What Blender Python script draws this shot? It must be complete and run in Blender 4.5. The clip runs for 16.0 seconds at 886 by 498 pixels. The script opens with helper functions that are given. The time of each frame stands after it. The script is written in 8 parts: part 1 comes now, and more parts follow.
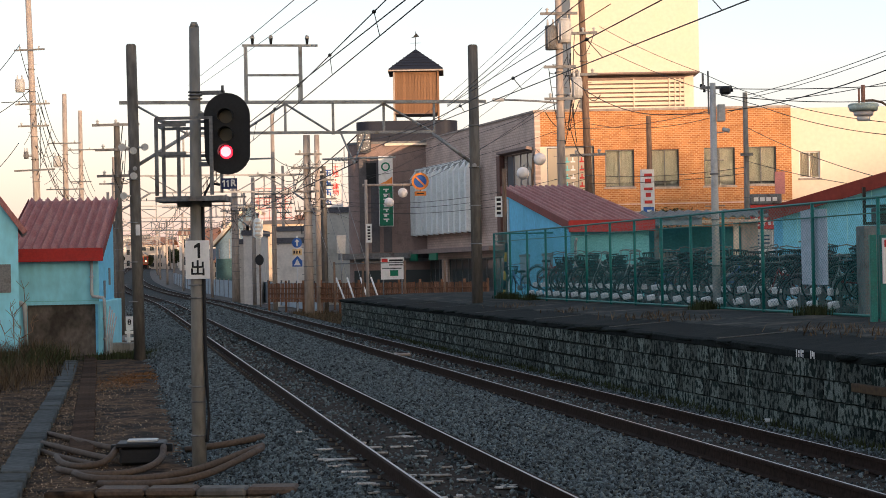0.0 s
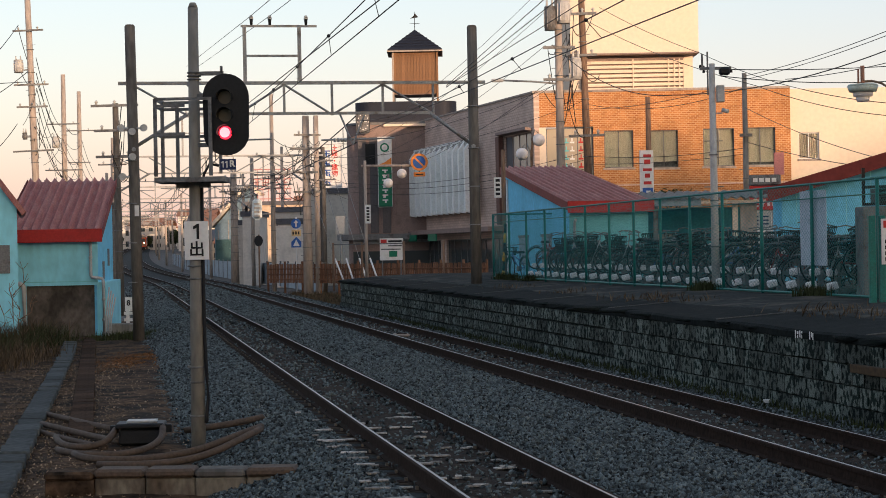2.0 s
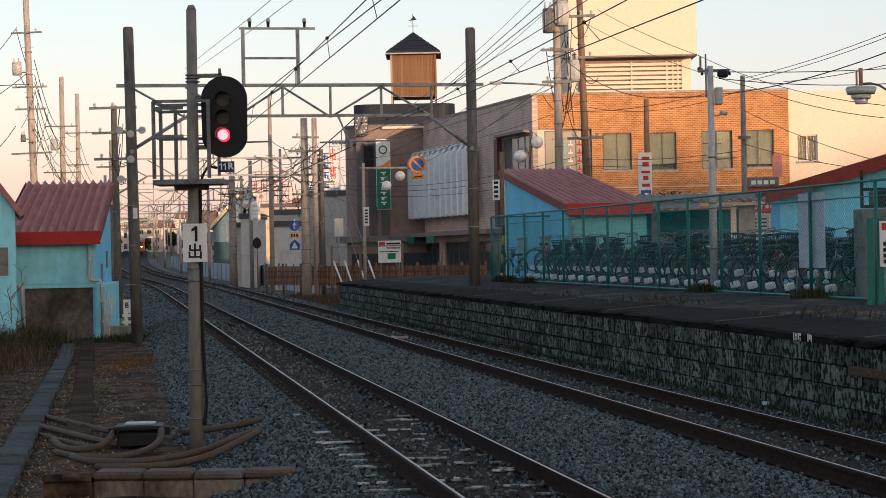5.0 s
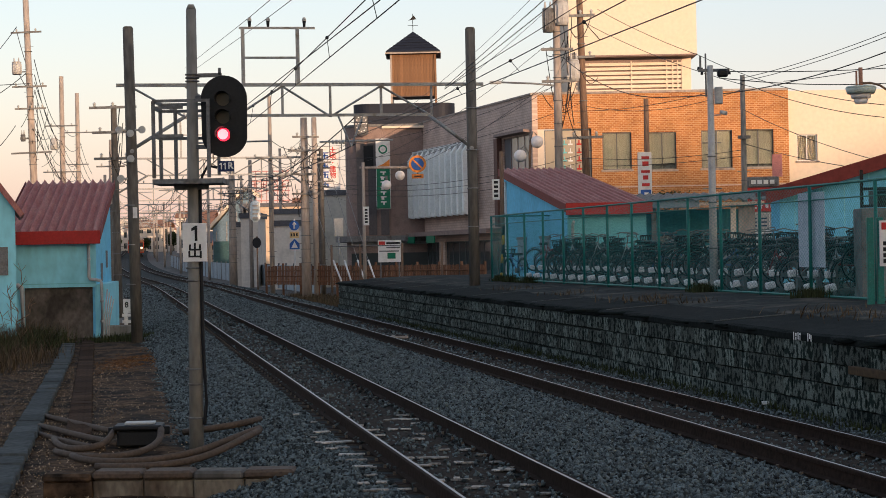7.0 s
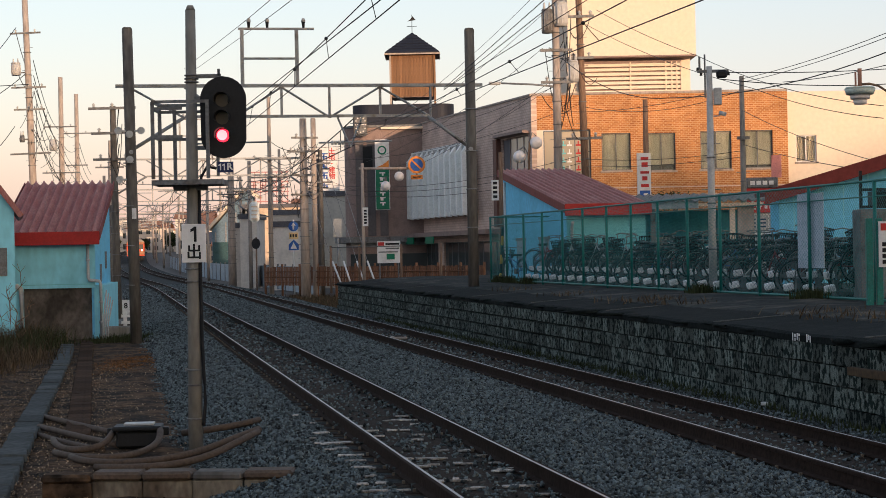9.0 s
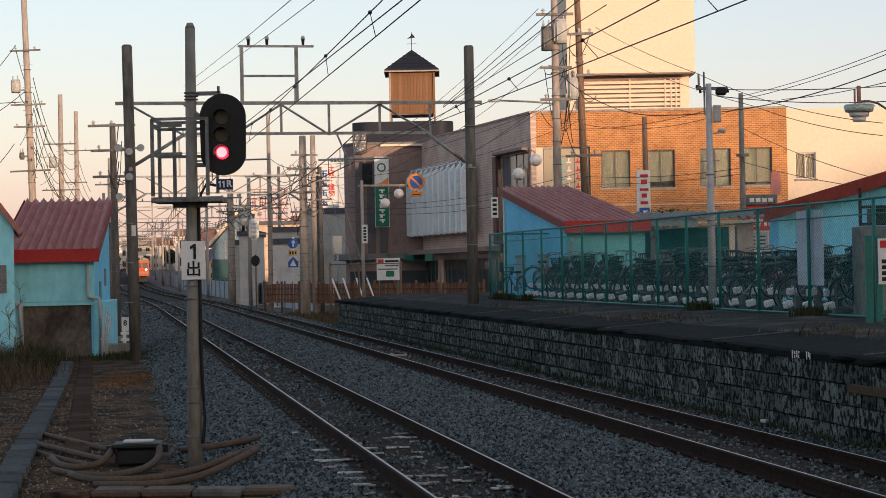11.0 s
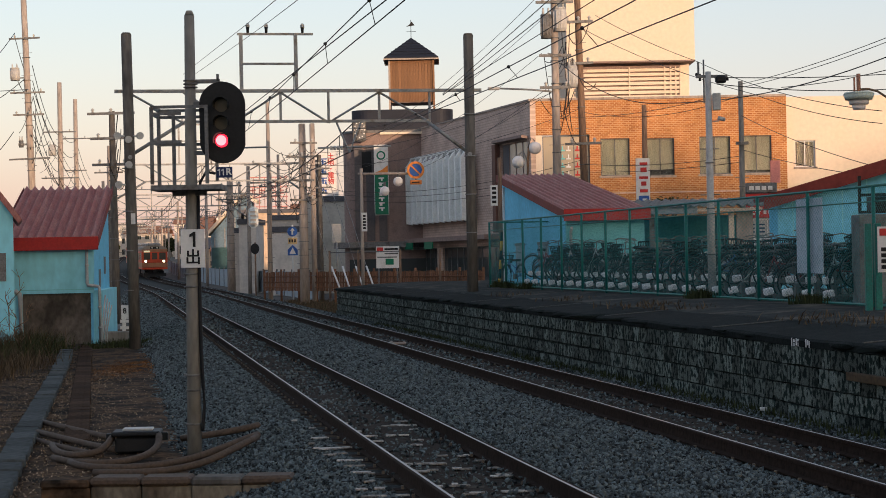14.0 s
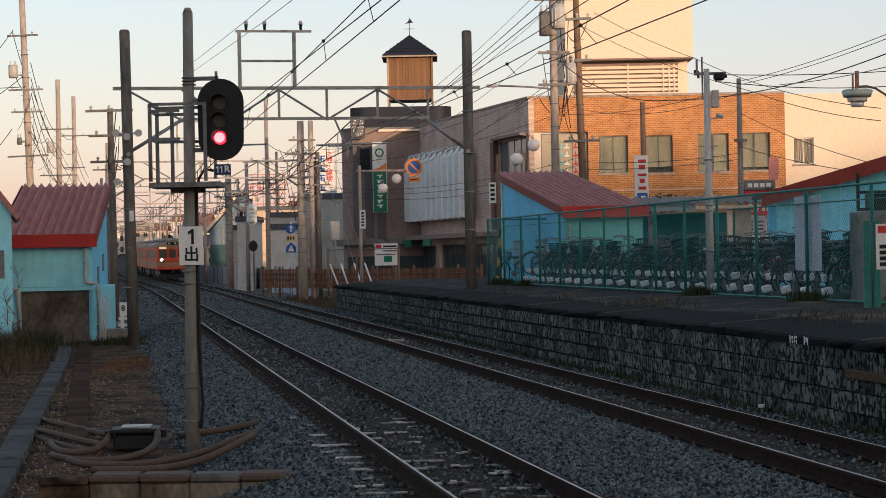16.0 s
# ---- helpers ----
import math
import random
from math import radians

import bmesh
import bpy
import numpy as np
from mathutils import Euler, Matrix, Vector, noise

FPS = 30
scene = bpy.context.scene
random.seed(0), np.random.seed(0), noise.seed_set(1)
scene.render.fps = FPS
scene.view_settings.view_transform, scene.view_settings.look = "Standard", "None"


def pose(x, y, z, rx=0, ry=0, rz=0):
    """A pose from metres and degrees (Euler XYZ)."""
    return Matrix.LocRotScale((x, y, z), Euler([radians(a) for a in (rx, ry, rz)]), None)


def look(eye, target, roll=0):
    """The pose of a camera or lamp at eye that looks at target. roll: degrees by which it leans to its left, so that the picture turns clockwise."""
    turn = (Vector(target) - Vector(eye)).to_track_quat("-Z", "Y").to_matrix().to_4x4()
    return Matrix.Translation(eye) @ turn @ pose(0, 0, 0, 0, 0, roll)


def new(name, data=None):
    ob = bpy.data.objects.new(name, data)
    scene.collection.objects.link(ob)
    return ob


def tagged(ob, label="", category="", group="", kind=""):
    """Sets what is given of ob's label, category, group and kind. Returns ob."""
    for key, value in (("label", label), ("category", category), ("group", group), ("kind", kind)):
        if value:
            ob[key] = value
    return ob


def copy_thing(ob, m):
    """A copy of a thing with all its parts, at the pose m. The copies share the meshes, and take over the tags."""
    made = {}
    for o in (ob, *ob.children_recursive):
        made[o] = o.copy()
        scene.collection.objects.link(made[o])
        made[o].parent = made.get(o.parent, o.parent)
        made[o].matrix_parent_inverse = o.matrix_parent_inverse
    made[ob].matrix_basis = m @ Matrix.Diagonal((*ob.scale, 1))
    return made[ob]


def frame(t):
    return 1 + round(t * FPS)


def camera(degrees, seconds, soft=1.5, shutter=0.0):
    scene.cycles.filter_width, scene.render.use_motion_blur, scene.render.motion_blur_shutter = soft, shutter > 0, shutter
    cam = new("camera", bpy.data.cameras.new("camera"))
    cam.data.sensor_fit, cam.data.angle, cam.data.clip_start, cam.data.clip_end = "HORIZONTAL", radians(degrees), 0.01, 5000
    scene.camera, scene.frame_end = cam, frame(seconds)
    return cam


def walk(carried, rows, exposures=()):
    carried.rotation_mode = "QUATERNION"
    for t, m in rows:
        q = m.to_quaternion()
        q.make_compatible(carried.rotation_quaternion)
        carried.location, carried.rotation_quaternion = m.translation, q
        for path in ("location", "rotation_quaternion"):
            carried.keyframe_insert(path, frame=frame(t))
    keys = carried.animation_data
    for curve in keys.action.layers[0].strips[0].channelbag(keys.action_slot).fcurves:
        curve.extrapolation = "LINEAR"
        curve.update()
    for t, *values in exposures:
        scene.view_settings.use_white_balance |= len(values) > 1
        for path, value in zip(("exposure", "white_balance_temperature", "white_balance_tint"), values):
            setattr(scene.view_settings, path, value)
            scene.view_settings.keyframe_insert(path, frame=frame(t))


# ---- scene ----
# Camera: stands on the platform end, aims with small tilts and a slow pan.
cam = camera(26.73, 16.0, soft=0.7)
EYE = (0.0, 0.0, 1.9)
AIM = [
    (0.0, -0.125, 2.981),
    (0.5, -0.112, 2.842),
    (1.0, -0.089, 2.487),
    (1.5, -0.088, 2.193),
    (2.0, -0.093, 1.953),
    (2.5, -0.089, 1.853),
    (3.0, -0.089, 1.868),
    (3.5, -0.072, 1.959),
    (4.0, -0.043, 2.007),
    (6.5, 0.011, 2.139),
    (7.0, 0.003, 2.051),
    (7.5, 0.002, 1.982),
    (8.0, 0.013, 1.957),
    (8.5, 0.037, 1.957),
    (9.0, 0.049, 2.096),
    (9.2, 0.054, 2.187),
    (11.3, 0.095, 3.065),
    (11.5, 0.095, 3.071),
    (12.0, 0.082, 3.023),
    (12.5, 0.085, 2.838),
    (13.0, 0.086, 2.608),
    (13.5, 0.103, 2.513),
    (14.0, 0.109, 2.374),
    (14.5, 0.136, 2.379),
    (15.0, 0.185, 2.381),
    (15.5, 0.192, 2.278),
    (16.0, 0.191, 2.224),
]
walk(cam, [(t, look(EYE, (ax, 100.0, az), -1.1)) for t, ax, az in AIM], [(0.0, 0.55), (0.5, 0.51), (1.0, 0.41), (1.5, 0.35), (2.5, 0.31), (4.0, 0.33), (8.0, 0.28), (9.0, 0.3), (12.0, 0.18), (13.0, 0.165), (14.5, 0.18), (16.0, 0.17)])

# ---- world, sun, exposure ----
SUN_EL, SUN_AZ = radians(5.0), radians(152.0)
world = bpy.data.worlds.new("evening_sky")
scene.world = world
world.use_nodes = True
wn, wl = world.node_tree.nodes, world.node_tree.links
sky = wn.new("ShaderNodeTexSky")
sky.sky_type = "NISHITA"
sky.sun_disc = False
sky.sun_elevation, sky.sun_rotation = SUN_EL, SUN_AZ
sky.air_density, sky.dust_density, sky.ozone_density = 1.0, 1.5, 1.0
SKY_STRENGTH = 0.36
tint = wn.new("ShaderNodeMix")
tint.data_type, tint.blend_type = "RGBA", "ADD"
tint.inputs[0].default_value = 0.42
# pale evening haze: warm near the horizon, cool grey-blue above
coord = wn.new("ShaderNodeTexCoord")
sep = wn.new("ShaderNodeSeparateXYZ")
ramp = wn.new("ShaderNodeValToRGB")
el = ramp.color_ramp.elements
el[0].position, el[0].color = 0.0, (1.16, 0.73, 0.93, 1)
el[1].position, el[1].color = 1.0, (0.34, 0.42, 0.54, 1)
for pos, col in ((0.05, (0.95, 0.68, 0.99, 1)), (0.13, (0.77, 0.735, 1.05, 1)), (0.32, (0.79, 0.84, 1.19, 1))):
    e = el.new(pos)
    e.color = col
wl.new(coord.outputs["Generated"], sep.inputs[0])
wl.new(sep.outputs[2], ramp.inputs[0])
wl.new(ramp.outputs[0], tint.inputs[6])
wl.new(sky.outputs[0], tint.inputs[7])
wl.new(tint.outputs[2], wn["Background"].inputs[0])
wn["Background"].inputs[1].default_value = SKY_STRENGTH
sun = new("sun", bpy.data.lights.new("sun", "SUN"))
sun.data.energy, sun.data.angle, sun.data.color = 3.8, radians(0.5), (1.0, 0.665, 0.45)
sun_to = Vector((math.sin(SUN_AZ) * math.cos(SUN_EL), math.cos(SUN_AZ) * math.cos(SUN_EL), math.sin(SUN_EL)))
sun.matrix_world = look(sun_to * 60, (0, 0, 0))


# ---- materials ----
def material(name, color, rough=0.7, metal=0.0, vary=0.15, scale=6.0, bump=0.0, second=None, spread=0.5, island=0.0, pick=0.0, stretch=(1, 1, 1), edge=None, place=False, detail=3):
    """Surface with grain at two scales: vary is the depth of the tone change, second a stain colour."""
    m = bpy.data.materials.new(name)
    m.use_nodes = True
    n, l = m.node_tree.nodes, m.node_tree.links
    b = n["Principled BSDF"]
    b.inputs["Roughness"].default_value, b.inputs["Metallic"].default_value = rough, metal
    b.inputs["Specular IOR Level"].default_value = 0.06 if rough > 0.8 else 0.25
    tc = n.new("ShaderNodeTexCoord")
    mp = n.new("ShaderNodeMapping")
    mp.inputs["Scale"].default_value = stretch
    l.new(n.new("ShaderNodeNewGeometry").outputs["Position"] if place else tc.outputs["Object"], mp.inputs[0])
    fine = n.new("ShaderNodeTexNoise")
    fine.inputs["Scale"].default_value, fine.inputs["Detail"].default_value = scale * 6, 5
    wide = n.new("ShaderNodeTexNoise")
    wide.inputs["Scale"].default_value, wide.inputs["Detail"].default_value = scale, detail
    l.new(mp.outputs[0], fine.inputs[0])
    l.new(mp.outputs[0], wide.inputs[0])
    base = n.new("ShaderNodeMix")
    base.data_type = "RGBA"
    base.inputs[6].default_value = (*color, 1)
    base.inputs[7].default_value = (*(second or [c * 0.6 for c in color]), 1)
    step = n.new("ShaderNodeMapRange")
    step.inputs[1].default_value, step.inputs[2].default_value = 0.62 - 0.25 * spread, 0.75
    step.inputs[4].default_value = 1.0 if second else 0.6
    if edge:
        step.inputs[1].default_value, step.inputs[2].default_value = edge
    l.new(wide.outputs[0], step.inputs[0])
    l.new(step.outputs[0], base.inputs[0])
    tone = n.new("ShaderNodeMapRange")
    tone.inputs[1].default_value, tone.inputs[2].default_value = 0.3, 0.7
    tone.inputs[3].default_value, tone.inputs[4].default_value = 1 - vary, 1 + vary
    l.new(fine.outputs[0], tone.inputs[0])
    last = tone.outputs[0]
    for amount, node, out in ((island, "ShaderNodeNewGeometry", "Random Per Island"), (pick, "ShaderNodeObjectInfo", "Random")):
        if amount:
            g = n.new(node)
            r = n.new("ShaderNodeMapRange")
            r.inputs[3].default_value, r.inputs[4].default_value = 1 - amount, 1 + amount
            l.new(g.outputs[out], r.inputs[0])
            mul = n.new("ShaderNodeMath")
            mul.operation = "MULTIPLY"
            l.new(last, mul.inputs[0])
            l.new(r.outputs[0], mul.inputs[1])
            last = mul.outputs[0]
    mulc = n.new("ShaderNodeVectorMath")
    mulc.operation = "SCALE"
    l.new(base.outputs[2], mulc.inputs[0])
    l.new(last, mulc.inputs["Scale"])
    l.new(mulc.outputs[0], b.inputs["Base Color"])
    if bump:
        bp = n.new("ShaderNodeBump")
        bp.inputs["Strength"].default_value, bp.inputs["Distance"].default_value = bump, 0.02
        l.new(fine.outputs[0], bp.inputs["Height"])
        l.new(bp.outputs[0], b.inputs["Normal"])
    return m


def glow(name, color, strength):
    m = bpy.data.materials.new(name)
    m.use_nodes = True
    b = m.node_tree.nodes["Principled BSDF"]
    b.inputs["Base Color"].default_value = (*color, 1)
    b.inputs["Emission Color"].default_value = (*color, 1)
    b.inputs["Emission Strength"].default_value = strength
    return m


def glass(name, color=(0.05, 0.06, 0.06), rough=0.08):
    m = bpy.data.materials.new(name)
    m.use_nodes = True
    b = m.node_tree.nodes["Principled BSDF"]
    b.inputs["Base Color"].default_value = (*color, 1)
    b.inputs["Roughness"].default_value = rough
    b.inputs["IOR"].default_value = 1.5
    return m


def brick_material(name, color, color2, mortar, bw, bh, gap=0.012, rough=0.75, axis="XZ"):
    """Small wall tiles with recessed joints on a far facade."""
    m = bpy.data.materials.new(name)
    m.use_nodes = True
    n, l = m.node_tree.nodes, m.node_tree.links
    b = n["Principled BSDF"]
    b.inputs["Roughness"].default_value = rough
    b.inputs["Specular IOR Level"].default_value = 0.15
    tc = n.new("ShaderNodeTexCoord")
    s = n.new("ShaderNodeSeparateXYZ")
    c = n.new("ShaderNodeCombineXYZ")
    l.new(tc.outputs["Object"], s.inputs[0])
    l.new(s.outputs[0], c.inputs[0])
    l.new(s.outputs[2], c.inputs[1])
    br = n.new("ShaderNodeTexBrick")
    br.inputs["Color1"].default_value, br.inputs["Color2"].default_value, br.inputs["Mortar"].default_value = (*color, 1), (*color2, 1), (*mortar, 1)
    br.inputs["Scale"].default_value = 1.0
    br.inputs["Brick Width"].default_value, br.inputs["Row Height"].default_value, br.inputs["Mortar Size"].default_value = bw, bh, gap
    l.new(c.outputs[0], br.inputs[0])
    no = n.new("ShaderNodeTexNoise")
    no.inputs["Scale"].default_value, no.inputs["Detail"].default_value = 0.9, 5
    l.new(tc.outputs["Object"], no.inputs[0])
    r = n.new("ShaderNodeMapRange")
    r.inputs[1].default_value, r.inputs[2].default_value, r.inputs[3].default_value, r.inputs[4].default_value = 0.3, 0.7, 0.8, 1.15
    l.new(no.outputs[0], r.inputs[0])
    v = n.new("ShaderNodeVectorMath")
    v.operation = "SCALE"
    l.new(br.outputs[0], v.inputs[0])
    l.new(r.outputs[0], v.inputs["Scale"])
    l.new(v.outputs[0], b.inputs["Base Color"])
    bp = n.new("ShaderNodeBump")
    bp.inputs["Strength"].default_value, bp.inputs["Distance"].default_value, bp.invert = 0.5, 0.01, True
    l.new(br.outputs["Fac"], bp.inputs["Height"])
    l.new(bp.outputs[0], b.inputs["Normal"])
    return m


M_BALLAST = material("ballast_stone", (0.078, 0.095, 0.095), 0.8, vary=0.35, scale=8, bump=0.3, island=0.95)
M_BED = material("ballast_bed", (0.042, 0.048, 0.048), 0.95, vary=0.55, scale=4, bump=0.8, second=(0.04, 0.036, 0.03))
M_FOUR = material("rusty_four_foot", (0.038, 0.03, 0.024), 0.95, vary=0.5, scale=5, bump=0.9, second=(0.024, 0.02, 0.016), place=True)
M_DIRT = material("brown_dirt", (0.088, 0.054, 0.032), 0.95, vary=0.65, scale=1.7, bump=1.0, second=(0.022, 0.018, 0.014), edge=(0.4, 0.62), place=True)
M_GROUND = material("town_ground", (0.13, 0.12, 0.11), 0.9, vary=0.2, scale=0.3, second=(0.09, 0.085, 0.08))
M_RAIL = material("rusty_rail", (0.028, 0.018, 0.0135), 0.9, 0.0, vary=0.35, scale=3, bump=0.2, second=(0.02, 0.013, 0.010))
M_RAILTOP = material("polished_rail_head", (0.31, 0.28, 0.26), 0.42, 1.0, vary=0.15, scale=5)
M_SLEEPER = material("weathered_sleeper", (0.075, 0.062, 0.05), 0.9, vary=0.35, scale=3, bump=0.5, pick=0.35, stretch=(0.4, 3, 3))
M_PALE = material("pale_sleeper_pad", (0.34, 0.315, 0.28), 0.85, vary=0.4, scale=8, bump=0.3, pick=0.45)
M_BOLT = material("greased_fastening", (0.17, 0.13, 0.095), 0.6, 0.3, vary=0.3, scale=20)
M_STONE = material("soot_stained_stone", (0.118, 0.138, 0.121), 0.9, vary=0.6, scale=15, bump=0.8, second=(0.011, 0.019, 0.0165), edge=(0.475, 0.55), pick=0.5, stretch=(1.2, 0.9, 0.7), place=True, detail=8)
M_STONES = material("soot_stained_stones", (0.118, 0.138, 0.121), 0.9, vary=0.6, scale=15, bump=0.8, second=(0.011, 0.019, 0.0165), edge=(0.475, 0.55), island=0.5, stretch=(1.2, 0.9, 0.7), place=True, detail=8)
M_JOINT = material("dark_wall_joint", (0.018, 0.024, 0.021), 0.95, vary=0.3, scale=4, bump=0.3)
M_COPING = material("black_coping", (0.008, 0.0112, 0.0105), 0.9, vary=0.35, scale=2.5, bump=0.4, second=(0.017, 0.021, 0.019))
M_PLATFORM = material("old_asphalt", (0.029, 0.033, 0.031), 0.92, vary=0.4, scale=1.2, bump=0.5, second=(0.105, 0.092, 0.073))
M_JOINTLINE = material("grey_mortar_line", (0.085, 0.088, 0.086), 0.9, vary=0.3, scale=5)
M_CONC = material("weathered_concrete", (0.235, 0.225, 0.2), 0.85, vary=0.2, scale=2.5, bump=0.25, second=(0.12, 0.115, 0.1), stretch=(1, 1, 0.3))
M_CONCD = material("dark_concrete_pole", (0.14, 0.128, 0.112), 0.85, vary=0.25, scale=2.0, bump=0.25, second=(0.055, 0.052, 0.047), stretch=(1, 1, 0.25))
M_CONCL = material("tan_concrete_pole", (0.37, 0.315, 0.27), 0.85, vary=0.2, scale=1.5, bump=0.2, second=(0.21, 0.18, 0.155), stretch=(1, 1, 0.25))
M_WOODPOLE = material("brown_wood_pole", (0.20, 0.13, 0.09), 0.85, vary=0.3, scale=3, bump=0.4, stretch=(2, 2, 0.2))
M_STEEL = material("galvanised_steel", (0.27, 0.28, 0.28), 0.55, 0.35, vary=0.2, scale=4, second=(0.16, 0.14, 0.12))
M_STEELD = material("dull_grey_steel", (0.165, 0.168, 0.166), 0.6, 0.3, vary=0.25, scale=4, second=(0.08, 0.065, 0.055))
M_BLACK = material("matt_black_paint", (0.012, 0.013, 0.014), 0.55, vary=0.25, scale=5)
M_RUBBER = material("black_cable", (0.012, 0.012, 0.013), 0.6, vary=0.2, scale=9)
M_WIRE = material("dark_wire", (0.035, 0.032, 0.03), 0.6, 0.2, vary=0.1, scale=9)
M_WHITE = material("white_paint", (0.72, 0.71, 0.68), 0.6, vary=0.06, scale=4, second=(0.58, 0.56, 0.52))
M_INK = material("black_ink", (0.012, 0.012, 0.012), 0.6, vary=0.1, scale=5)
M_NAVY = material("navy_plate", (0.02, 0.035, 0.1), 0.5, vary=0.1, scale=6)
M_BLUE = material("pale_blue_render", (0.29, 0.68, 0.77), 0.85, vary=0.1, scale=0.9, bump=0.15, second=(0.23, 0.56, 0.63), stretch=(1, 1, 0.5))
M_BLUE2 = material("sky_blue_render", (0.2, 0.59, 0.79), 0.85, vary=0.1, scale=0.9, bump=0.12, second=(0.165, 0.5, 0.67))
M_TEAL = material("mint_green_render", (0.19, 0.52, 0.53), 0.85, vary=0.08, scale=0.9, second=(0.17, 0.46, 0.47))
M_DARKSTAIN = material("dark_plinth_render", (0.14, 0.122, 0.105), 0.95, vary=0.3, scale=1.3, bump=0.3, second=(0.06, 0.052, 0.044), edge=(0.42, 0.66), stretch=(1, 1, 0.7), detail=6)
M_ROOF = material("faded_red_sheet_roof", (0.34, 0.115, 0.098), 0.6, vary=0.22, scale=2.2, bump=0.15, second=(0.42, 0.2, 0.165), spread=0.9, stretch=(2.5, 0.3, 1))
M_FASCIA = material("bright_red_fascia", (0.42, 0.03, 0.025), 0.55, vary=0.12, scale=3, second=(0.32, 0.03, 0.026))
M_PVC = material("grey_plastic_pipe", (0.44, 0.44, 0.42), 0.5, vary=0.12, scale=6)
M_GREEN = material("green_fence_paint", (0.012, 0.15, 0.125), 0.5, vary=0.2, scale=6, second=(0.02, 0.11, 0.09))
M_ORANGE = brick_material("orange_wall_tile", (0.48, 0.205, 0.068), (0.33, 0.118, 0.036), (0.52, 0.32, 0.17), 0.23, 0.095, 0.014)
M_BROWN = brick_material("brown_wall_tile", (0.62, 0.475, 0.395), (0.55, 0.415, 0.34), (0.46, 0.345, 0.28), 0.34, 0.14, 0.02)
M_DKBROWN = material("dark_brown_tile", (0.25, 0.18, 0.155), 0.7, vary=0.2, scale=2.5, bump=0.2)
M_CREAM = material("cream_stucco", (0.72, 0.60, 0.465), 0.85, vary=0.05, scale=0.8, second=(0.7, 0.6, 0.45))
M_GREYMETAL = material("pale_grey_panel", (0.84, 0.86, 0.83), 0.5, 0.0, vary=0.1, scale=2, second=(0.72, 0.74, 0.71))
M_SLATE = material("dark_slate", (0.016, 0.02, 0.032), 0.6, vary=0.25, scale=3)
M_CEDAR = material("orange_brown_boards", (0.215, 0.118, 0.062), 0.75, vary=0.2, scale=2, stretch=(6, 6, 0.5), pick=0.15, second=(0.17, 0.082, 0.04))
M_GLASS = glass("window_glass")
PANELDIM = material("dim_grey_panel", (0.11, 0.1, 0.1), 0.6, vary=0.15, scale=2)
BLIND = material("yellow_blind", (0.64, 0.565, 0.43), 0.8, vary=0.12, scale=1.2, second=(0.5, 0.47, 0.36), stretch=(3, 3, 0.4))


def clear_glass(name):
    m = bpy.data.materials.new(name)
    m.use_nodes = True
    b = m.node_tree.nodes["Principled BSDF"]
    b.inputs["Base Color"].default_value = (0.8, 0.84, 0.82, 1)
    b.inputs["Roughness"].default_value = 0.03
    b.inputs["Transmission Weight"].default_value = 1.0
    b.inputs["IOR"].default_value = 1.25
    return m


CLEAR = clear_glass("clear_window_glass")
M_GLOBE = material("opal_globe", (0.86, 0.8, 0.76), 0.35, vary=0.04, scale=4)
M_SIGNGREEN = material("green_sign_face", (0.006, 0.16, 0.085), 0.4, vary=0.1, scale=3)
M_SIGNRED = material("red_sign_face", (0.5, 0.035, 0.03), 0.45, vary=0.12, scale=3)
M_SIGNBLUE = material("blue_sign_face", (0.03, 0.11, 0.36), 0.45, vary=0.12, scale=3)
M_SIGNORANGE = material("orange_sign_face", (0.8, 0.26, 0.05), 0.45, vary=0.12, scale=3)
M_YELLOW = material("yellow_guard", (0.6, 0.36, 0.03), 0.6, vary=0.15, scale=4)
M_CAP = material("bright_white_plastic", (0.86, 0.86, 0.84), 0.5, vary=0.04, scale=5)
M_ROOFDARK = material("dark_red_sheet", (0.2, 0.035, 0.028), 0.65, vary=0.15, scale=2)
M_MESH = material("green_plastic_wire", (0.004, 0.19, 0.185), 0.55, vary=0.1, scale=6)
M_FENCEWOOD = material("brown_timber_paling", (0.19, 0.095, 0.055), 0.85, vary=0.3, scale=4, pick=0.3, stretch=(2, 2, 0.4))
M_GRASSDRY = material("dry_weeds", (0.092, 0.066, 0.04), 0.9, vary=0.2, scale=3, island=0.6)
M_GRASS = material("green_weeds", (0.042, 0.05, 0.022), 0.9, vary=0.2, scale=3, island=0.4)
M_LEAF = material("pale_dead_leaf", (0.32, 0.23, 0.15), 0.9, vary=0.2, scale=3, island=0.7)
M_OCHREDIRT = material("orange_brown_dirt", (0.19, 0.088, 0.032), 0.9, vary=0.2, scale=3, island=0.6)
M_TIER = material("pale_green_enamel", (0.5, 0.56, 0.48), 0.5, vary=0.15, scale=5)
M_HOSE = material("dusty_conduit", (0.088, 0.062, 0.044), 0.8, vary=0.25, scale=5, bump=0.2)
M_TARP = material("blue_grey_sheet", (0.27, 0.33, 0.37), 0.7, vary=0.15, scale=0.8)
M_LENS = glass("dark_signal_lens", (0.10, 0.085, 0.06), 0.15)
M_REDLIGHT = glow("red_signal_light", (1.0, 0.02, 0.05), 2.2)
M_HEADLIGHT = glow("warm_headlight", (1.0, 0.74, 0.42), 9.0)
M_TRAINORANGE = material("orange_train_paint", (0.55, 0.07, 0.026), 0.5, vary=0.08, scale=2)
M_TRAINCREAM = material("beige_train_paint", (0.34, 0.15, 0.075), 0.5, vary=0.08, scale=2)
M_TRAINGLASS = glass("dim_train_window", (0.03, 0.025, 0.02), 0.35)
M_PALERED = material("faded_red_frame", (0.5, 0.22, 0.19), 0.6, vary=0.1, scale=3)
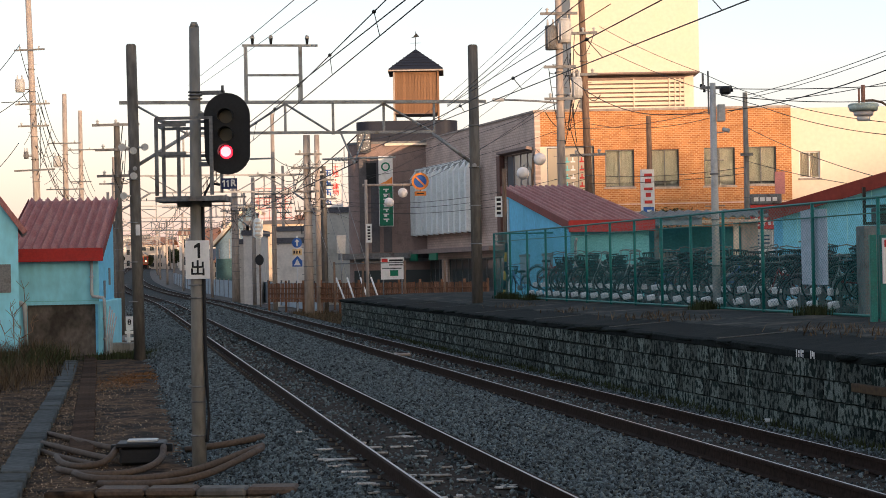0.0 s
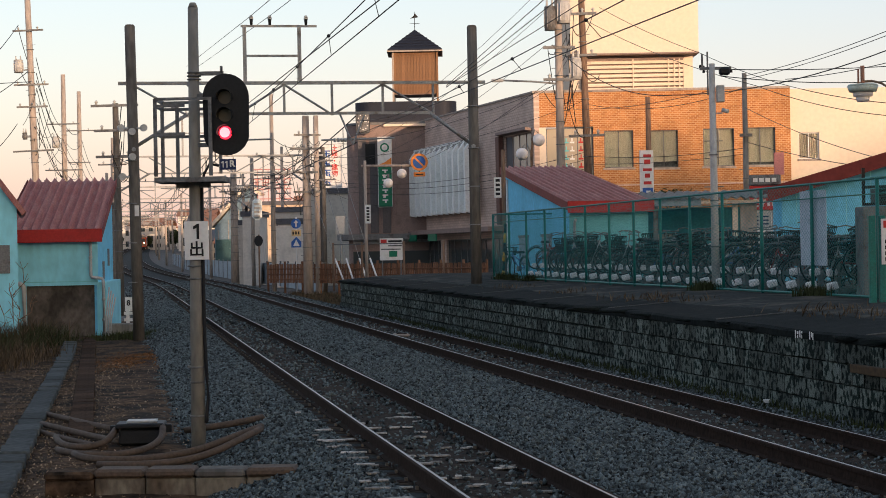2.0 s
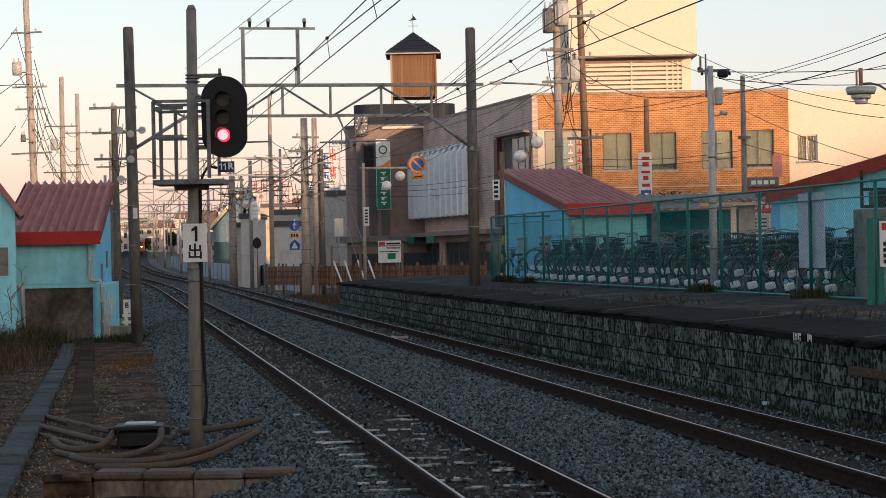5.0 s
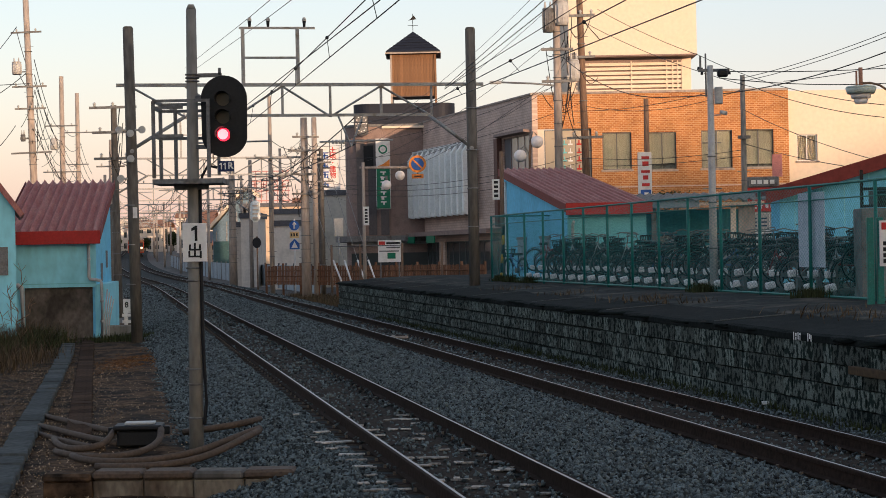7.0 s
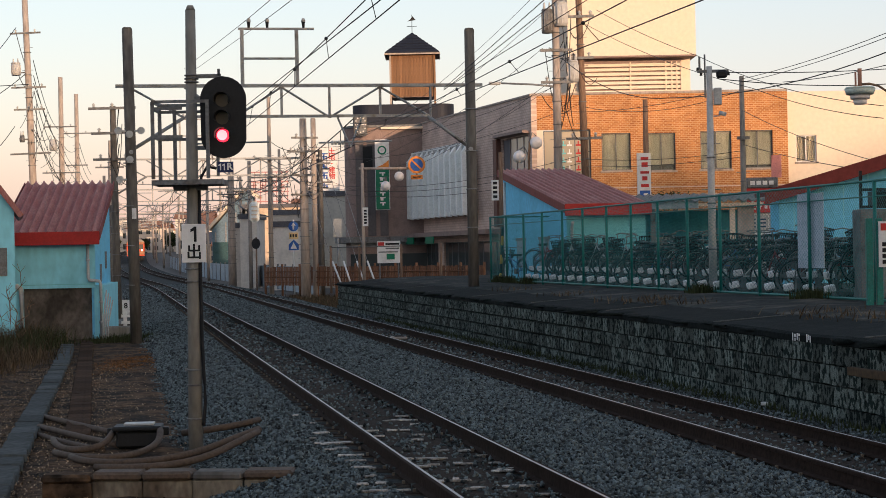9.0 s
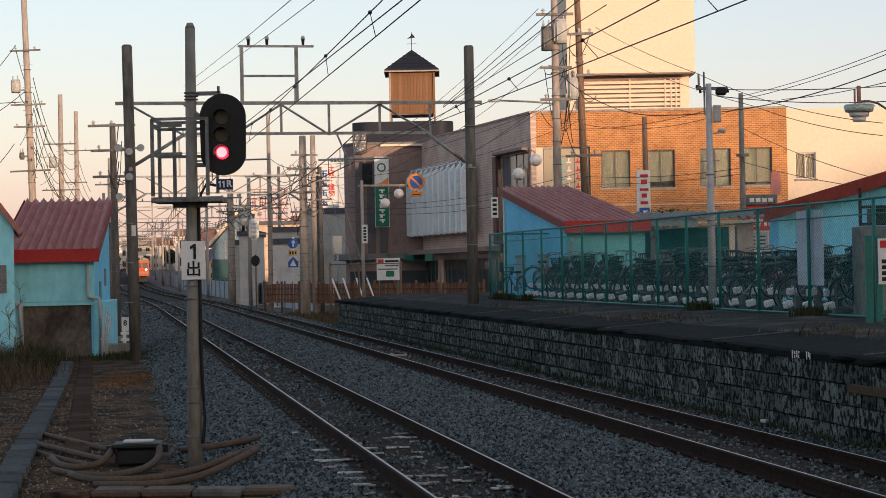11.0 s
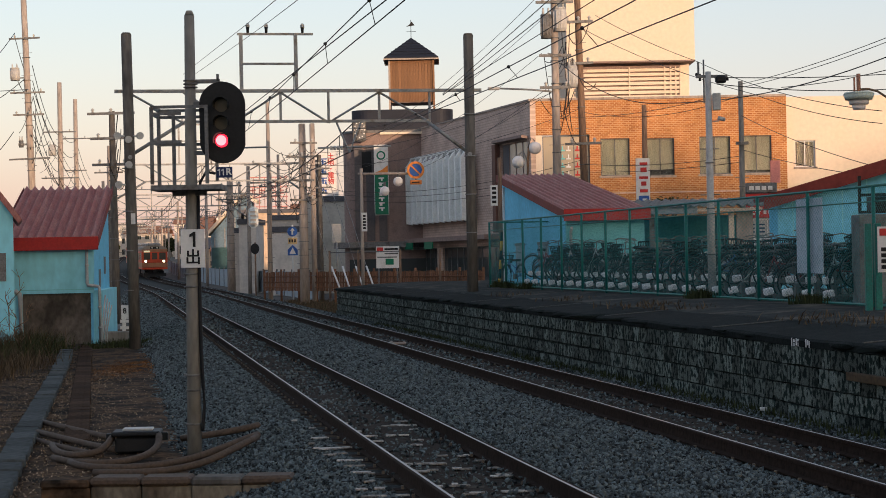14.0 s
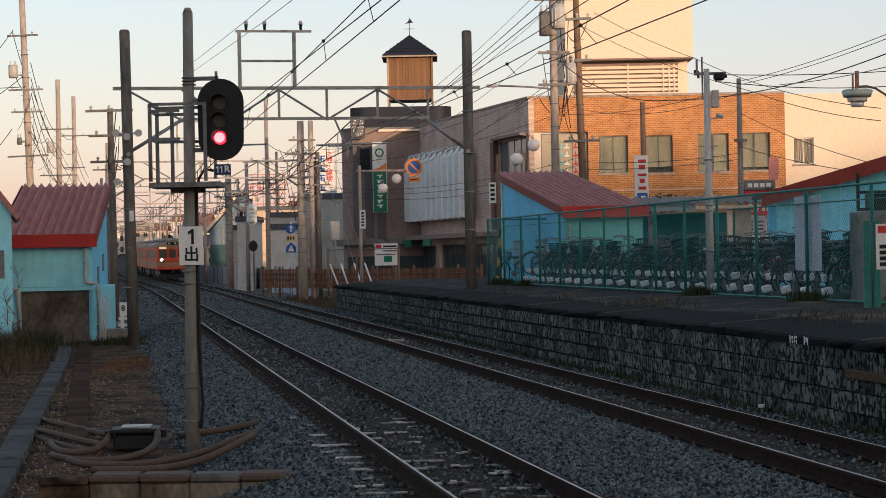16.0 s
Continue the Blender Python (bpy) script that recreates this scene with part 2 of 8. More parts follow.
M_TRAINROOF = material("grey_train_roof", (0.27, 0.225, 0.18), 0.7, vary=0.15, scale=2)


# ---- building blocks ----
def empty(name, m, label, category, group="", kind=""):
    ob = new(name)
    ob.matrix_world = m
    ob.empty_display_size = 0.3
    return tagged(ob, label, category, group, kind)


def part(name, bm, mat, parent=None, label="", smooth=False):
    """Links a bmesh as one mesh object under a thing or a part."""
    me = bpy.data.meshes.new(name)
    bm.normal_update()
    if smooth:
        for f in bm.faces:
            f.smooth = True
    bm.to_mesh(me)
    bm.free()
    for one in (mat if isinstance(mat, (list, tuple)) else [mat]):
        me.materials.append(one)
    ob = new(name, me)
    if parent is not None:
        ob.parent = parent
    return tagged(ob, label)


def share(name, mesh_ob, m, parent=None):
    """Another object on the same mesh."""
    ob = new(name, mesh_ob.data)
    if parent is not None:
        ob.parent = parent
    ob.matrix_basis = m
    return ob


def box(bm, x0, y0, z0, x1, y1, z1, m=None, bevel=0.0, mi=0):
    made = bmesh.ops.create_cube(bm, size=1.0)
    vs = made["verts"]
    for v in vs:
        v.co = Vector((x0 + (v.co.x + 0.5) * (x1 - x0), y0 + (v.co.y + 0.5) * (y1 - y0), z0 + (v.co.z + 0.5) * (z1 - z0)))
        if m is not None:
            v.co = m @ v.co
    fs = {f for v in vs for f in v.link_faces}
    for f in fs:
        f.material_index = mi
    if bevel:
        es = list({e for v in vs for e in v.link_edges})
        bmesh.ops.bevel(bm, geom=es, offset=bevel, segments=1, affect="EDGES")
    return vs


def rod(bm, a, b, r0, r1=None, seg=8, caps=True, mi=0):
    a, b = Vector(a), Vector(b)
    r1 = r0 if r1 is None else r1
    d = b - a
    q = d.to_track_quat("Z", "Y").to_matrix()
    ra = [bm.verts.new(a + q @ Vector((r0 * math.cos(2 * math.pi * i / seg), r0 * math.sin(2 * math.pi * i / seg), 0))) for i in range(seg)]
    rb = [bm.verts.new(b + q @ Vector((r1 * math.cos(2 * math.pi * i / seg), r1 * math.sin(2 * math.pi * i / seg), 0))) for i in range(seg)]
    for i in range(seg):
        f = bm.faces.new((ra[i], ra[(i + 1) % seg], rb[(i + 1) % seg], rb[i]))
        f.material_index, f.smooth = mi, seg > 6
    if caps:
        for ring in (list(reversed(ra)), rb):
            bm.faces.new(ring).material_index = mi


def tube(bm, pts, r, seg=6):
    """A round bar along a chain of points."""
    pts = [Vector(p) for p in pts]
    rings = []
    for i, p in enumerate(pts):
        d = pts[min(i + 1, len(pts) - 1)] - pts[max(i - 1, 0)]
        q = d.to_track_quat("Z", "Y").to_matrix()
        rings.append([bm.verts.new(p + q @ Vector((r * math.cos(2 * math.pi * k / seg), r * math.sin(2 * math.pi * k / seg), 0))) for k in range(seg)])
    for a, b in zip(rings[:-1], rings[1:]):
        for k in range(seg):
            bm.faces.new((a[k], a[(k + 1) % seg], b[(k + 1) % seg], b[k])).smooth = True
    bm.faces.new(list(reversed(rings[0])))
    bm.faces.new(rings[-1])


def quad(bm, a, b, c, d, mi=0):
    f = bm.faces.new([bm.verts.new(Vector(p)) for p in (a, b, c, d)])
    f.material_index = mi
    return f


def slab(bm, pts, thick):
    """A plate: the polygon pts, thickened along its own normal by thick."""
    pts = [Vector(p) for p in pts]
    n = (pts[1] - pts[0]).cross(pts[2] - pts[0]).normalized() * thick
    lo = [bm.verts.new(p) for p in pts]
    hi = [bm.verts.new(p + n) for p in pts]
    bm.faces.new(list(reversed(lo)))
    bm.faces.new(hi)
    for i in range(len(pts)):
        j = (i + 1) % len(pts)
        bm.faces.new((lo[i], lo[j], hi[j], hi[i]))


def disc(bm, c, r, normal, thick=0.02, seg=20, mi=0):
    n = Vector(normal).normalized()
    rod(bm, Vector(c), Vector(c) + n * thick, r, r, seg, mi=mi)


def hoop(bm, c, big, small, n=22, seg=5, axis="Y"):
    """A closed ring in the local x-z plane."""
    c = Vector(c)
    rings = []
    for k in range(n):
        a = 2 * math.pi * k / n
        d = Vector((math.cos(a), 0, math.sin(a)))
        rings.append([bm.verts.new(c + d * (big + small * math.cos(2 * math.pi * j / seg)) + Vector((0, small * math.sin(2 * math.pi * j / seg), 0))) for j in range(seg)])
    for k in range(n):
        a, b = rings[k], rings[(k + 1) % n]
        for j in range(seg):
            bm.faces.new((a[j], b[j], b[(j + 1) % seg], a[(j + 1) % seg])).smooth = True


def ball(bm, c, r, seg=16):
    bmesh.ops.create_uvsphere(bm, u_segments=seg, v_segments=seg // 2, radius=r, matrix=Matrix.Translation(c))


def sag(a, b, drop, n=12):
    a, b = Vector(a), Vector(b)
    return [a.lerp(b, i / n) - Vector((0, 0, drop * 4 * (i / n) * (1 - i / n))) for i in range(n + 1)]


def lettering(text, size, mat, parent, m, label="", bold=0.018):
    """Raised characters in the built-in font, centred, facing -y in the parent's space."""
    cu = bpy.data.curves.new("lettering", "FONT")
    cu.body, cu.size, cu.extrude, cu.align_x, cu.align_y = text, size, 0.004, "CENTER", "CENTER"
    cu.resolution_u, cu.offset = 2, size * bold
    tmp = new("lettering_source", cu)
    me = bpy.data.meshes.new_from_object(tmp.evaluated_get(bpy.context.evaluated_depsgraph_get()))
    bpy.data.objects.remove(tmp)
    me.materials.clear()
    me.materials.append(mat)
    ob = new("lettering", me)
    ob.parent = parent
    ob.matrix_basis = m @ pose(0, 0, 0, 90, 0, 0)
    return tagged(ob, label)


def numeral_one(parent, x, y, z, h, mat):
    """The figure 1 with its flag, h high, standing at z and facing -y."""
    pts = [(-0.08, 0.0), (0.09, 0.0), (0.09, 1.0), (-0.03, 1.0), (-0.3, 0.82), (-0.3, 0.64), (-0.08, 0.74)]
    bm = bmesh.new()
    slab(bm, [(x + a * h, y, z + b * h) for a, b in pts], 0.004)
    bmesh.ops.recalc_face_normals(bm, faces=bm.faces)
    part("numeral", bm, mat, parent)


# ---- the line of the tracks, in plan ----
LINE = [(-80, 20.8), (-40, 13.77), (0, 6.75), (30, 1.485), (60, -3.78), (90, -9.05), (120, -14.4), (150, -20.1), (182, -26.6), (227, -35.7),
        (260, -42.1), (300, -49.3), (360, -59.2), (425, -69.5), (520, -84.0), (700, -110.0), (900, -138.0)]


def centre(y):
    """Across-position of the far track's middle at distance y."""
    k = max(i for i in range(len(LINE) - 1) if LINE[i][0] <= y or i == 0)
    def slope(i):
        a, b = LINE[max(i - 1, 0)], LINE[min(i + 1, len(LINE) - 1)]
        return (b[1] - a[1]) / (b[0] - a[0])
    (ya, xa), (yb, xb) = LINE[k], LINE[k + 1]
    h, t = yb - ya, (y - ya) / (yb - ya)
    return ((2 * t**3 - 3 * t**2 + 1) * xa + (t**3 - 2 * t**2 + t) * h * slope(k) + (3 * t**2 - 2 * t**3) * xb + (t**3 - t**2) * h * slope(k + 1))


def rise(y):
    """The line climbs gently in the distance."""
    if y < 150:
        return 0.0
    if y < 250:
        return 0.000065 * (y - 150) ** 2
    return 0.65 + 0.013 * (min(y, 600) - 250)


def on_line(y, o, z=0.0):
    """A point beside the far track: o metres to its right at distance y, z over the rails."""
    g = (centre(y + 0.5) - centre(y - 0.5))
    n = Vector((1, -g, 0)).normalized()
    return Vector((centre(y), y, rise(y) + z)) + n * o


def heading(y):
    """Turn about z of the line at distance y, in degrees."""
    return math.degrees(math.atan2(-(centre(y + 0.5) - centre(y - 0.5)), 1.0))


NEAR = -3.50     # offset of the near track from the far one
WALL = 1.95     # offset of the old platform's wall


# ---- ground ----
def ground():
    bm = bmesh.new()
    xs = (-2500, -600, -200, -60, -20, 0, 30, 100, 400, 2500)
    ys = (-300, -60, 0, 60, 120, 150, 175, 200, 225, 250, 300, 400, 500, 600, 900, 3500)
    g = [[bm.verts.new((x, y, rise(y) - 0.5)) for x in xs] for y in ys]
    for j in range(len(ys) - 1):
        for i in range(len(xs) - 1):
            bm.faces.new((g[j][i], g[j][i + 1], g[j + 1][i + 1], g[j + 1][i]))
    tagged(part("ground", bm, M_GROUND), "flat town ground of grey-brown earth and asphalt", "ground", kind="structure")


def strip(name, mat, profile, ys, label, category, kind, wobble=0.02):
    """A long sheet along the line; profile: (offset, height) from left to right."""
    bm = bmesh.new()
    rows = []
    for y in ys:
        row = []
        for o, z in profile:
            p = on_line(y, o, z)
            p.z += wobble * (noise.noise(Vector((p.x * 0.9, p.y * 0.9, 3.0))) + 0.5 * noise.noise(Vector((p.x * 3, p.y * 3, 8.0))))
            row.append(bm.verts.new(p))
        rows.append(row)
    for a, b in zip(rows[:-1], rows[1:]):
        for i in range(len(profile) - 1):
            bm.faces.new((a[i], a[i + 1], b[i + 1], b[i])).smooth = True
    return tagged(part(name, bm, mat), label, category, kind=kind)


YS = [-20 + 0.5 * i for i in range(180)] + [70 + 3 * i for i in range(60)] + [250 + 10 * i for i in range(60)]
BED = [(-6.6, -0.56), (-6.1, -0.52), (-5.75, -0.45), (-5.3, -0.33), (-4.8, -0.2), (-4.4, -0.17), (-4.14, -0.18), (-3.9, -0.2), (-3.6, -0.2), (-3.3, -0.2), (-3.06, -0.18),
       (-2.8, -0.16), (-2.4, -0.13), (-1.8, -0.14), (-1.2, -0.13), (-0.8, -0.16), (-0.54, -0.19), (-0.3, -0.2), (0, -0.2), (0.3, -0.2), (0.54, -0.19), (0.8, -0.18), (1.2, -0.2), (1.9, -0.24), (2.1, -0.24)]


def ballast_stones():
    """Loose crushed stones on the bed, thinner with distance: one uncountable mass."""
    rng = np.random.default_rng(4)
    base = np.array([(1, 0, 0), (0, 1, 0), (-1, 0, 0), (0, -1, 0), (0, 0, 0.8), (0, 0, -0.8)], float)
    faces = np.array([(0, 1, 4), (1, 2, 4), (2, 3, 4), (3, 0, 4), (1, 0, 5), (2, 1, 5), (3, 2, 5), (0, 3, 5)])
    prof = np.array(BED)
    out_v, out_f, count = [], [], 0
    for y0, y1, per, size in ((9, 22, 1050, 0.0245), (22, 34, 800, 0.027), (34, 52, 380, 0.034), (52, 88, 250, 0.044), (88, 140, 55, 0.075)):
        for o0, o1, share_of in ((-6.15, -5.8, 0.3), (-5.8, -4.25, 1.0), (-4.1, -3.0, 0.13), (-2.95, -0.65, 1.0), (-0.5, 0.5, 0.12), (0.68, 1.9, 0.25)):
            n = int((y1 - y0) * (o1 - o0) * per * share_of)
            y = rng.uniform(y0, y1, n)
            o = rng.uniform(o0, o1, n)
            g = -0.1755
            k = 1 / math.hypot(1, g)
            cx = np.interp(y, [p[0] for p in LINE], [p[1] for p in LINE])
            pos = np.stack([cx + o * k, y - g * o * k, np.interp(o, prof[:, 0], prof[:, 1]) + (0.035 if abs(o0 + 0.5) < 0.1 or o0 == -4.1 else 0.0) + rng.uniform(-0.012, 0.022, n)], 1)
            v = base[None] * (size * rng.uniform(0.6, 1.35, (n, 1, 1))) * rng.uniform(0.55, 1.25, (n, 1, 3))
            v = v + rng.normal(0, size * 0.2, v.shape)
            q = rng.normal(size=(n, 4))
            q /= np.linalg.norm(q, axis=1)[:, None]
            w, a, b, c = q.T
            rot = np.stack([1 - 2 * (b * b + c * c), 2 * (a * b - w * c), 2 * (a * c + w * b), 2 * (a * b + w * c), 1 - 2 * (a * a + c * c), 2 * (b * c - w * a),
                            2 * (a * c - w * b), 2 * (b * c + w * a), 1 - 2 * (a * a + b * b)], 1).reshape(n, 3, 3)
            v = np.einsum("nij,nkj->nki", rot, v) + pos[:, None]
            out_v.append(v.reshape(-1, 3))
            out_f.append((faces[None] + 6 * np.arange(n)[:, None, None]).reshape(-1, 3) + count)
            count += 6 * n
    v, f = np.concatenate(out_v), np.concatenate(out_f)
    me = bpy.data.meshes.new("ballast")
    me.vertices.add(len(v))
    me.vertices.foreach_set("co", v.ravel())
    me.loops.add(f.size)
    me.loops.foreach_set("vertex_index", f.ravel().astype(np.int32))
    me.polygons.add(len(f))
    me.polygons.foreach_set("loop_start", np.arange(0, f.size, 3, dtype=np.int32))
    me.update(calc_edges=True)
    me.materials.append(M_BALLAST)
    tagged(new("ballast", me), "loose grey-blue crushed ballast stones round the tracks", "ballast", kind="stuff")


RAIL_SHAPE = [(-0.061, -0.153), (0.061, -0.153), (0.061, -0.141), (0.012, -0.125), (0.010, -0.04), (0.032, -0.032), (0.032, -0.006), (0.026, 0), (0.0, 0), (-0.026, 0), (-0.032, -0.006), (-0.032, -0.032), (-0.010, -0.04), (-0.012, -0.125), (-0.061, -0.141)]


def rail(offset, parent, worn):
    bm = bmesh.new()
    rings = []
    for y in [-20 + 2 * i for i in range(60)] + [100 + 5 * i for i in range(130)]:
        p, q = on_line(y, offset), on_line(y, offset + 0.1)
        n = (q - p).normalized()
        rings.append([bm.verts.new(p + n * a + Vector((0, 0, b))) for a, b in RAIL_SHAPE])
    k = len(RAIL_SHAPE)
    for a, b in zip(rings[:-1], rings[1:]):
        for i in range(k):
            f = bm.faces.new((a[i], b[i], b[(i + 1) % k], a[(i + 1) % k]))
            f.material_index = 1 if i == worn else 0
    return part("rail", bm, [M_RAIL, M_RAILTOP], parent)


def track(offset, label):
    th = empty("railway_track", Matrix(), label, "railway track", "tracks", "structure")
    for side in (-0.548, 0.548):
        rail(offset + side, th, 7 if side < 0 else 8)
    bm = bmesh.new()
    box(bm, -1.05, -0.11, -0.3, 1.05, 0.11, -0.165, bevel=0.012)
    first = None
    bolts, pads = bmesh.new(), bmesh.new()
    rng = random.Random(7 + int(offset))
    y = 6.0
    i = 0
    while y < 160:
        m = Matrix.Translation(on_line(y, offset)) @ pose(0, 0, 0, 0, 0, heading(y) + rng.uniform(-0.6, 0.6))
        if first is None:
            first = part("sleeper", bm, M_SLEEPER, th)
            first.matrix_basis = m
        else:
            share("sleeper", first, m, th)
        for side in (-0.548, 0.548):
            for s in (-0.095, 0.095):
                if y < 75:
                    box(bolts, side + s - 0.013, -0.014, -0.165, side + s + 0.013, 0.014, -0.13, m)
            if y < 60:
                box(pads, side - 0.17, -0.08, -0.17, side + 0.17, 0.08, -0.16, m)
        y += 0.6
        i += 1
    part("fastening", bolts, M_BOLT, th, "small greased rail fastenings")
    part("tie_plate", pads, M_RAIL, th, "rusty steel tie plates")
    return th


# pale worn ends of the sleepers, dry and bleached beside the rail joint
def pale_chips(th):
    rng = random.Random(12)
    bm = bmesh.new()
    box(bm, -0.11, -0.05, -0.008, 0.11, 0.05, 0.008, bevel=0.004)
    first = None
    for k in range(110):
        y = rng.uniform(13.2, 24.5)
        y = 13.2 + 0.6 * round((y - 13.2) / 0.6) + rng.uniform(-0.08, 0.08)
        o = NEAR + rng.choice((-0.95, -0.88, -0.8, -0.4, -0.32, -0.1, 0.1, 0.3, 0.38)) + rng.uniform(-0.08, 0.08)
        m = Matrix.Translation(on_line(y, o, -0.142)) @ pose(0, 0, 0, 0, 0, rng.uniform(-10, 25))
        m = m @ Matrix.Diagonal((rng.uniform(0.25, 0.95), rng.uniform(0.3, 1.0), 1, 1))
        if first is None:
            first = part("sleeper_patch", bm, M_PALE, th, "bleached pale sleeper face")
            first.matrix_basis = m
        else:
            share("sleeper_patch", first, m, th)


# ---- the old platform ----
PLAT0, PLAT1 = 8.0, 73.0


def platform():
    th = empty("platform", Matrix(), "disused platform with soot-stained stone block wall and black coping", "platform", kind="structure")
    prof = [(WALL + 0.28, -0.5), (WALL + 0.06, -0.3), (WALL + 0.06, 0.7), (WALL - 0.03, 0.7), (WALL - 0.03, 0.80), (WALL + 0.05, 0.83)]
    ys = [PLAT0 + 1.0 * i for i in range(int(PLAT1 - PLAT0) + 1)]

    def sheet(name, profile, mat, wob, label=""):
        bm = bmesh.new()
        rows = []
        for y in ys:
            row = []
            for o, z in profile:
                p = on_line(y, o, z)
                if wob:
                    p.z += wob * (noise.noise(Vector((p.x * 0.8, p.y * 0.8, 1))) + 0.5 * noise.noise(Vector((p.x * 2.3, p.y * 2.3, 4))))
                row.append(bm.verts.new(p))
            rows.append(row)
        for a, b in zip(rows[:-1], rows[1:]):
            for i in range(len(profile) - 1):
                bm.faces.new((a[i], b[i], b[i + 1], a[i + 1]))
        for row in (rows[0], rows[-1]):
            low = [bm.verts.new((v.co.x, v.co.y, -0.5)) for v in (row[0], row[-1])]
            bm.faces.new([*row, low[1], low[0]])
        return part(name, bm, mat, th, label)

    sheet("wall_core", prof[:3] + [(WALL + 1.0, 0.7)], M_JOINT, 0, "dark mortar core behind the blocks")
    sheet("coping", [(WALL + 0.3, 0.69), (WALL - 0.03, 0.69), (WALL - 0.03, 0.77), (WALL + 0.02, 0.80), (WALL + 1.1, 0.87), (WALL + 1.25, 0.88)], M_COPING, 0.035, "black weathered sloping coping")
    sheet("platform_top", [(WALL + 1.2, 0.86), (WALL + 1.24, 0.892), (WALL + 1.8, 0.93), (WALL + 2.4, 0.96), (WALL + 3.2, 0.98), (WALL + 4.5, 0.99), (WALL + 9.0, 0.98), (WALL + 30, 0.95)], M_PLATFORM, 0.05, "cracked dusty asphalt")
    # broken lumps of old surfacing along the edge
    rng = random.Random(40)
    kinds = []
    for k in range(4):
        bm = bmesh.new()
        bmesh.ops.create_icosphere(bm, subdivisions=2, radius=1.0)
        for v in bm.verts:
            v.co *= 1 + 0.35 * noise.noise(v.co * 1.7 + Vector((k * 5.0, 0, 0)))
            v.co.z *= 0.32
        me = bpy.data.meshes.new("surface_lump")
        bm.to_mesh(me)
        bm.free()
        me.materials.append(M_COPING)
        kinds.append(me)
    for k in range(70):
        y = 15.0 + 57.0 * (k + rng.uniform(0, 1)) / 70
        size = rng.uniform(0.06, 0.13)
        ob = new("surface_lump", kinds[k % 4])
        ob.parent = th
        ob.matrix_basis = Matrix.Translation(on_line(y, WALL + rng.uniform(0.0, 0.1), 0.755 + 0.03 * rng.random())) @ pose(0, 0, 0, 0, 0, rng.uniform(0, 90)) @ Matrix.Diagonal((size, size * rng.uniform(2.0, 6.0), size * rng.uniform(0.8, 1.6), 1))
    # grey mortar joints across the coping
    bm = bmesh.new()
    box(bm, 0, -0.025, 0, 1.1, 0.025, 0.012)
    first = None
    for y in (16.5, 21.5, 27.0, 33.0, 39.0, 45.5, 52.0, 57.5, 63.0, 68.0):
        m = Matrix.Translation(on_line(y, WALL + 0.03, 0.806)) @ pose(0, 0, 0, 0, -3.7, heading(y))
        if first is None:
            first = part("coping_joint", bm, M_JOINTLINE, th, "pale mortar joint")
            first.matrix_basis = m
        else:
            share("coping_joint", first, m, th)
    return th


def wall_blocks(th):
    """Courses of rock-faced blocks; the nearest are separate pieces, the rest one mass."""
    rng = random.Random(5)
    kinds = []
    for k in range(6):
        bm = bmesh.new()
        vs = box(bm, 0.025, -0.02, 0.04, 0.975, 0.1, 0.96)
        bmesh.ops.subdivide_edges(bm, edges=[e for e in bm.edges], cuts=1)
        for v in bm.verts:
            if v.co.y < 0.05:
                mid = min(v.co.x, 1 - v.co.x, v.co.z, 1 - v.co.z)
                v.co.y -= (0.035 if mid > 0.2 else 0.0) * rng.uniform(0.4, 1.3)
                v.co.x += rng.uniform(-0.02, 0.02)
                v.co.z += rng.uniform(-0.03, 0.03)
        me = bpy.data.meshes.new("stone_block")
        bm.to_mesh(me)
        bm.free()
        me.materials.append(M_STONE)
        kinds.append(me)
    n = 0
    rest = bmesh.new()
    courses = [(-0.3, -0.06), (-0.06, 0.19), (0.19, 0.44), (0.44, 0.69)]
    for z0, z1 in courses:
        y = PLAT0 + 8 + rng.uniform(0, 0.3)
        while y < PLAT1 - 0.4:
            w = rng.uniform(0.25, 0.46)
            a = on_line(y, WALL + 0.0, 0)
            # local x runs along the wall towards the distance, local -y faces the track
            m = Matrix.Translation((a.x, a.y, z0)) @ pose(0, 0, 0, 0, 0, heading(y) + 90) @ Matrix.Diagonal((w, -1, z1 - z0, 1))
            if y < 33.0:
                ob = new("stone_block", rng.choice(kinds))
                ob.parent = th
                ob.matrix_basis = m
            else:
                vs = [m @ Vector(c) for c in ((0.06, -0.03, 0.08), (0.94, -0.03, 0.08), (0.94, -0.03, 0.92), (0.06, -0.03, 0.92), (0.05, 0.08, 0.07), (0.95, 0.08, 0.07), (0.95, 0.08, 0.93), (0.05, 0.08, 0.93))]
                v = [rest.verts.new(c) for c in vs]
                for f in ((0, 1, 2, 3), (0, 4, 5, 1), (1, 5, 6, 2), (2, 6, 7, 3), (3, 7, 4, 0)):
                    rest.faces.new([v[i] for i in f])
            y += w
            n += 1
    bmesh.ops.recalc_face_normals(rest, faces=rest.faces)
    tagged(part("stone_blocks", rest, M_STONES, th), "soot-stained far wall blocks", kind="stuff")


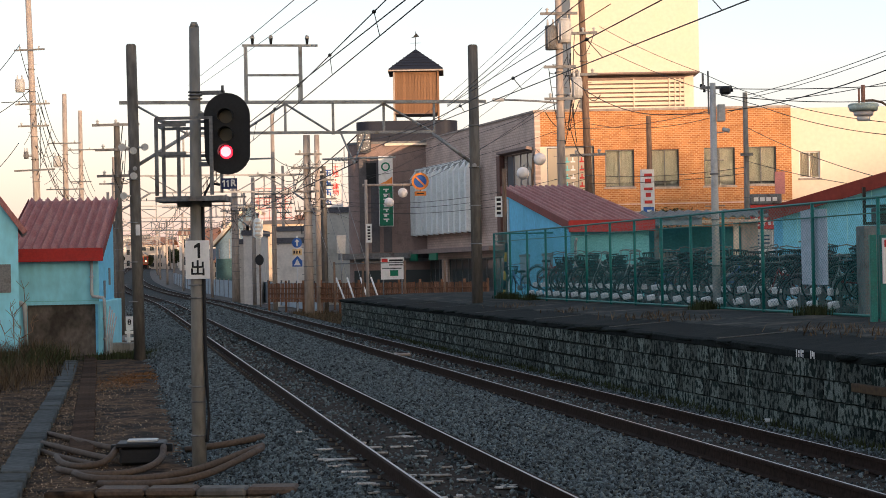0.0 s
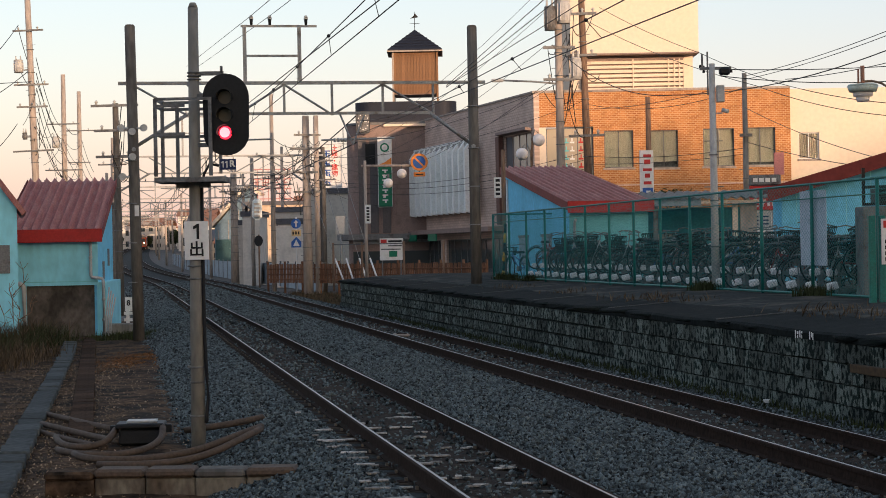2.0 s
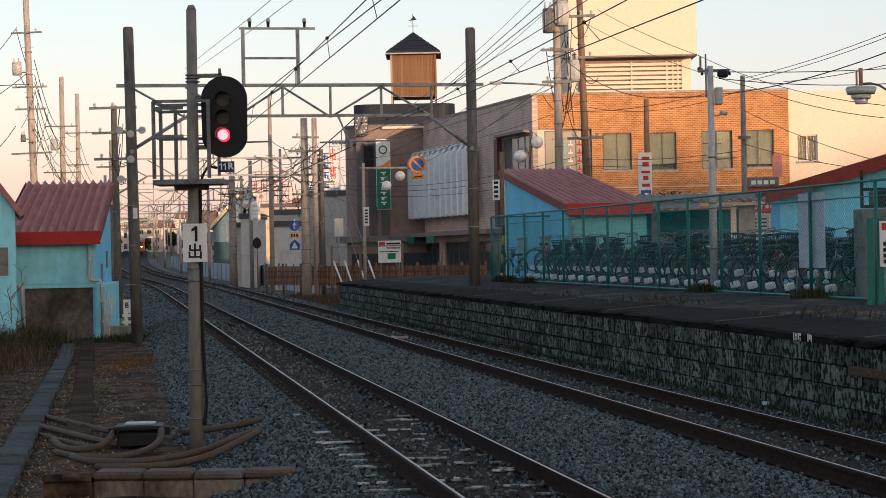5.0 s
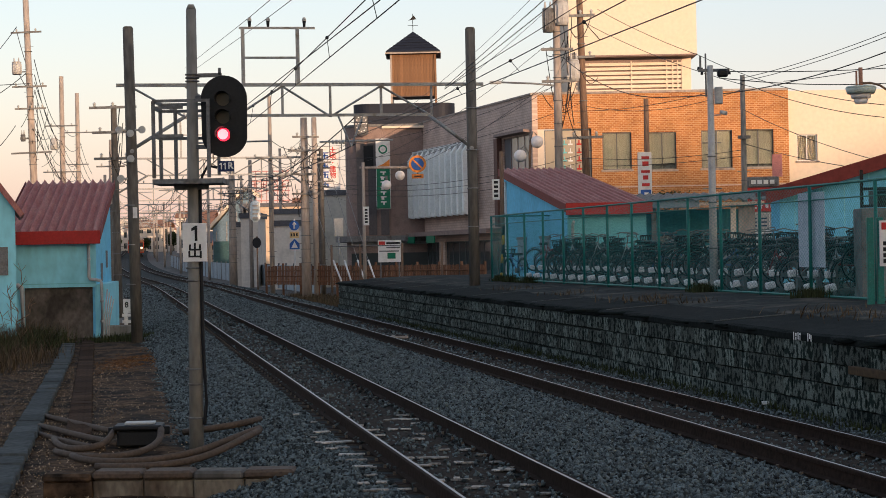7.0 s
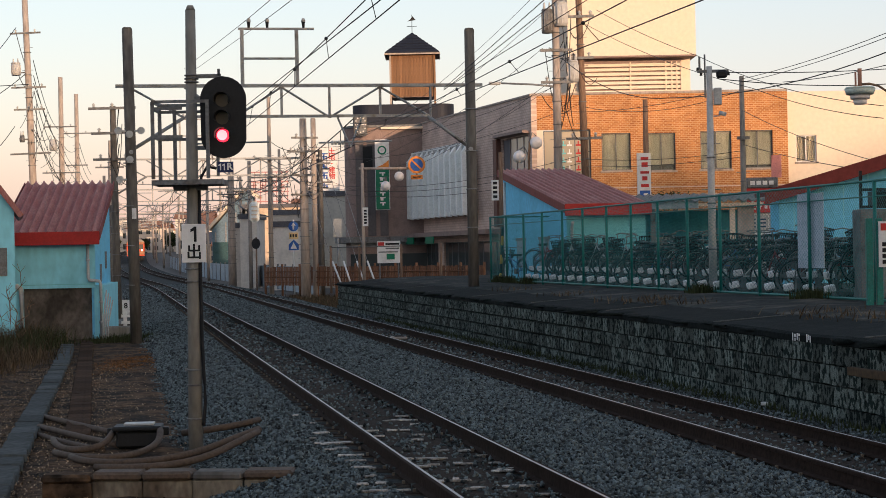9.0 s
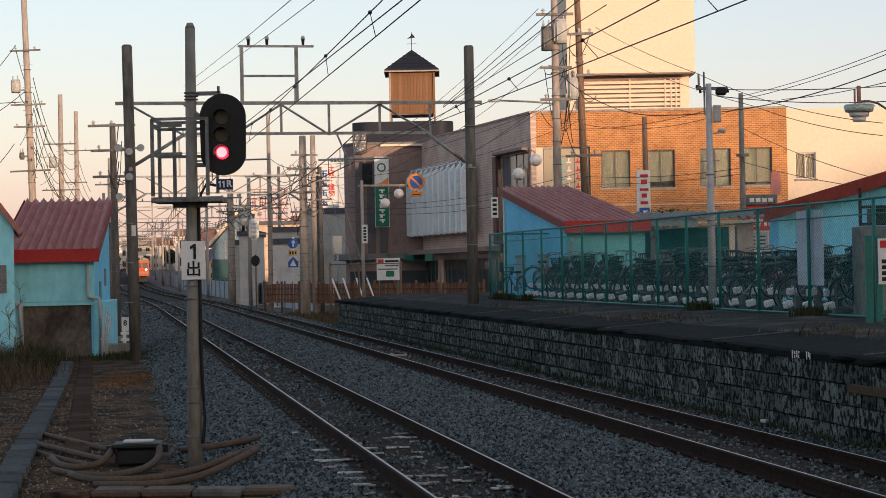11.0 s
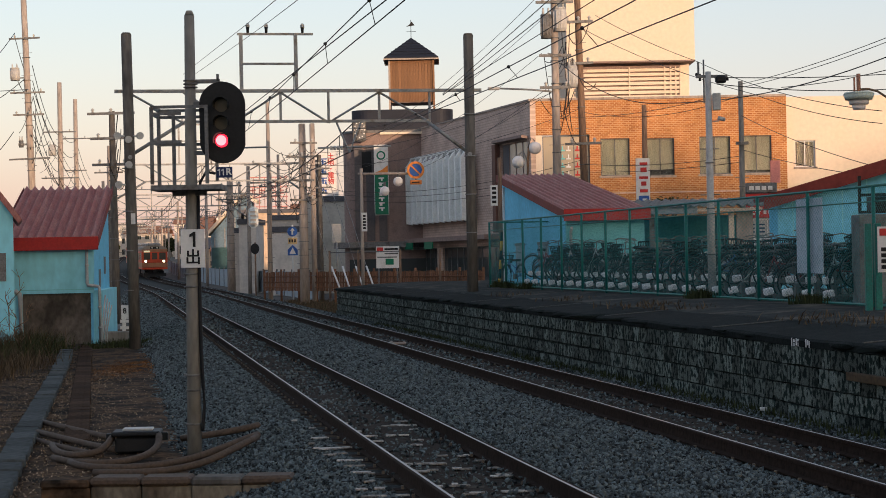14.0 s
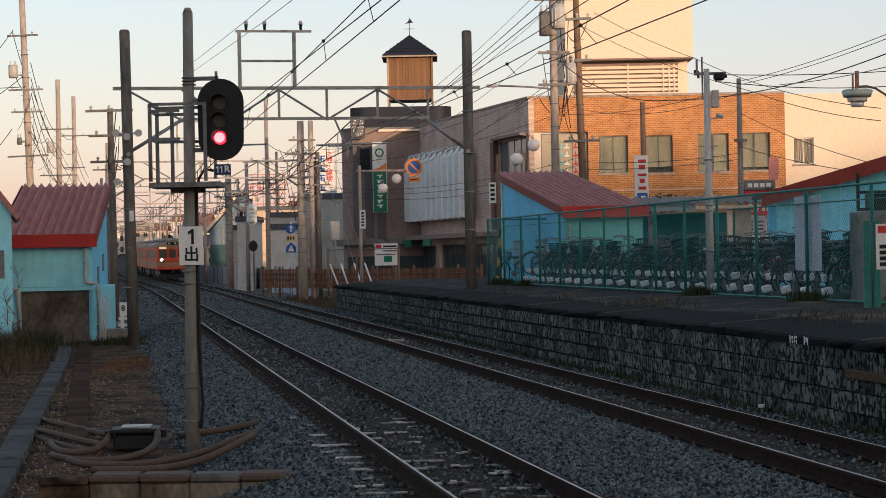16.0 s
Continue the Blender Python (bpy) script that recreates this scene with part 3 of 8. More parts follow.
# ---- signal ----
def signal():
    th = empty("signal_mast", pose(-2.97, 22.16, -0.445), "concrete mast carrying a three-lamp railway signal showing red", "railway signal")
    bm = bmesh.new()
    rod(bm, (0, 0, -0.2), (0.03, 0, 5.28), 0.09, 0.06, 20)
    rod(bm, (0.03, 0, 5.28), (0.03, 0, 5.34), 0.06, 0.035, 20)
    part("pole", bm, M_CONC, th, "smooth weathered concrete pole")
    for h in (0.42, 0.82, 1.0, 2.2, 2.36, 2.05):
        bm = bmesh.new()
        rod(bm, (0, 0, h), (0, 0, h + 0.02), 0.091, 0.091, 16)
        if h in (1.0, 2.36):
            box(bm, -0.11, -0.02, h, -0.08, 0.02, h + 0.03)
            box(bm, 0.08, -0.02, h, 0.13, 0.02, h + 0.03)
        part("strap", bm, M_STEELD, th)
    bm = bmesh.new()
    pts = [(0.1, -0.03, 2.75 + 0.42), (0.1, -0.04, 2.2), (0.105, -0.045, 1.3), (0.12, -0.05, 0.9), (0.135, -0.06, 0.65), (0.11, -0.05, 0.4), (0.1, -0.05, 0.35)]
    tube(bm, pts, 0.021)
    tube(bm, [(0.3, 0.02, 3.4), (0.2, -0.03, 3.42), (0.13, -0.03, 3.3), (0.1, -0.03, 3.1)], 0.018)
    part("cable", bm, M_RUBBER, th, "black cable down the mast")
    # work platform and guard cage
    for nm, dims in (("deck", (-0.39, -0.27, 3.235, 0.38, 0.27, 3.25)), ("deck_edge", (-0.42, -0.3, 3.2, 0.41, -0.272, 3.26)), ("deck_edge", (-0.42, 0.272, 3.2, 0.41, 0.3, 3.26)),
                     ("deck_edge", (-0.42, -0.271, 3.2, -0.391, 0.271, 3.26)), ("deck_edge", (0.381, -0.271, 3.2, 0.41, 0.271, 3.26)), ("deck_bracket", (-0.2, -0.05, 3.14, 0.2, 0.05, 3.198))):
        bm = bmesh.new()
        box(bm, *dims)
        part(nm, bm, M_STEELD, th)
    for xa, ya in ((-0.40, -0.28), (-0.40, 0.28), (-0.22, 0.28), (0.245, -0.28)):
        bm = bmesh.new()
        box(bm, xa - 0.022, ya - 0.012, 3.27, xa + 0.022, ya + 0.012, 4.18, bevel=0.004)
        part("guard_post", bm, M_STEELD, th)
    for h in (4.16, 4.08, 3.75):
        bm = bmesh.new()
        for ya in (-0.28, 0.28):
            box(bm, -0.41, ya - 0.01, h, -0.05 if h < 4.1 and ya < 0 else 0.265, ya + 0.01, h + 0.035)
        box(bm, -0.41, -0.28, h, -0.39, 0.28, h + 0.035)
        part("guard_rail", bm, M_STEELD, th)
    # lamp head
    bm = bmesh.new()
    n = 28
    ring = []
    for k in range(n):
        a = 2 * math.pi * k / n
        ring.append((0.272 * math.cos(a) + 0.424, (0.21 if math.sin(a) >= 0 else -0.21) + 0.272 * math.sin(a) + 3.99))
    lo = [bm.verts.new((x, -0.20, h)) for x, h in ring]
    hi = [bm.verts.new((x, -0.175, h)) for x, h in ring]
    bm.faces.new(lo)
    bm.faces.new(list(reversed(hi)))
    for k in range(n):
        bm.faces.new((lo[k], hi[k], hi[(k + 1) % n], lo[(k + 1) % n]))
    bmesh.ops.recalc_face_normals(bm, faces=bm.faces)
    head = part("backboard", bm, M_BLACK, th, "matt black rounded backboard")
    bm = bmesh.new()
    box(bm, 0.3, -0.17, 3.55, 0.53, 0.03, 4.38, bevel=0.03)
    part("lamp_case", bm, M_BLACK, th)
    for dims in ((0.0, -0.05, 3.62, 0.35, 0.0, 3.67), (0.0, -0.05, 4.2, 0.35, 0.0, 4.25), (0.03, -0.06, 4.47, 0.42, -0.01, 4.488)):
        bm = bmesh.new()
        box(bm, *dims)
        part("bracket", bm, M_STEELD, th)
    for h, mt, nm in ((4.19, M_LENS, "unlit dark lens"), (3.98, M_LENS, "unlit dark lens"), (3.775, M_REDLIGHT, "lit red lens")):
        bm = bmesh.new()
        disc(bm, (0.414, -0.202, h), 0.078, (0, -1, 0), 0.012, 24)
        lens = part("lens", bm, mt, head, nm)
        if mt is M_REDLIGHT:
            bm = bmesh.new()
            disc(bm, (0.407, -0.2145, h + 0.003), 0.06, (0, -1, 0), 0.004, 24)
            part("lens_core", bm, glow("pale_red_core", (1.0, 0.5, 0.55), 1.05), head, "glaring pale red core")
        bm = bmesh.new()
        for k in range(17):
            a0, a1 = [math.radians(-20 + 220 * (k + j) / 17) for j in (0, 1)]
            r = 0.088
            q = [(0.414 + r * math.cos(a), y, h + r * math.sin(a)) for a, y in ((a0, -0.2), (a1, -0.2), (a1, -0.36), (a0, -0.36))]
            slab(bm, q, 0.004)
        part("hood", bm, M_BLACK, head)
    # route plate
    bm = bmesh.new()
    box(bm, 0.345, -0.2, 3.34, 0.53, -0.18, 3.465)
    pl = part("route_plate", bm, M_NAVY, th, "navy plate with white characters")
    numeral_one(pl, 0.38, -0.204, 3.365, 0.078, M_WHITE)
    numeral_one(pl, 0.425, -0.204, 3.365, 0.078, M_WHITE)
    lettering("R", 0.11, M_WHITE, pl, pose(0.487, -0.206, 3.405), bold=0.03)
    bm = bmesh.new()
    box(bm, 0.33, -0.18, 3.3, 0.36, -0.1, 3.62)
    part("plate_bracket", bm, M_STEELD, th)
    # number plate
    bm = bmesh.new()
    box(bm, -0.105, -0.12, 2.285, 0.18, -0.105, 2.74, bevel=0.003)
    pl = part("number_plate", bm, M_WHITE, th, "white plate with black characters")
    numeral_one(pl, 0.055, -0.125, 2.53, 0.18, M_INK)
    lettering("出", 0.19, M_INK, pl, pose(0.04, -0.124, 2.4))
    bm = bmesh.new()
    for h in (4.42, 4.46, 4.5):
        rod(bm, (0.03, 0, h), (0.03, 0, h + 0.015), 0.085, 0.085, 16)
    box(bm, 0.1, -0.02, 4.49, 0.38, 0.02, 4.52)
    box(bm, 0.34, -0.02, 4.49, 0.37, 0.02, 4.58)
    part("top_bracket", bm, M_STEELD, th)
    return th


# ---- electric portal over the tracks ----
def portal(y, mat_pole, mat_beam, left_o=-6.2, right_o=3.5, top=8.34, beam=6.66, base_r=1.0, base_l=-0.45, frame_on=True, r=0.16, label=""):
    a, b = on_line(y, left_o), on_line(y, right_o)
    c = on_line(y, 0)
    w = (b - a).length
    th = empty("catenary_portal", Matrix.Translation((a.x, a.y, rise(y))) @ pose(0, 0, 0, 0, 0, heading(y)), label, "catenary portal", "catenary portals")
    for x, z0 in ((0, base_l), (w, base_r)):
        bm = bmesh.new()
        rod(bm, (x + (0.1 if x == 0 and base_r > 0 else 0.0), 0, z0 - 0.3), (x, 0, top - 0.05), r * 1.0, r * 0.9, 16)
        rod(bm, (x, 0, top - 0.05), (x, 0, top), r * 0.9, r * 0.7, 16)
        p = part("pole", bm, mat_pole, th)
        for h in (z0 + 1.6, z0 + 2.7, z0 + 3.8, z0 + 5.0):
            if h < beam:
                bm = bmesh.new()
                rod(bm, (x, 0, h), (x, 0, h + 0.025), r * 1.12, r * 1.12, 14)
                part("strap", bm, mat_beam, p)
    bm = bmesh.new()
    box(bm, -0.35, -0.06, beam, w + 0.35, 0.06, beam + 0.09)
    part("top_chord", bm, mat_beam, th)
    bm = bmesh.new()
    lo = beam - 0.86
    box(bm, 0.16 * w, -0.04, lo, 0.88 * w, 0.04, lo + 0.08)
    part("bottom_chord", bm, mat_beam, th)
    xs = [w * k for k in (0.16, 0.30, 0.44, 0.58, 0.73, 0.88)]
    for i, x in enumerate(xs):
        bm = bmesh.new()
        if 0 < i < 5:
            box(bm, x - 0.035, -0.03, lo, x + 0.035, 0.03, beam)
        if i < 5:
            u, v = (x, xs[i + 1])
            s = i % 2
            rod(bm, (u, 0, beam if s == 0 else lo), (v, 0, lo if s == 0 else beam), 0.035, seg=6)
        else:
            rod(bm, (x, 0, lo), (x, 0, beam), 0.035, seg=6)
        part("lattice", bm, mat_beam, th)
    for x, x2 in ((0.05, 0.16 * w), (w - 0.05, 0.87 * w)):
        bm = bmesh.new()
        rod(bm, (x, 0, beam - 1.75), (x2, 0, lo + 0.03), 0.05, seg=8)
        rod(bm, (x, -0.22, beam - 1.8), (x, 0.22, beam - 1.8), 0.06, seg=8)
        part("knee_brace", bm, mat_beam, th)
    bm = bmesh.new()
    rod(bm, (0.05, 0, beam), (0.16 * w, 0, lo), 0.035, seg=6)
    part("end_lattice", bm, mat_beam, th)
    if frame_on:
        x0, x1 = 0.33 * w - 0.02, 0.485 * w + 0.02
        for x in (x0, x1):
            bm = bmesh.new()
            box(bm, x - 0.05, -0.05, beam + 0.09, x + 0.05, 0.05, top)
            part("feeder_post", bm, mat_beam, th)
        bm = bmesh.new()
        box(bm, x0 - 0.1, -0.04, top - 0.06, x1 + 0.5, 0.04, top)
        box(bm, x0, -0.04, top - 0.9, x1, 0.04, top - 0.84)
        part("feeder_crossarm", bm, mat_beam, th)
        for x in (x0 + 0.2, x0 + 0.72, x1 + 0.2):
            bm = bmesh.new()
            rod(bm, (x, 0, top), (x, 0, top + 0.16), 0.035, 0.05, 10)
            part("insulator_pin", bm, M_BLACK, th)
            bm = bmesh.new()
            rod(bm, (x, 0, top + 0.162), (x, 0, top + 0.21), 0.065, 0.055, 10)
            rod(bm, (x, 0, top + 0.2), (x, 0, top + 0.27), 0.06, 0.035, 10)
            part("insulator", bm, M_PVC, th, "pale porcelain insulator")
    if base_r > 0:
        for x, z in ((0.0, 5.35), (0.0, 4.65), (-0.3, 5.45), (0.32, 5.45), (-0.28, 4.1)):
            bm = bmesh.new()
            disc(bm, (x, -0.2, z), 0.1, (0.2, -1, 0), 0.08, 14)
            rod(bm, (x, -0.18, z), (0, 0, z), 0.03, seg=6)
            part("disc_insulator", bm, M_PVC, th, "pale disc insulator")
        bm = bmesh.new()
        box(bm, 0.04, -0.23, 3.0, 0.16, -0.2, 3.3)
        part("pole_plate", bm, M_WHITE, th, "small white pole plate")
    # drop frames holding the contact wires
    for o, tag in ((NEAR - left_o, 0), (-left_o, 1)):
        bm = bmesh.new()
        rod(bm, (o - 0.35, 0, lo), (o, 0, lo - 0.85), 0.03, seg=6)
        rod(bm, (o + 0.35, 0, lo), (o, 0, lo - 0.85), 0.03, seg=6)
        rod(bm, (o - 0.9, 0, lo - 0.72), (o + 1.2, 0, lo - 0.68), 0.028, seg=6)
        part("drop_arm", bm, mat_beam, th)
        bm = bmesh.new()
        for k in range(4):
            rod(bm, (o - 0.55 + 0.1 * k, 0, lo - 0.72), (o - 0.48 + 0.1 * k, 0, lo - 0.72), 0.06, seg=8)
        part("insulator", bm, M_PVC, th)
    return th


# ---- walls with openings ----
def wall_mesh(bm, w, z0, z1, thick, holes=(), m=None, mi=0):
    """A wall along local x from 0 to w, front at y 0, with rectangular openings (x0, z0, x1, z1) right through."""
    xs = sorted({0.0, w, *[h[0] for h in holes], *[h[2] for h in holes]})
    zs = sorted({z0, z1, *[h[1] for h in holes], *[h[3] for h in holes]})
    m = m or Matrix()

    def solid(i, k):
        if not (0 <= i < len(xs) - 1 and 0 <= k < len(zs) - 1):
            return False
        cx, cz = (xs[i] + xs[i + 1]) / 2, (zs[k] + zs[k + 1]) / 2
        return not any(h[0] < cx < h[2] and h[1] < cz < h[3] for h in holes)

    def q(*pts):
        f = bm.faces.new([bm.verts.new(m @ Vector(p)) for p in pts])
        f.material_index = mi
    for i in range(len(xs) - 1):
        for k in range(len(zs) - 1):
            if not solid(i, k):
                continue
            a, b, c, d = xs[i], xs[i + 1], zs[k], zs[k + 1]
            q((a, 0, c), (b, 0, c), (b, 0, d), (a, 0, d))
            q((b, thick, c), (a, thick, c), (a, thick, d), (b, thick, d))
            if not solid(i - 1, k):
                q((a, thick, c), (a, 0, c), (a, 0, d), (a, thick, d))
            if not solid(i + 1, k):
                q((b, 0, c), (b, thick, c), (b, thick, d), (b, 0, d))
            if not solid(i, k - 1):
                q((a, thick, c), (b, thick, c), (b, 0, c), (a, 0, c))
            if not solid(i, k + 1):
                q((a, 0, d), (b, 0, d), (b, thick, d), (a, thick, d))


def window(parent, x0, z0, x1, z1, y=0.12, pane=None, frame_mat=None, lights=2, sill=True, m=None):
    """A framed window in an opening: frame, panes, sill, in the parent's space."""
    frame_mat, pane = frame_mat or M_STEELD, pane or M_GLASS
    m = m or Matrix()
    t = 0.05
    bm = bmesh.new()
    for a, b, c, d in ((x0, z0, x1, z0 + t), (x0, z1 - t, x1, z1), (x0, z0 + t, x0 + t, z1 - t), (x1 - t, z0 + t, x1, z1 - t)):
        box(bm, a, y, b, c, y + 0.06, d, m)
    fr = part("window", bm, frame_mat, parent)
    for k in range(1, lights):
        x = x0 + (x1 - x0) * k / lights
        bm = bmesh.new()
        box(bm, x - t / 2, y, z0 + t, x + t / 2, y + 0.06, z1 - t, m)
        part("mullion", bm, frame_mat, fr)
    for k in range(lights):
        a, b = x0 + (x1 - x0) * k / lights + t / 2, x0 + (x1 - x0) * (k + 1) / lights - t / 2
        bm = bmesh.new()
        box(bm, a, y + 0.025, z0 + t, b, y + 0.035, z1 - t, m)
        part("pane", bm, pane, fr)
    if sill:
        bm = bmesh.new()
        box(bm, x0 - 0.08, -0.06, z0 - 0.1, x1 + 0.08, y, z0, m)
        part("sill", bm, M_CONCL, fr)
    return fr


def sheet_roof(parent, p00, p10, p01, p11, ribs, mat, label="", wave=(0.0, 0.06, 0.13, 0.06, 0.0, -0.03)):
    """Ribbed sheet roof over four corners (low-left, low-right, high-left, high-right)."""
    p00, p10, p01, p11 = [Vector(p) for p in (p00, p10, p01, p11)]
    bm = bmesh.new()
    up = (p10 - p00).cross(p01 - p00).normalized()
    rows = []
    n = ribs * 6
    for e in (0.0, 1.0):
        a, b = p00.lerp(p01, e), p10.lerp(p11, e)
        row = []
        for k in range(n + 1):
            ph = (k % 6)
            hgt = wave[ph]
            row.append(a.lerp(b, k / n) + up * hgt)
        rows.append(row)
    top = [[bm.verts.new(p) for p in row] for row in rows]
    low = [[bm.verts.new(p - up * 0.03) for p in row] for row in rows]
    for k in range(n):
        bm.faces.new((top[0][k], top[0][k + 1], top[1][k + 1], top[1][k]))
        bm.faces.new((low[0][k + 1], low[0][k], low[1][k], low[1][k + 1]))
        bm.faces.new((low[0][k], low[0][k + 1], top[0][k + 1], top[0][k]))
        bm.faces.new((top[1][k], top[1][k + 1], low[1][k + 1], low[1][k]))
    return part("roof", bm, mat, parent, label)


def lean_shed(name, m, w, depth, low, high, base, mats, label, ribs=11, over=0.14, fascia=0.34, side=1, openings=(), wave=(0.0, 0.06, 0.13, 0.06, 0.0, -0.03)):
    """A shed with one sloping roof: local x to the right, y away, low eave in front."""
    wall_mat, side_mat, group = mats
    th = empty(name, m, label, "shed", "red-roofed sheds")
    bm = bmesh.new()
    wall_mesh(bm, w, base, low, 0.12, openings)
    part("front_wall", bm, wall_mat, th)
    for x in (0.0, w - 0.12):
        bm = bmesh.new()
        pts = [(x, 0.121, base), (x, depth, base), (x, depth, high), (x, 0.121, low + (high - low) * 0.121 / depth)]
        slab(bm, pts, 0.12)
        bmesh.ops.recalc_face_normals(bm, faces=bm.faces)
        part("side_wall", bm, side_mat, th)
    bm = bmesh.new()
    box(bm, 0.0, depth + 0.002, base, w, depth + 0.12, high)
    part("back_wall", bm, side_mat, th)
    k = (high - low) / depth
    sheet_roof(th, (-over, -0.25, low - 0.25 * k + 0.08), (w + over, -0.25, low - 0.25 * k + 0.08), (-over, depth + 0.3, high + 0.3 * k + 0.08), (w + over, depth + 0.3, high + 0.3 * k + 0.08), ribs, M_ROOF, "ribbed faded red sheet roof", wave)
    bm = bmesh.new()
    box(bm, -over - 0.02, -0.3, low - fascia + 0.12 - 0.25 * k, w + over + 0.02, -0.26, low + 0.17 - 0.25 * k, bevel=0.006)
    part("fascia", bm, M_FASCIA, th, "bright red eave board")
    for x in (-over - 0.03, w + over):
        bm = bmesh.new()
        slab(bm, [(x, -0.25, low - 0.25 * k - 0.1), (x, depth + 0.3, high + 0.3 * k - 0.1), (x, depth + 0.3, high + 0.3 * k + 0.14), (x, -0.25, low - 0.25 * k + 0.14)], 0.03)
        bmesh.ops.recalc_face_normals(bm, faces=bm.faces)
        part("barge_board", bm, M_ROOFDARK, th, "dark red verge board")
    return th


def shed_left():
    # stands beside the near track, side wall parallel with it
    th = lean_shed("trackside_shed", pose(-12.92, 55.1, 0.0, 0, 0, 6.5), 2.62, 7.0, 2.62, 4.3, -0.5, (M_BLUE, M_BLUE2, 0), "pale blue rendered shed with a ribbed red sheet roof",
                   ribs=11, openings=((0.52, -0.49, 2.58, 1.06),))
    bm = bmesh.new()
    box(bm, 0.5, 0.14, -0.5, 2.6, 0.3, 1.2)
    part("recess_panel", bm, M_DARKSTAIN, th, "dark stained plinth panel")
    bm = bmesh.new()
    box(bm, 2.622, 0.003, -0.5, 2.87, 6.9, 1.14, bevel=0.012)
    part("lower_side_wall", bm, M_BLUE, th)
    bm = bmesh.new()
    box(bm, 0.0, -0.012, 1.16, 2.62, 0.0, 1.18)
    part("wall_seam", bm, M_TEAL, th)
    bm = bmesh.new()
    tube(bm, [(2.42, -0.09, 2.36), (2.42, -0.09, 1.36), (2.45, -0.09, 1.29), (2.6, -0.09, 1.27), (2.74, -0.09, 1.25), (2.78, -0.09, 1.18), (2.78, -0.09, -0.45)], 0.05, 10)
    part("downpipe", bm, M_PVC, th, "grey plastic downpipe")
    for z in (1.85, 0.6, 0.0):
        bm = bmesh.new()
        x = 2.42 if z > 1.3 else 2.78
        rod(bm, (x, -0.09, z), (x, -0.09, z + 0.06), 0.058, seg=10)
        part("pipe_socket", bm, M_PVC, th)
    bm = bmesh.new()
    tube(bm, [(0.26, -0.04, 1.12), (0.34, -0.08, 1.14), (0.44, -0.1, 1.08), (0.47, -0.1, 0.95), (0.47, -0.1, -0.4)], 0.075, 10)
    part("vent_pipe", bm, M_PVC, th, "bent grey vent pipe")
    for y, z in ((2.0, 1.2), (4.4, 1.6)):
        bm = bmesh.new()
        box(bm, 2.62, y, z, 2.635, y + 0.8, z + 0.55)
        part("side_vent", bm, M_STEELD, th, "narrow dark side window")
    # loose grey rods leaning by the corner
    rods = empty("conduit_bundle", pose(-9.95, 54.4, -0.5), "bundle of pale conduits leaning beside the shed", "conduit")
    for k in range(4):
        bm = bmesh.new()
        tube(bm, [(0.05 * k, 0.0, 0.0), (0.05 * k + 0.02, 0.05, 0.55), (0.12 + 0.06 * k, 0.1, 1.5 - 0.1 * k)], 0.022)
        part("conduit", bm, M_PVC, rods)


def shed_far_left():
    th = empty("gabled_shed", pose(-11.32, 49.4, -0.5, 0, 0, 13.0), "pale blue shed with a brown gable roof edge", "shed", "red-roofed sheds")
    bm = bmesh.new()
    slab(bm, [(-4.6, 0, 0), (0, 0, 0), (0, 0, 3.95), (-2.3, 0, 7.1), (-4.6, 0, 3.95)], -0.15)
    bmesh.ops.recalc_face_normals(bm, faces=bm.faces)
    part("gable_wall", bm, M_BLUE, th)
    bm = bmesh.new()
    box(bm, -0.15, 0.152, 0, 0.0, 4.2, 3.9)
    part("side_wall", bm, M_BLUE2, th)
    for s in (1, -1):
        bm = bmesh.new()
        x0, x1 = (-2.3, 0.24) if s > 0 else (-2.3, -4.84)
        slab(bm, [(x0, -0.18, 7.1), (x0, 4.3, 7.1), (x1, 4.3, 3.62), (x1, -0.18, 3.62)], 0.14)
        bmesh.ops.recalc_face_normals(bm, faces=bm.faces)
        part("roof", bm, M_ROOF, th, "reddish-brown sheet roof")
    bm = bmesh.new()
    box(bm, -0.62, -0.03, 2.0, -0.2, -0.004, 2.75)
    part("wall_vent", bm, M_STEELD, th)


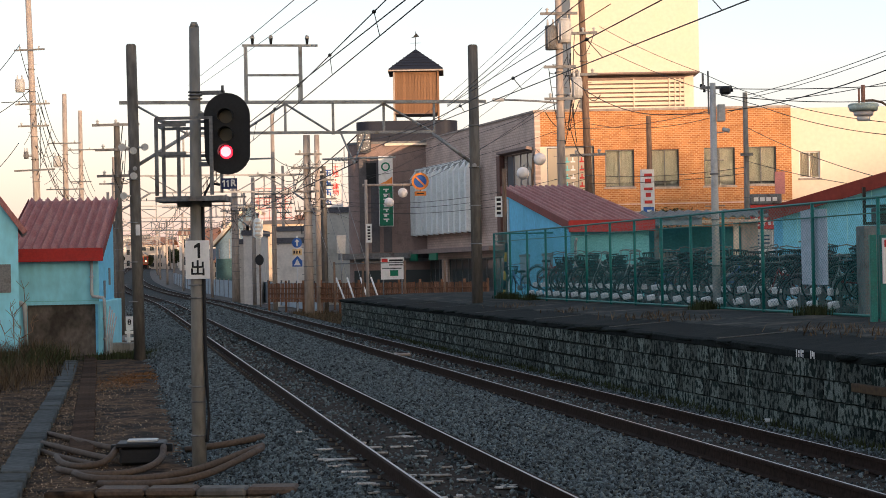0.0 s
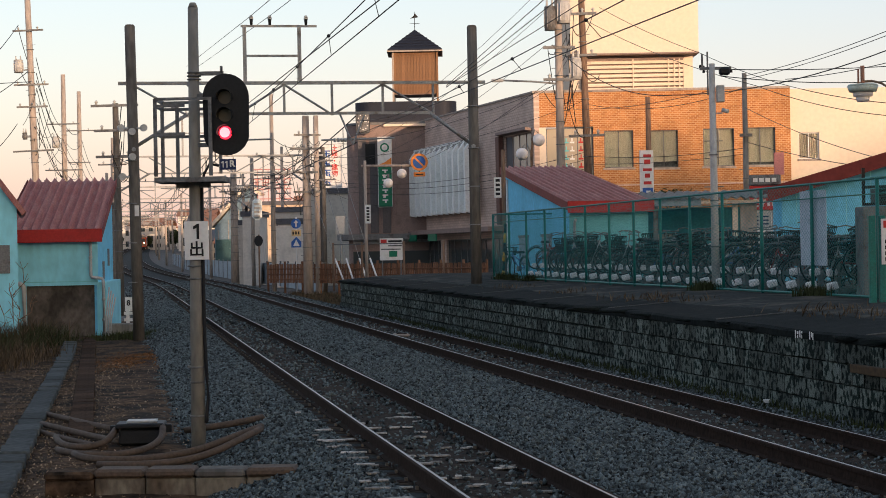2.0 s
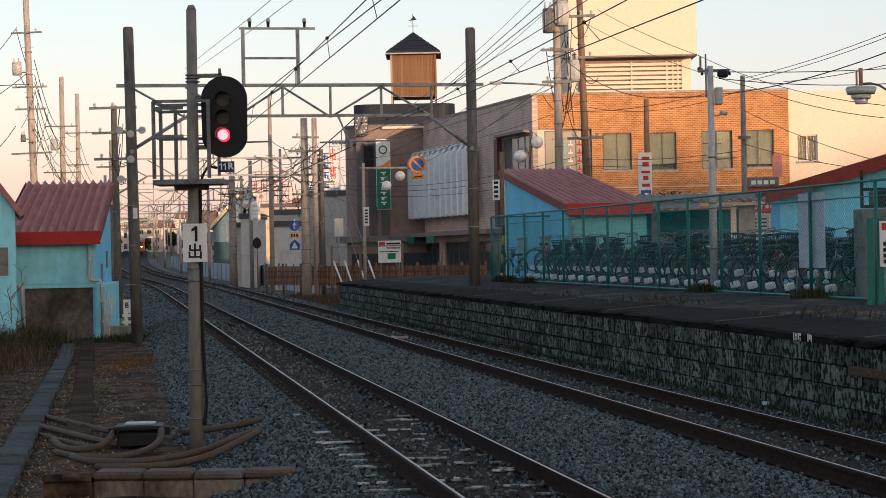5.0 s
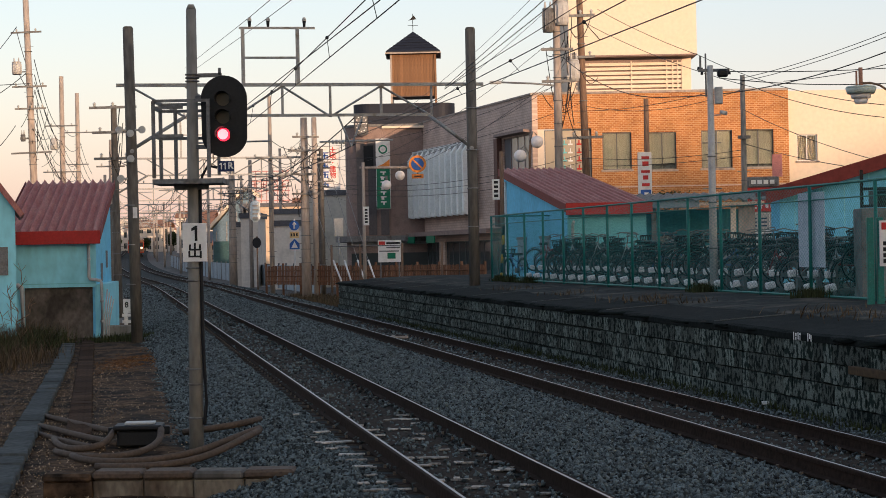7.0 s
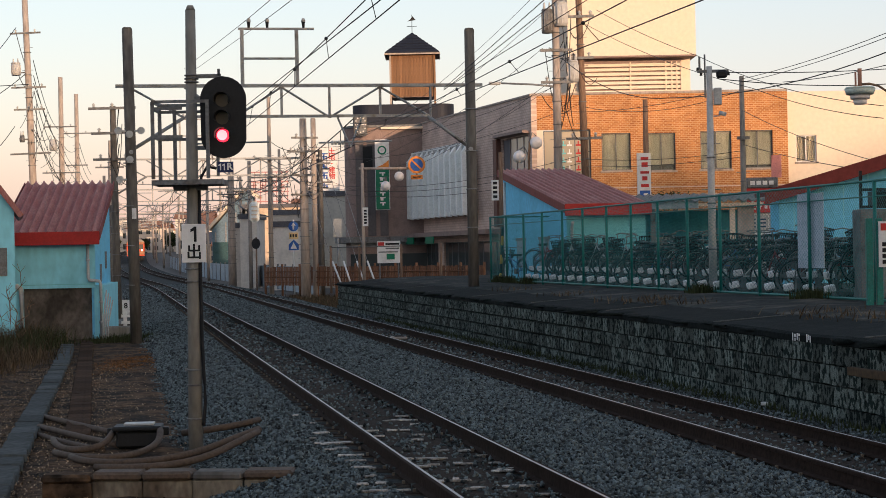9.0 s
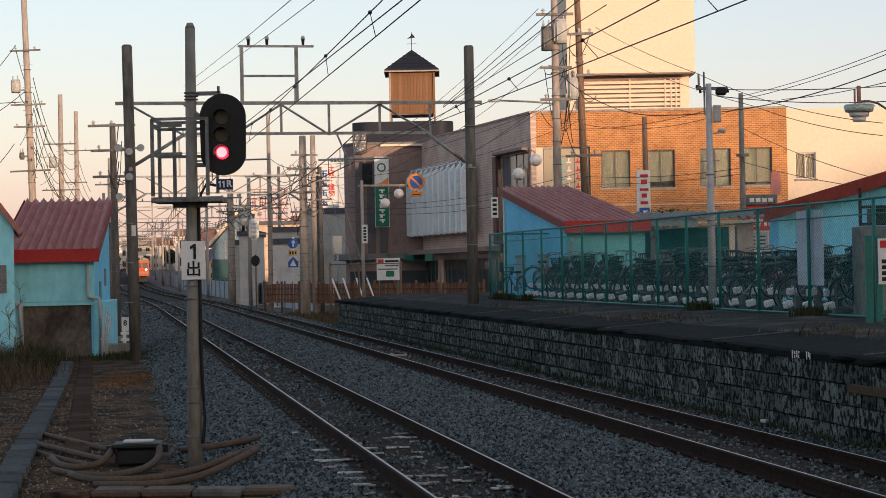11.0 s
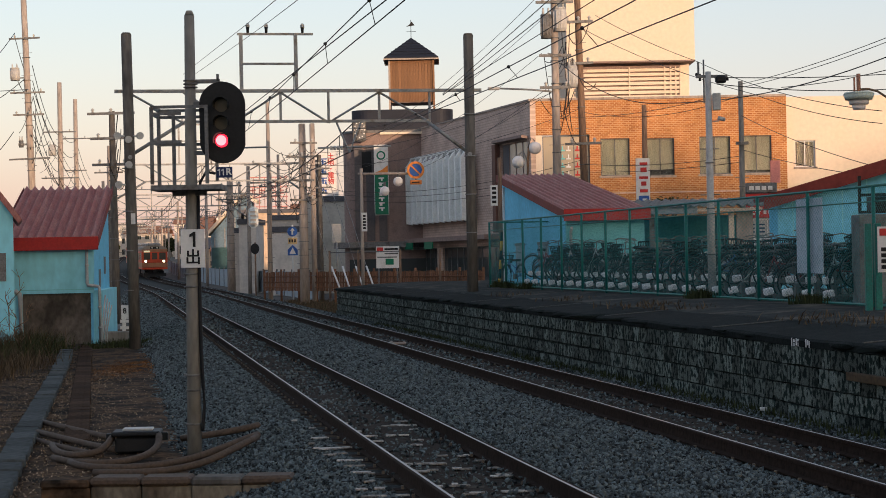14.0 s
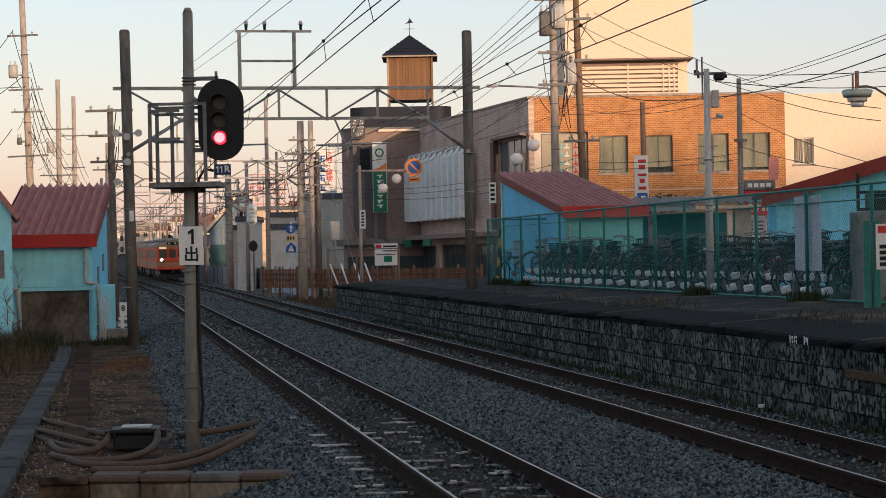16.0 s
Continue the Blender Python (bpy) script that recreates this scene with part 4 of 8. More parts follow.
def sheds_right():
    shed = lean_shed("trackside_shed", pose(3.72, 55.2, 0.0, 0, 0, 8.5), 2.38, 10.5, 3.13, 4.6, 0.6, (M_TEAL, M_BLUE2, 0), "sky-blue shed with a ribbed red roof behind parked bicycles",
              ribs=12, over=0.1, fascia=0.3, side=1, openings=(), wave=(0.0, 0.0, 0.1, 0.11, 0.0, 0.0))
    # pale corner board, drainpipe and small windows of the side that faces the track
    bm = bmesh.new()
    box(bm, -0.06, 9.9, 0.6, -0.004, 10.5, 4.3)
    part("corner_board", bm, M_WHITE, shed, "flaking white corner board")
    for y in (2.6, 6.4):
        bm = bmesh.new()
        box(bm, -0.03, y, 1.35, -0.004, y + 1.5, 2.25)
        wd = part("window", bm, M_TARP, shed, "small frosted window")
        bm = bmesh.new()
        box(bm, -0.05, y - 0.08, 2.252, -0.004, y + 1.58, 2.34)
        part("lintel", bm, M_STEELD, wd)
    bm = bmesh.new()
    tube(bm, [(0.12, -0.24, 2.72), (0.12, -0.08, 2.6), (0.12, -0.06, 0.75)], 0.045, 8)
    part("downpipe", bm, M_PVC, shed, "grey plastic downpipe")
    # open shelter beside it
    th = empty("open_shelter", pose(6.4, 57.0, 0.6), "dark teal open shelter under a corrugated eave", "shelter")
    for x, w, mt in ((0.0, 0.14, M_STEELD), (2.42, 0.16, M_CREAM), (2.66, 0.5, M_CONCL)):
        bm = bmesh.new()
        box(bm, x, 0, 0, x + w, 0.14, 2.56)
        part("post", bm, mt, th)
    bm = bmesh.new()
    box(bm, -0.2, 3.0, 0, 3.6, 3.12, 2.5)
    part("back_panel", bm, material("dim_teal_panel", (0.05, 0.22, 0.26), 0.8, vary=0.15, scale=2), th)
    bm = bmesh.new()
    box(bm, 0.0, -0.34, 2.5, 1.42, -0.28, 2.74, bevel=0.01)
    part("fascia", bm, M_TARP, th, "blue-grey eave board")
    bm = bmesh.new()
    box(bm, 1.36, -0.3, 2.56, 3.4, -0.22, 2.65)
    part("eave_beam", bm, M_CREAM, th, "cream eave beam")
    bm = bmesh.new()
    n = 56
    row = [[bm.verts.new((-0.3 + 4.1 * k / n, y, z + 0.045 * math.cos(math.pi * k / 2))) for k in range(n + 1)] for y, z in ((-0.45, 2.74), (-0.45, 2.71), (3.2, 3.0), (3.2, 3.03))]
    for a, b in ((0, 3), (2, 1), (1, 0)):
        for k in range(n):
            bm.faces.new((row[a][k], row[a][k + 1], row[b][k + 1], row[b][k]))
    part("corrugated_roof", bm, M_CONC, th, "grey corrugated roof sheet")
    for x, z, w, h, mt in ((0.35, 1.25, 0.75, 0.42, M_CONCL), (0.2, 0.8, 0.32, 0.3, M_WHITE), (0.62, 0.75, 0.28, 0.34, M_TARP), (1.25, 0.8, 0.3, 0.36, M_CREAM), (1.75, 0.9, 0.3, 0.25, M_WHITE)):
        bm = bmesh.new()
        box(bm, x, 2.93, z, x + w, 2.98, z + h)
        part("notice", bm, mt, th)
    # shrub growing behind the shelter
    bush = empty("shrub", pose(7.35, 60.5, 0.6), "small dark leafy shrub behind the shelter roof", "shrub")
    r = random.Random(17)
    bm = bmesh.new()
    for k in range(7):
        a = 0.9 * k
        tube(bm, [(0, 0, 0), (0.08 * math.cos(a), 0.08 * math.sin(a), 1.8), (0.42 * math.cos(a), 0.3 * math.sin(a), 2.85 + 0.1 * math.sin(3 * a))], 0.018, 5)
    part("stem", bm, M_WOODPOLE, bush)
    bm = bmesh.new()
    for _ in range(420):
        c = Vector((r.gauss(0, 0.26), r.gauss(0, 0.2), 2.9 + r.gauss(0, 0.13) - 0.05))
        t = Vector((r.gauss(0, 1), r.gauss(0, 1), r.gauss(0, 0.6))).normalized() * r.uniform(0.05, 0.11)
        q = t.orthogonal().normalized() * 0.03
        quad(bm, c - t, c + q, c + t, c - q)
    part("foliage", bm, M_GRASS, bush, "narrow dark leaves")
    # nearer shed, long low slope rising to the right
    th = empty("trackside_shed", pose(8.0, 45.0, 0.6), "sky-blue shed with dark red sloping roof edge", "shed", "red-roofed sheds")
    bm = bmesh.new()
    slab(bm, [(0.15, 0, 0), (5.5, 0, 0), (5.5, 0, 4.0), (0.15, 0, 2.52)], -0.14)
    bmesh.ops.recalc_face_normals(bm, faces=bm.faces)
    part("gable_wall", bm, M_BLUE2, th)
    bm = bmesh.new()
    box(bm, 0.15, 0.142, 0, 0.29, 1.2, 2.5)
    part("side_wall", bm, M_BLUE2, th)
    bm = bmesh.new()
    slab(bm, [(-0.2, -0.3, 2.5), (5.6, -0.3, 4.13), (5.6, 1.3, 4.13), (-0.2, 1.3, 2.5)], 0.1)
    part("roof", bm, M_ROOFDARK, th, "dull red sheet roof")
    bm = bmesh.new()
    slab(bm, [(-0.25, -0.34, 2.3), (5.6, -0.34, 3.94), (5.6, -0.34, 4.28), (-0.25, -0.34, 2.64)], 0.035)
    bmesh.ops.recalc_face_normals(bm, faces=bm.faces)
    part("fascia", bm, M_ROOFDARK, th, "dark red eave board")
    for k in range(9):
        x = 0.5 + 0.6 * k
        bm = bmesh.new()
        box(bm, x, -0.012, 0.05, x + 0.02, -0.002, 2.45 + 0.28 * (x - 0.15))
        part("wall_batten", bm, M_BLUE, th)


# ---- town buildings ----
def orange_building():
    gx, gy = 4.73, 95.0
    th = empty("tiled_building", pose(gx, gy, -0.5), "orange tiled two-storey building with tall blinds in its windows", "building")
    wins = [(3.5, 6.42, 4.98, 8.32), (5.83, 6.38, 7.26, 8.29), (8.54, 6.4, 10.12, 8.33), (10.68, 6.42, 12.22, 8.34)]
    low = [(0.12, 0.2, 2.95, 8.55), (4.4, 0.8, 7.0, 3.0), (8.2, 0.8, 11.6, 3.0)]
    bm = bmesh.new()
    wall_mesh(bm, 13.0, 0, 10.3, 0.3, wins + low)
    w = part("front_wall", bm, M_ORANGE, th, "orange wall tiles, sunlit above")
    for i, h in enumerate(wins):
        fr = window(w, *h, pane=CLEAR, lights=2)
        bm = bmesh.new()
        box(bm, h[0] + 0.05, 0.22, h[1] + 0.05 + (0.0, 0.25, 0.0, 0.12)[i], h[2] - 0.05, 0.24, h[3] - 0.05)
        part("blind", bm, BLIND, fr, "pale yellow blind")
        # flat dark sheet added in place of an unlit room
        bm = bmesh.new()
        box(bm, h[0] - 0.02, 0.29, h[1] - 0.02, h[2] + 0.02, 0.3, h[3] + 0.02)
        part("room_back", bm, M_STEELD, fr, "dark grey sheet standing for the unlit room behind the blind")
        for k in range(1, 7):
            x = h[0] + (h[2] - h[0]) * k / 7
            bm = bmesh.new()
            box(bm, x - 0.012, 0.212, h[1] + 0.3, x + 0.012, 0.219, h[3] - 0.06)
            part("blind_fold", bm, BLIND, fr)
    for h in low[1:]:
        window(w, *h, lights=3, sill=False)
    # tall shop bay at the corner
    bay = window(w, 0.55, 0.25, 2.95, 8.5, y=0.18, lights=3, sill=False, pane=glass("pale_shop_glass", (0.42, 0.36, 0.27), 0.2))
    bm = bmesh.new()
    box(bm, 0.125, -0.02, 0.2, 0.52, 0.28, 8.54)
    part("corner_column", bm, M_CREAM, th, "cream corner column")
    for x, mt in ((1.75, M_WHITE), (2.2, M_SIGNRED), (1.45, M_TEAL)):
        for k in range(7):
            bm = bmesh.new()
            box(bm, x, 0.15, 5.2 + 0.42 * k, x + 0.24, 0.165, 5.28 + 0.42 * k)
            box(bm, x + 0.09, 0.15, 5.28 + 0.42 * k, x + 0.15, 0.165, 5.46 + 0.42 * k)
            part("mark", bm, mt, bay)
    bm = bmesh.new()
    box(bm, -0.05, -0.06, 10.302, 13.0, 0.4, 10.42)
    part("parapet_cap", bm, M_CONCL, th)
    bm = bmesh.new()
    box(bm, 0.0, 0.302, 10.0, 13.0, 14.0, 10.2)
    part("roof", bm, M_CONC, th)
    for z in (5.1, 5.5):
        bm = bmesh.new()
        box(bm, 0.6, -0.03, z, 12.9, 0.0, z + 0.06)
        part("string_course", bm, M_BROWN, th)
    bm = bmesh.new()
    box(bm, 12.88, 0.302, 0, 13.0, 14, 10.3)
    part("side_wall", bm, M_ORANGE, th)
    # brown tiled wing running back along the street
    wing = empty("tiled_wing", Matrix.Translation((4.66, 94.9, -0.5)) @ pose(0, 0, 0, 0, 0, 106.5), "brown tiled long wing with a pale ribbed panel", "building")
    # local x runs away along the wall, local +y faces left of it
    bm = bmesh.new()
    wall_mesh(bm, 25.5, 0, 10.3, 0.3, [(1.0, 0.4, 4.2, 3.0), (5.2, 0.4, 10.0, 3.0), (11.0, 0.4, 16.0, 3.0), (17.2, 0.4, 21.0, 3.0), (0.5, 4.6, 4.9, 8.35)], Matrix.Diagonal((1, -1, 1, 1)))
    bmesh.ops.recalc_face_normals(bm, faces=bm.faces)
    w = part("street_wall", bm, M_BROWN, wing, "brown wall tiles in shade")
    bm = bmesh.new()
    box(bm, 0.0, -0.36, 10.302, 25.5, 0.06, 10.4)
    part("parapet_cap", bm, M_CONCL, wing)
    flip = Matrix.Diagonal((1, -1, 1, 1))
    for h in ((1.0, 0.4, 4.2, 3.0), (5.2, 0.4, 10.0, 3.0), (11.0, 0.4, 16.0, 3.0), (17.2, 0.4, 21.0, 3.0)):
        window(w, *h, lights=4, sill=False, m=flip)
    fr = window(w, 0.5, 4.6, 4.9, 8.35, lights=4, sill=False, m=flip, frame_mat=M_DKBROWN, pane=glass("grey_shop_glass", (0.16, 0.17, 0.18), 0.12))
    bm = bmesh.new()
    slab(bm, [(0.3, 0.02, 8.4), (5.2, 0.02, 8.4), (5.2, 0.4, 8.46), (0.3, 0.4, 8.46)], 0.14)
    bmesh.ops.recalc_face_normals(bm, faces=bm.faces)
    part("window_hood", bm, M_DKBROWN, wing, "dark window hood")
    bm = bmesh.new()
    box(bm, 4.92, 0.02, 3.7, 5.5, 0.3, 8.4, bevel=0.02)
    part("brown_pier", bm, material("red_brown_pier", (0.13, 0.06, 0.045), 0.6, vary=0.15, scale=2), wing, "dark red-brown pier")
    # canopy over the pavement
    bm = bmesh.new()
    box(bm, 4.6, 0.02, 3.35, 25.4, 1.1, 3.6)
    part("canopy", bm, M_DKBROWN, wing, "dark street canopy")
    # backing coloured darker than the ribs to give the shade between them
    bm = bmesh.new()
    box(bm, 8.8, 0.5, 4.5, 22.7, 0.62, 8.5)
    panel = part("ribbed_panel", bm, material("shaded_panel_back", (0.52, 0.54, 0.52), 0.6, vary=0.1, scale=1.5), wing, "pale grey ribbed metal panel")
    for k in range(13):
        x = 8.95 + 13.6 * k / 12
        bm = bmesh.new()
        slab(bm, [(x - 0.14, 0.622, 4.42), (x - 0.14, 1.0, 4.5), (x - 0.14, 1.0, 7.95), (x - 0.14, 0.66, 8.42)], 0.28)
        bmesh.ops.recalc_face_normals(bm, faces=bm.faces)
        part("rib", bm, M_GREYMETAL, panel)
    for z in (8.43, 4.5, 6.35):
        bm = bmesh.new()
        box(bm, 8.6, 0.624, z, 22.5, 0.68, z + 0.12)
        part("cross_bar", bm, M_STEELD if z == 6.35 else M_GREYMETAL, panel)
    for x in (10.0, 21.0):
        bm = bmesh.new()
        box(bm, x, 0.02, 4.4, x + 0.15, 0.498, 8.2)
        part("panel_bracket", bm, M_STEELD, wing)
    for x in (14.2, 18.5):
        bm = bmesh.new()
        box(bm, x, 1.12, 2.95, x + 1.6, 1.2, 3.34)
        part("shop_sign", bm, M_SIGNGREEN, wing, "lit green shop sign")


def round_tower():
    th = empty("rounded_building", pose(-3.0, 117.5, -0.5), "dark brown tiled building with a rounded corner", "building")

    def drum(x0, y0, x1, y1, r, z0, z1):
        bm = bmesh.new()
        pts = []
        for cx, cy, a0 in ((x1 - r, y0 + r, -90), (x1 - r, y1 - r, 0), (x0 + r, y1 - r, 90), (x0 + r, y0 + r, 180)):
            for k in range(9):
                a = math.radians(a0 + 90 * k / 8)
                pts.append((cx + r * math.cos(a), cy + r * math.sin(a)))
        lo = [bm.verts.new((x, y, z0)) for x, y in pts]
        hi = [bm.verts.new((x, y, z1)) for x, y in pts]
        bm.faces.new(hi)
        bm.faces.new(list(reversed(lo)))
        for i in range(len(pts)):
            j = (i + 1) % len(pts)
            bm.faces.new((lo[i], lo[j], hi[j], hi[i]))
        return bm
    part("wall", drum(-2.95, -3.2, 3.2, 5.5, 1.5, 0, 10.15), M_DKBROWN, th)
    part("cornice", drum(-3.0, -3.25, 3.28, 5.6, 1.52, 10.16, 10.3), M_STEELD, th, "pale metal cornice")
    part("upper_storey", drum(-2.4, -2.4, 3.9, 5.0, 1.0, 10.32, 11.62), M_SLATE, th, "dark slate-grey upper storey")
    part("base_canopy", drum(-3.6, -3.9, 3.3, 5.0, 1.2, 3.1, 3.45), M_STEELD, th)
    for z in (1.2, 2.9):
        bm = bmesh.new()
        box(bm, -2.6, -3.3, z, 2.4, -3.205, z + (0.25 if z > 2 else 1.2))
        part("shop_window", bm, M_GLASS if z < 2 else M_STEEL, th)
    # black plate on the wall, its colour standing for the slot's shade
    bm = bmesh.new()
    box(bm, -1.75, -3.32, 7.6, -1.15, -3.205, 9.0)
    part("dark_recess", bm, M_BLACK, th, "black plate painted as the shade of a vertical slot")
    # wall clock without a brand
    bm = bmesh.new()
    box(bm, -2.24, -3.75, 9.6, -1.42, -3.6, 10.95, bevel=0.12)
    ck = part("clock", bm, M_STEELD, th, "dark wall clock with pale hour marks")
    for k in range(12):
        a = math.radians(30 * k)
        bm = bmesh.new()
        disc(bm, (-1.83 + 0.32 * math.cos(a), -3.76, 10.3 + 0.46 * math.sin(a)), 0.04, (0, -1, 0), 0.02, 8)
        part("hour_mark", bm, M_WHITE, ck)
    for dx, dz in ((0.24, 0.02), (-0.2, 0.02)):
        bm = bmesh.new()
        rod(bm, (-1.83, -3.78, 10.3), (-1.83 + dx, -3.78, 10.3 + dz), 0.022, seg=5)
        part("clock_hand", bm, M_WHITE, ck)
    # pale ledge over the inner half of the front, and dark upright panels round the corner
    bm = bmesh.new()
    box(bm, -0.6, -3.45, 10.02, 3.2, -3.26, 10.16)
    part("ledge", bm, M_CREAM, th, "pale stone ledge")
    for x in (-2.2, -1.5, -0.75):
        bm = bmesh.new()
        box(bm, x, -3.27, 3.5, x + 0.5, -3.205 if x > -1.5 else -3.0, 9.4)
        part("upright_panel", bm, PANELDIM, th, "dark upright wall panel")
    # upright sign: plain coloured shapes
    sg = empty("upright_sign", pose(-3.94, 112.3, 4.54), "tall white and green upright sign with an emblem", "sign")
    bm = bmesh.new()
    box(bm, 0, 0, 0, 0.86, 0.3, 4.25, bevel=0.03)
    body = part("sign_box", bm, M_WHITE, sg)
    bm = bmesh.new()
    box(bm, 0.03, -0.02, 0.04, 0.83, -0.002, 2.55)
    part("green_field", bm, M_SIGNGREEN, body)
    bm = bmesh.new()
    slab(bm, [(0.03, -0.004, 2.56), (0.83, -0.004, 2.56), (0.83, -0.004, 3.0), (0.45, -0.004, 2.72)], 0.012)
    bmesh.ops.recalc_face_normals(bm, faces=bm.faces)
    part("orange_sweep", bm, M_SIGNORANGE, body)
    bm = bmesh.new()
    disc(bm, (0.43, 0, 3.6), 0.27, (0, -1, 0), 0.015, 24)
    em = part("emblem", bm, M_SIGNGREEN, body, "round green emblem")
    bm = bmesh.new()
    disc(bm, (0.43, -0.016, 3.6), 0.18, (0, -1, 0), 0.006, 24)
    part("emblem_centre", bm, M_WHITE, em)
    for k in range(7):
        z = 2.2 - 0.3 * k
        bm = bmesh.new()
        box(bm, 0.26, -0.03, z, 0.6, -0.021, z + 0.07)
        part("mark", bm, M_WHITE, body)
        bm = bmesh.new()
        box(bm, 0.3 if k % 2 else 0.4, -0.03, z - 0.13, 0.47 if k % 2 else 0.5, -0.021, z + 0.0)
        part("mark", bm, M_WHITE, body)
    for z in (0.6, 3.4):
        bm = bmesh.new()
        box(bm, 0.3, 0.302, z, 0.42, 2.2, z + 0.1)
        part("bracket", bm, M_STEELD, sg)


def wood_tower():
    th = empty("roof_turret", pose(-1.66, 119.6, 11.35), "wooden boarded rooftop turret with a dark pyramid roof and weathervane", "turret")
    bm = bmesh.new()
    box(bm, -1.3, -1.3, 0.45, 1.3, 1.3, 3.2)
    core = part("core", bm, M_DKBROWN, th)
    n = 15
    bm = bmesh.new()
    box(bm, 0.004, 0, 0, 2.78 / n - 0.004, 0.05, 2.9, bevel=0.006)
    first = part("board", bm, M_CEDAR, th)
    first.matrix_basis = pose(-1.39, -1.36, 0.5)
    for side in range(4):
        for k in range(n):
            if side or k:
                share("board", first, pose(0, 0, 0.5, 0, 0, 90 * side) @ Matrix.Translation((-1.39 + 2.78 * k / n, -1.36, 0)), th)
    for x in (-1.4, 1.4):
        for y in (-1.4, 1.4):
            bm = bmesh.new()
            box(bm, x - 0.06, y - 0.06, 0, x + 0.06, y + 0.06, 3.36)
            part("corner_post", bm, M_CEDAR if x > 0 else M_CONCL, th)
    bm = bmesh.new()
    a = 1.72
    base = [bm.verts.new((x * a, y * a, 3.3)) for x, y in ((-1, -1), (1, -1), (1, 1), (-1, 1))]
    edge = [bm.verts.new((x * a, y * a, 3.2)) for x, y in ((-1, -1), (1, -1), (1, 1), (-1, 1))]
    ap = bm.verts.new((0, 0, 4.72))
    for i in range(4):
        j = (i + 1) % 4
        bm.faces.new((base[i], base[j], ap))
        bm.faces.new((edge[i], edge[j], base[j], base[i]))
    bm.faces.new(list(reversed(edge)))
    rf = part("roof", bm, M_SLATE, th, "dark slated pyramid roof")
    for k in range(1, 7):
        s = 1.7 * (1 - k / 7.3)
        bm = bmesh.new()
        z = 3.32 + 1.4 * (1 - s / 1.72)
        for i in range(4):
            c = [(-s, -s), (s, -s), (s, s), (-s, s)]
            rod(bm, (*c[i], z), (*c[(i + 1) % 4], z), 0.025, seg=4)
        part("slate_course", bm, M_SLATE, rf)
    bm = bmesh.new()
    box(bm, -1.76, -1.76, 3.13, 1.76, -1.7, 3.22)
    box(bm, -1.76, 1.7, 3.13, 1.76, 1.76, 3.22)
    box(bm, -1.76, -1.7, 3.13, -1.7, 1.7, 3.22)
    box(bm, 1.7, -1.7, 3.13, 1.76, 1.7, 3.22)
    part("eave_trim", bm, M_CONCL, th)
    bm = bmesh.new()
    rod(bm, (0, 0, 4.7), (0, 0, 5.85), 0.02, seg=6)
    rod(bm, (-0.32, 0, 5.1), (0.32, 0, 5.1), 0.016, seg=6)
    rod(bm, (0, -0.32, 5.1), (0, 0.32, 5.1), 0.016, seg=6)
    slab(bm, [(-0.3, -0.01, 5.42), (0.25, -0.01, 5.5), (0.05, -0.01, 5.75), (-0.1, -0.01, 5.55)], 0.02)
    part("weathervane", bm, M_BLACK, th, "black iron weathervane")


def cream_buildings():
    th = empty("stucco_building", pose(17.76, 95.4, -0.5), "cream stuccoed building with a curtained window", "building")
    hole = [(0.45, 6.7, 1.5, 8.06)]
    bm = bmesh.new()
    wall_mesh(bm, 14.0, 0, 10.3, 0.3, hole)
    w = part("front_wall", bm, M_CREAM, th)
    fr = window(w, *hole[0], lights=2, frame_mat=M_WHITE, pane=CLEAR)
    bm = bmesh.new()
    n = 40
    row = [[bm.verts.new((0.5 + 0.95 * k / n, 0.24 + 0.03 * math.sin(1.25 * k), z)) for k in range(n + 1)] for z in (6.75, 8.0)]
    for k in range(n):
        bm.faces.new((row[0][k], row[0][k + 1], row[1][k + 1], row[1][k]))
    part("curtain", bm, M_CREAM, fr, "pale gathered curtain", smooth=True)
    bm = bmesh.new()
    box(bm, 0, 0.302, 10.0, 14.0, 12, 10.2)
    part("roof", bm, M_CONC, th)
    th = empty("tall_block", pose(7.45, 110.0, 9.6), "tall cream block above a louvred storey", "building")
    bm = bmesh.new()
    box(bm, 0.2, 0, 3.72, 7.75, 9, 14.0)
    part("upper_wall", bm, M_CREAM, th)
    bm = bmesh.new()
    box(bm, 0.2, -0.02, 3.63, 7.77, 9, 3.715)
    part("overhang", bm, M_DKBROWN, th, "dark overhanging soffit")
    bm = bmesh.new()
    box(bm, 0.2, 1.2, 0.3, 7.55, 9, 3.626)
    part("lower_wall", bm, M_CREAM, th)
    bm = bmesh.new()
    box(bm, 0.9, 0.95, 0.4, 7.0, 1.19, 3.5)
    lv = part("louvre_backing", bm, M_DKBROWN, th)
    for k in range(11):
        bm = bmesh.new()
        z = 0.5 + 0.265 * k
        box(bm, 0.9, 0.75, z, 7.0, 0.945, z + 0.17)
        part("slat", bm, M_CREAM, lv)
    for x in (3.9, 6.0, 6.35, 6.65, 6.92):
        bm = bmesh.new()
        box(bm, x, 0.7, 0.4, x + 0.08, 0.748, 3.4)
        part("mullion", bm, M_CREAM, lv)
    # roof under the tall block, between it and the tiled front
    bm = bmesh.new()
    box(bm, 0.2, -0.5, -10.1, 7.7, 9, 0.296)
    part("podium", bm, M_CREAM, th)


# ---- mesh fence and bicycles on the platform ----
F0, F1 = Vector((7.05, 29.3, 0.95)), Vector((1.5, 57.4, 0.99))


def along_fence(s, back=0.0, z=0.0):
    """s from 0 (near end) to 1 (far end); back: metres behind the fence."""
    d = (F1 - F0)
    n = Vector((d.y, -d.x, 0)).normalized()
    return F0 + d * s + n * back + Vector((0, 0, z))


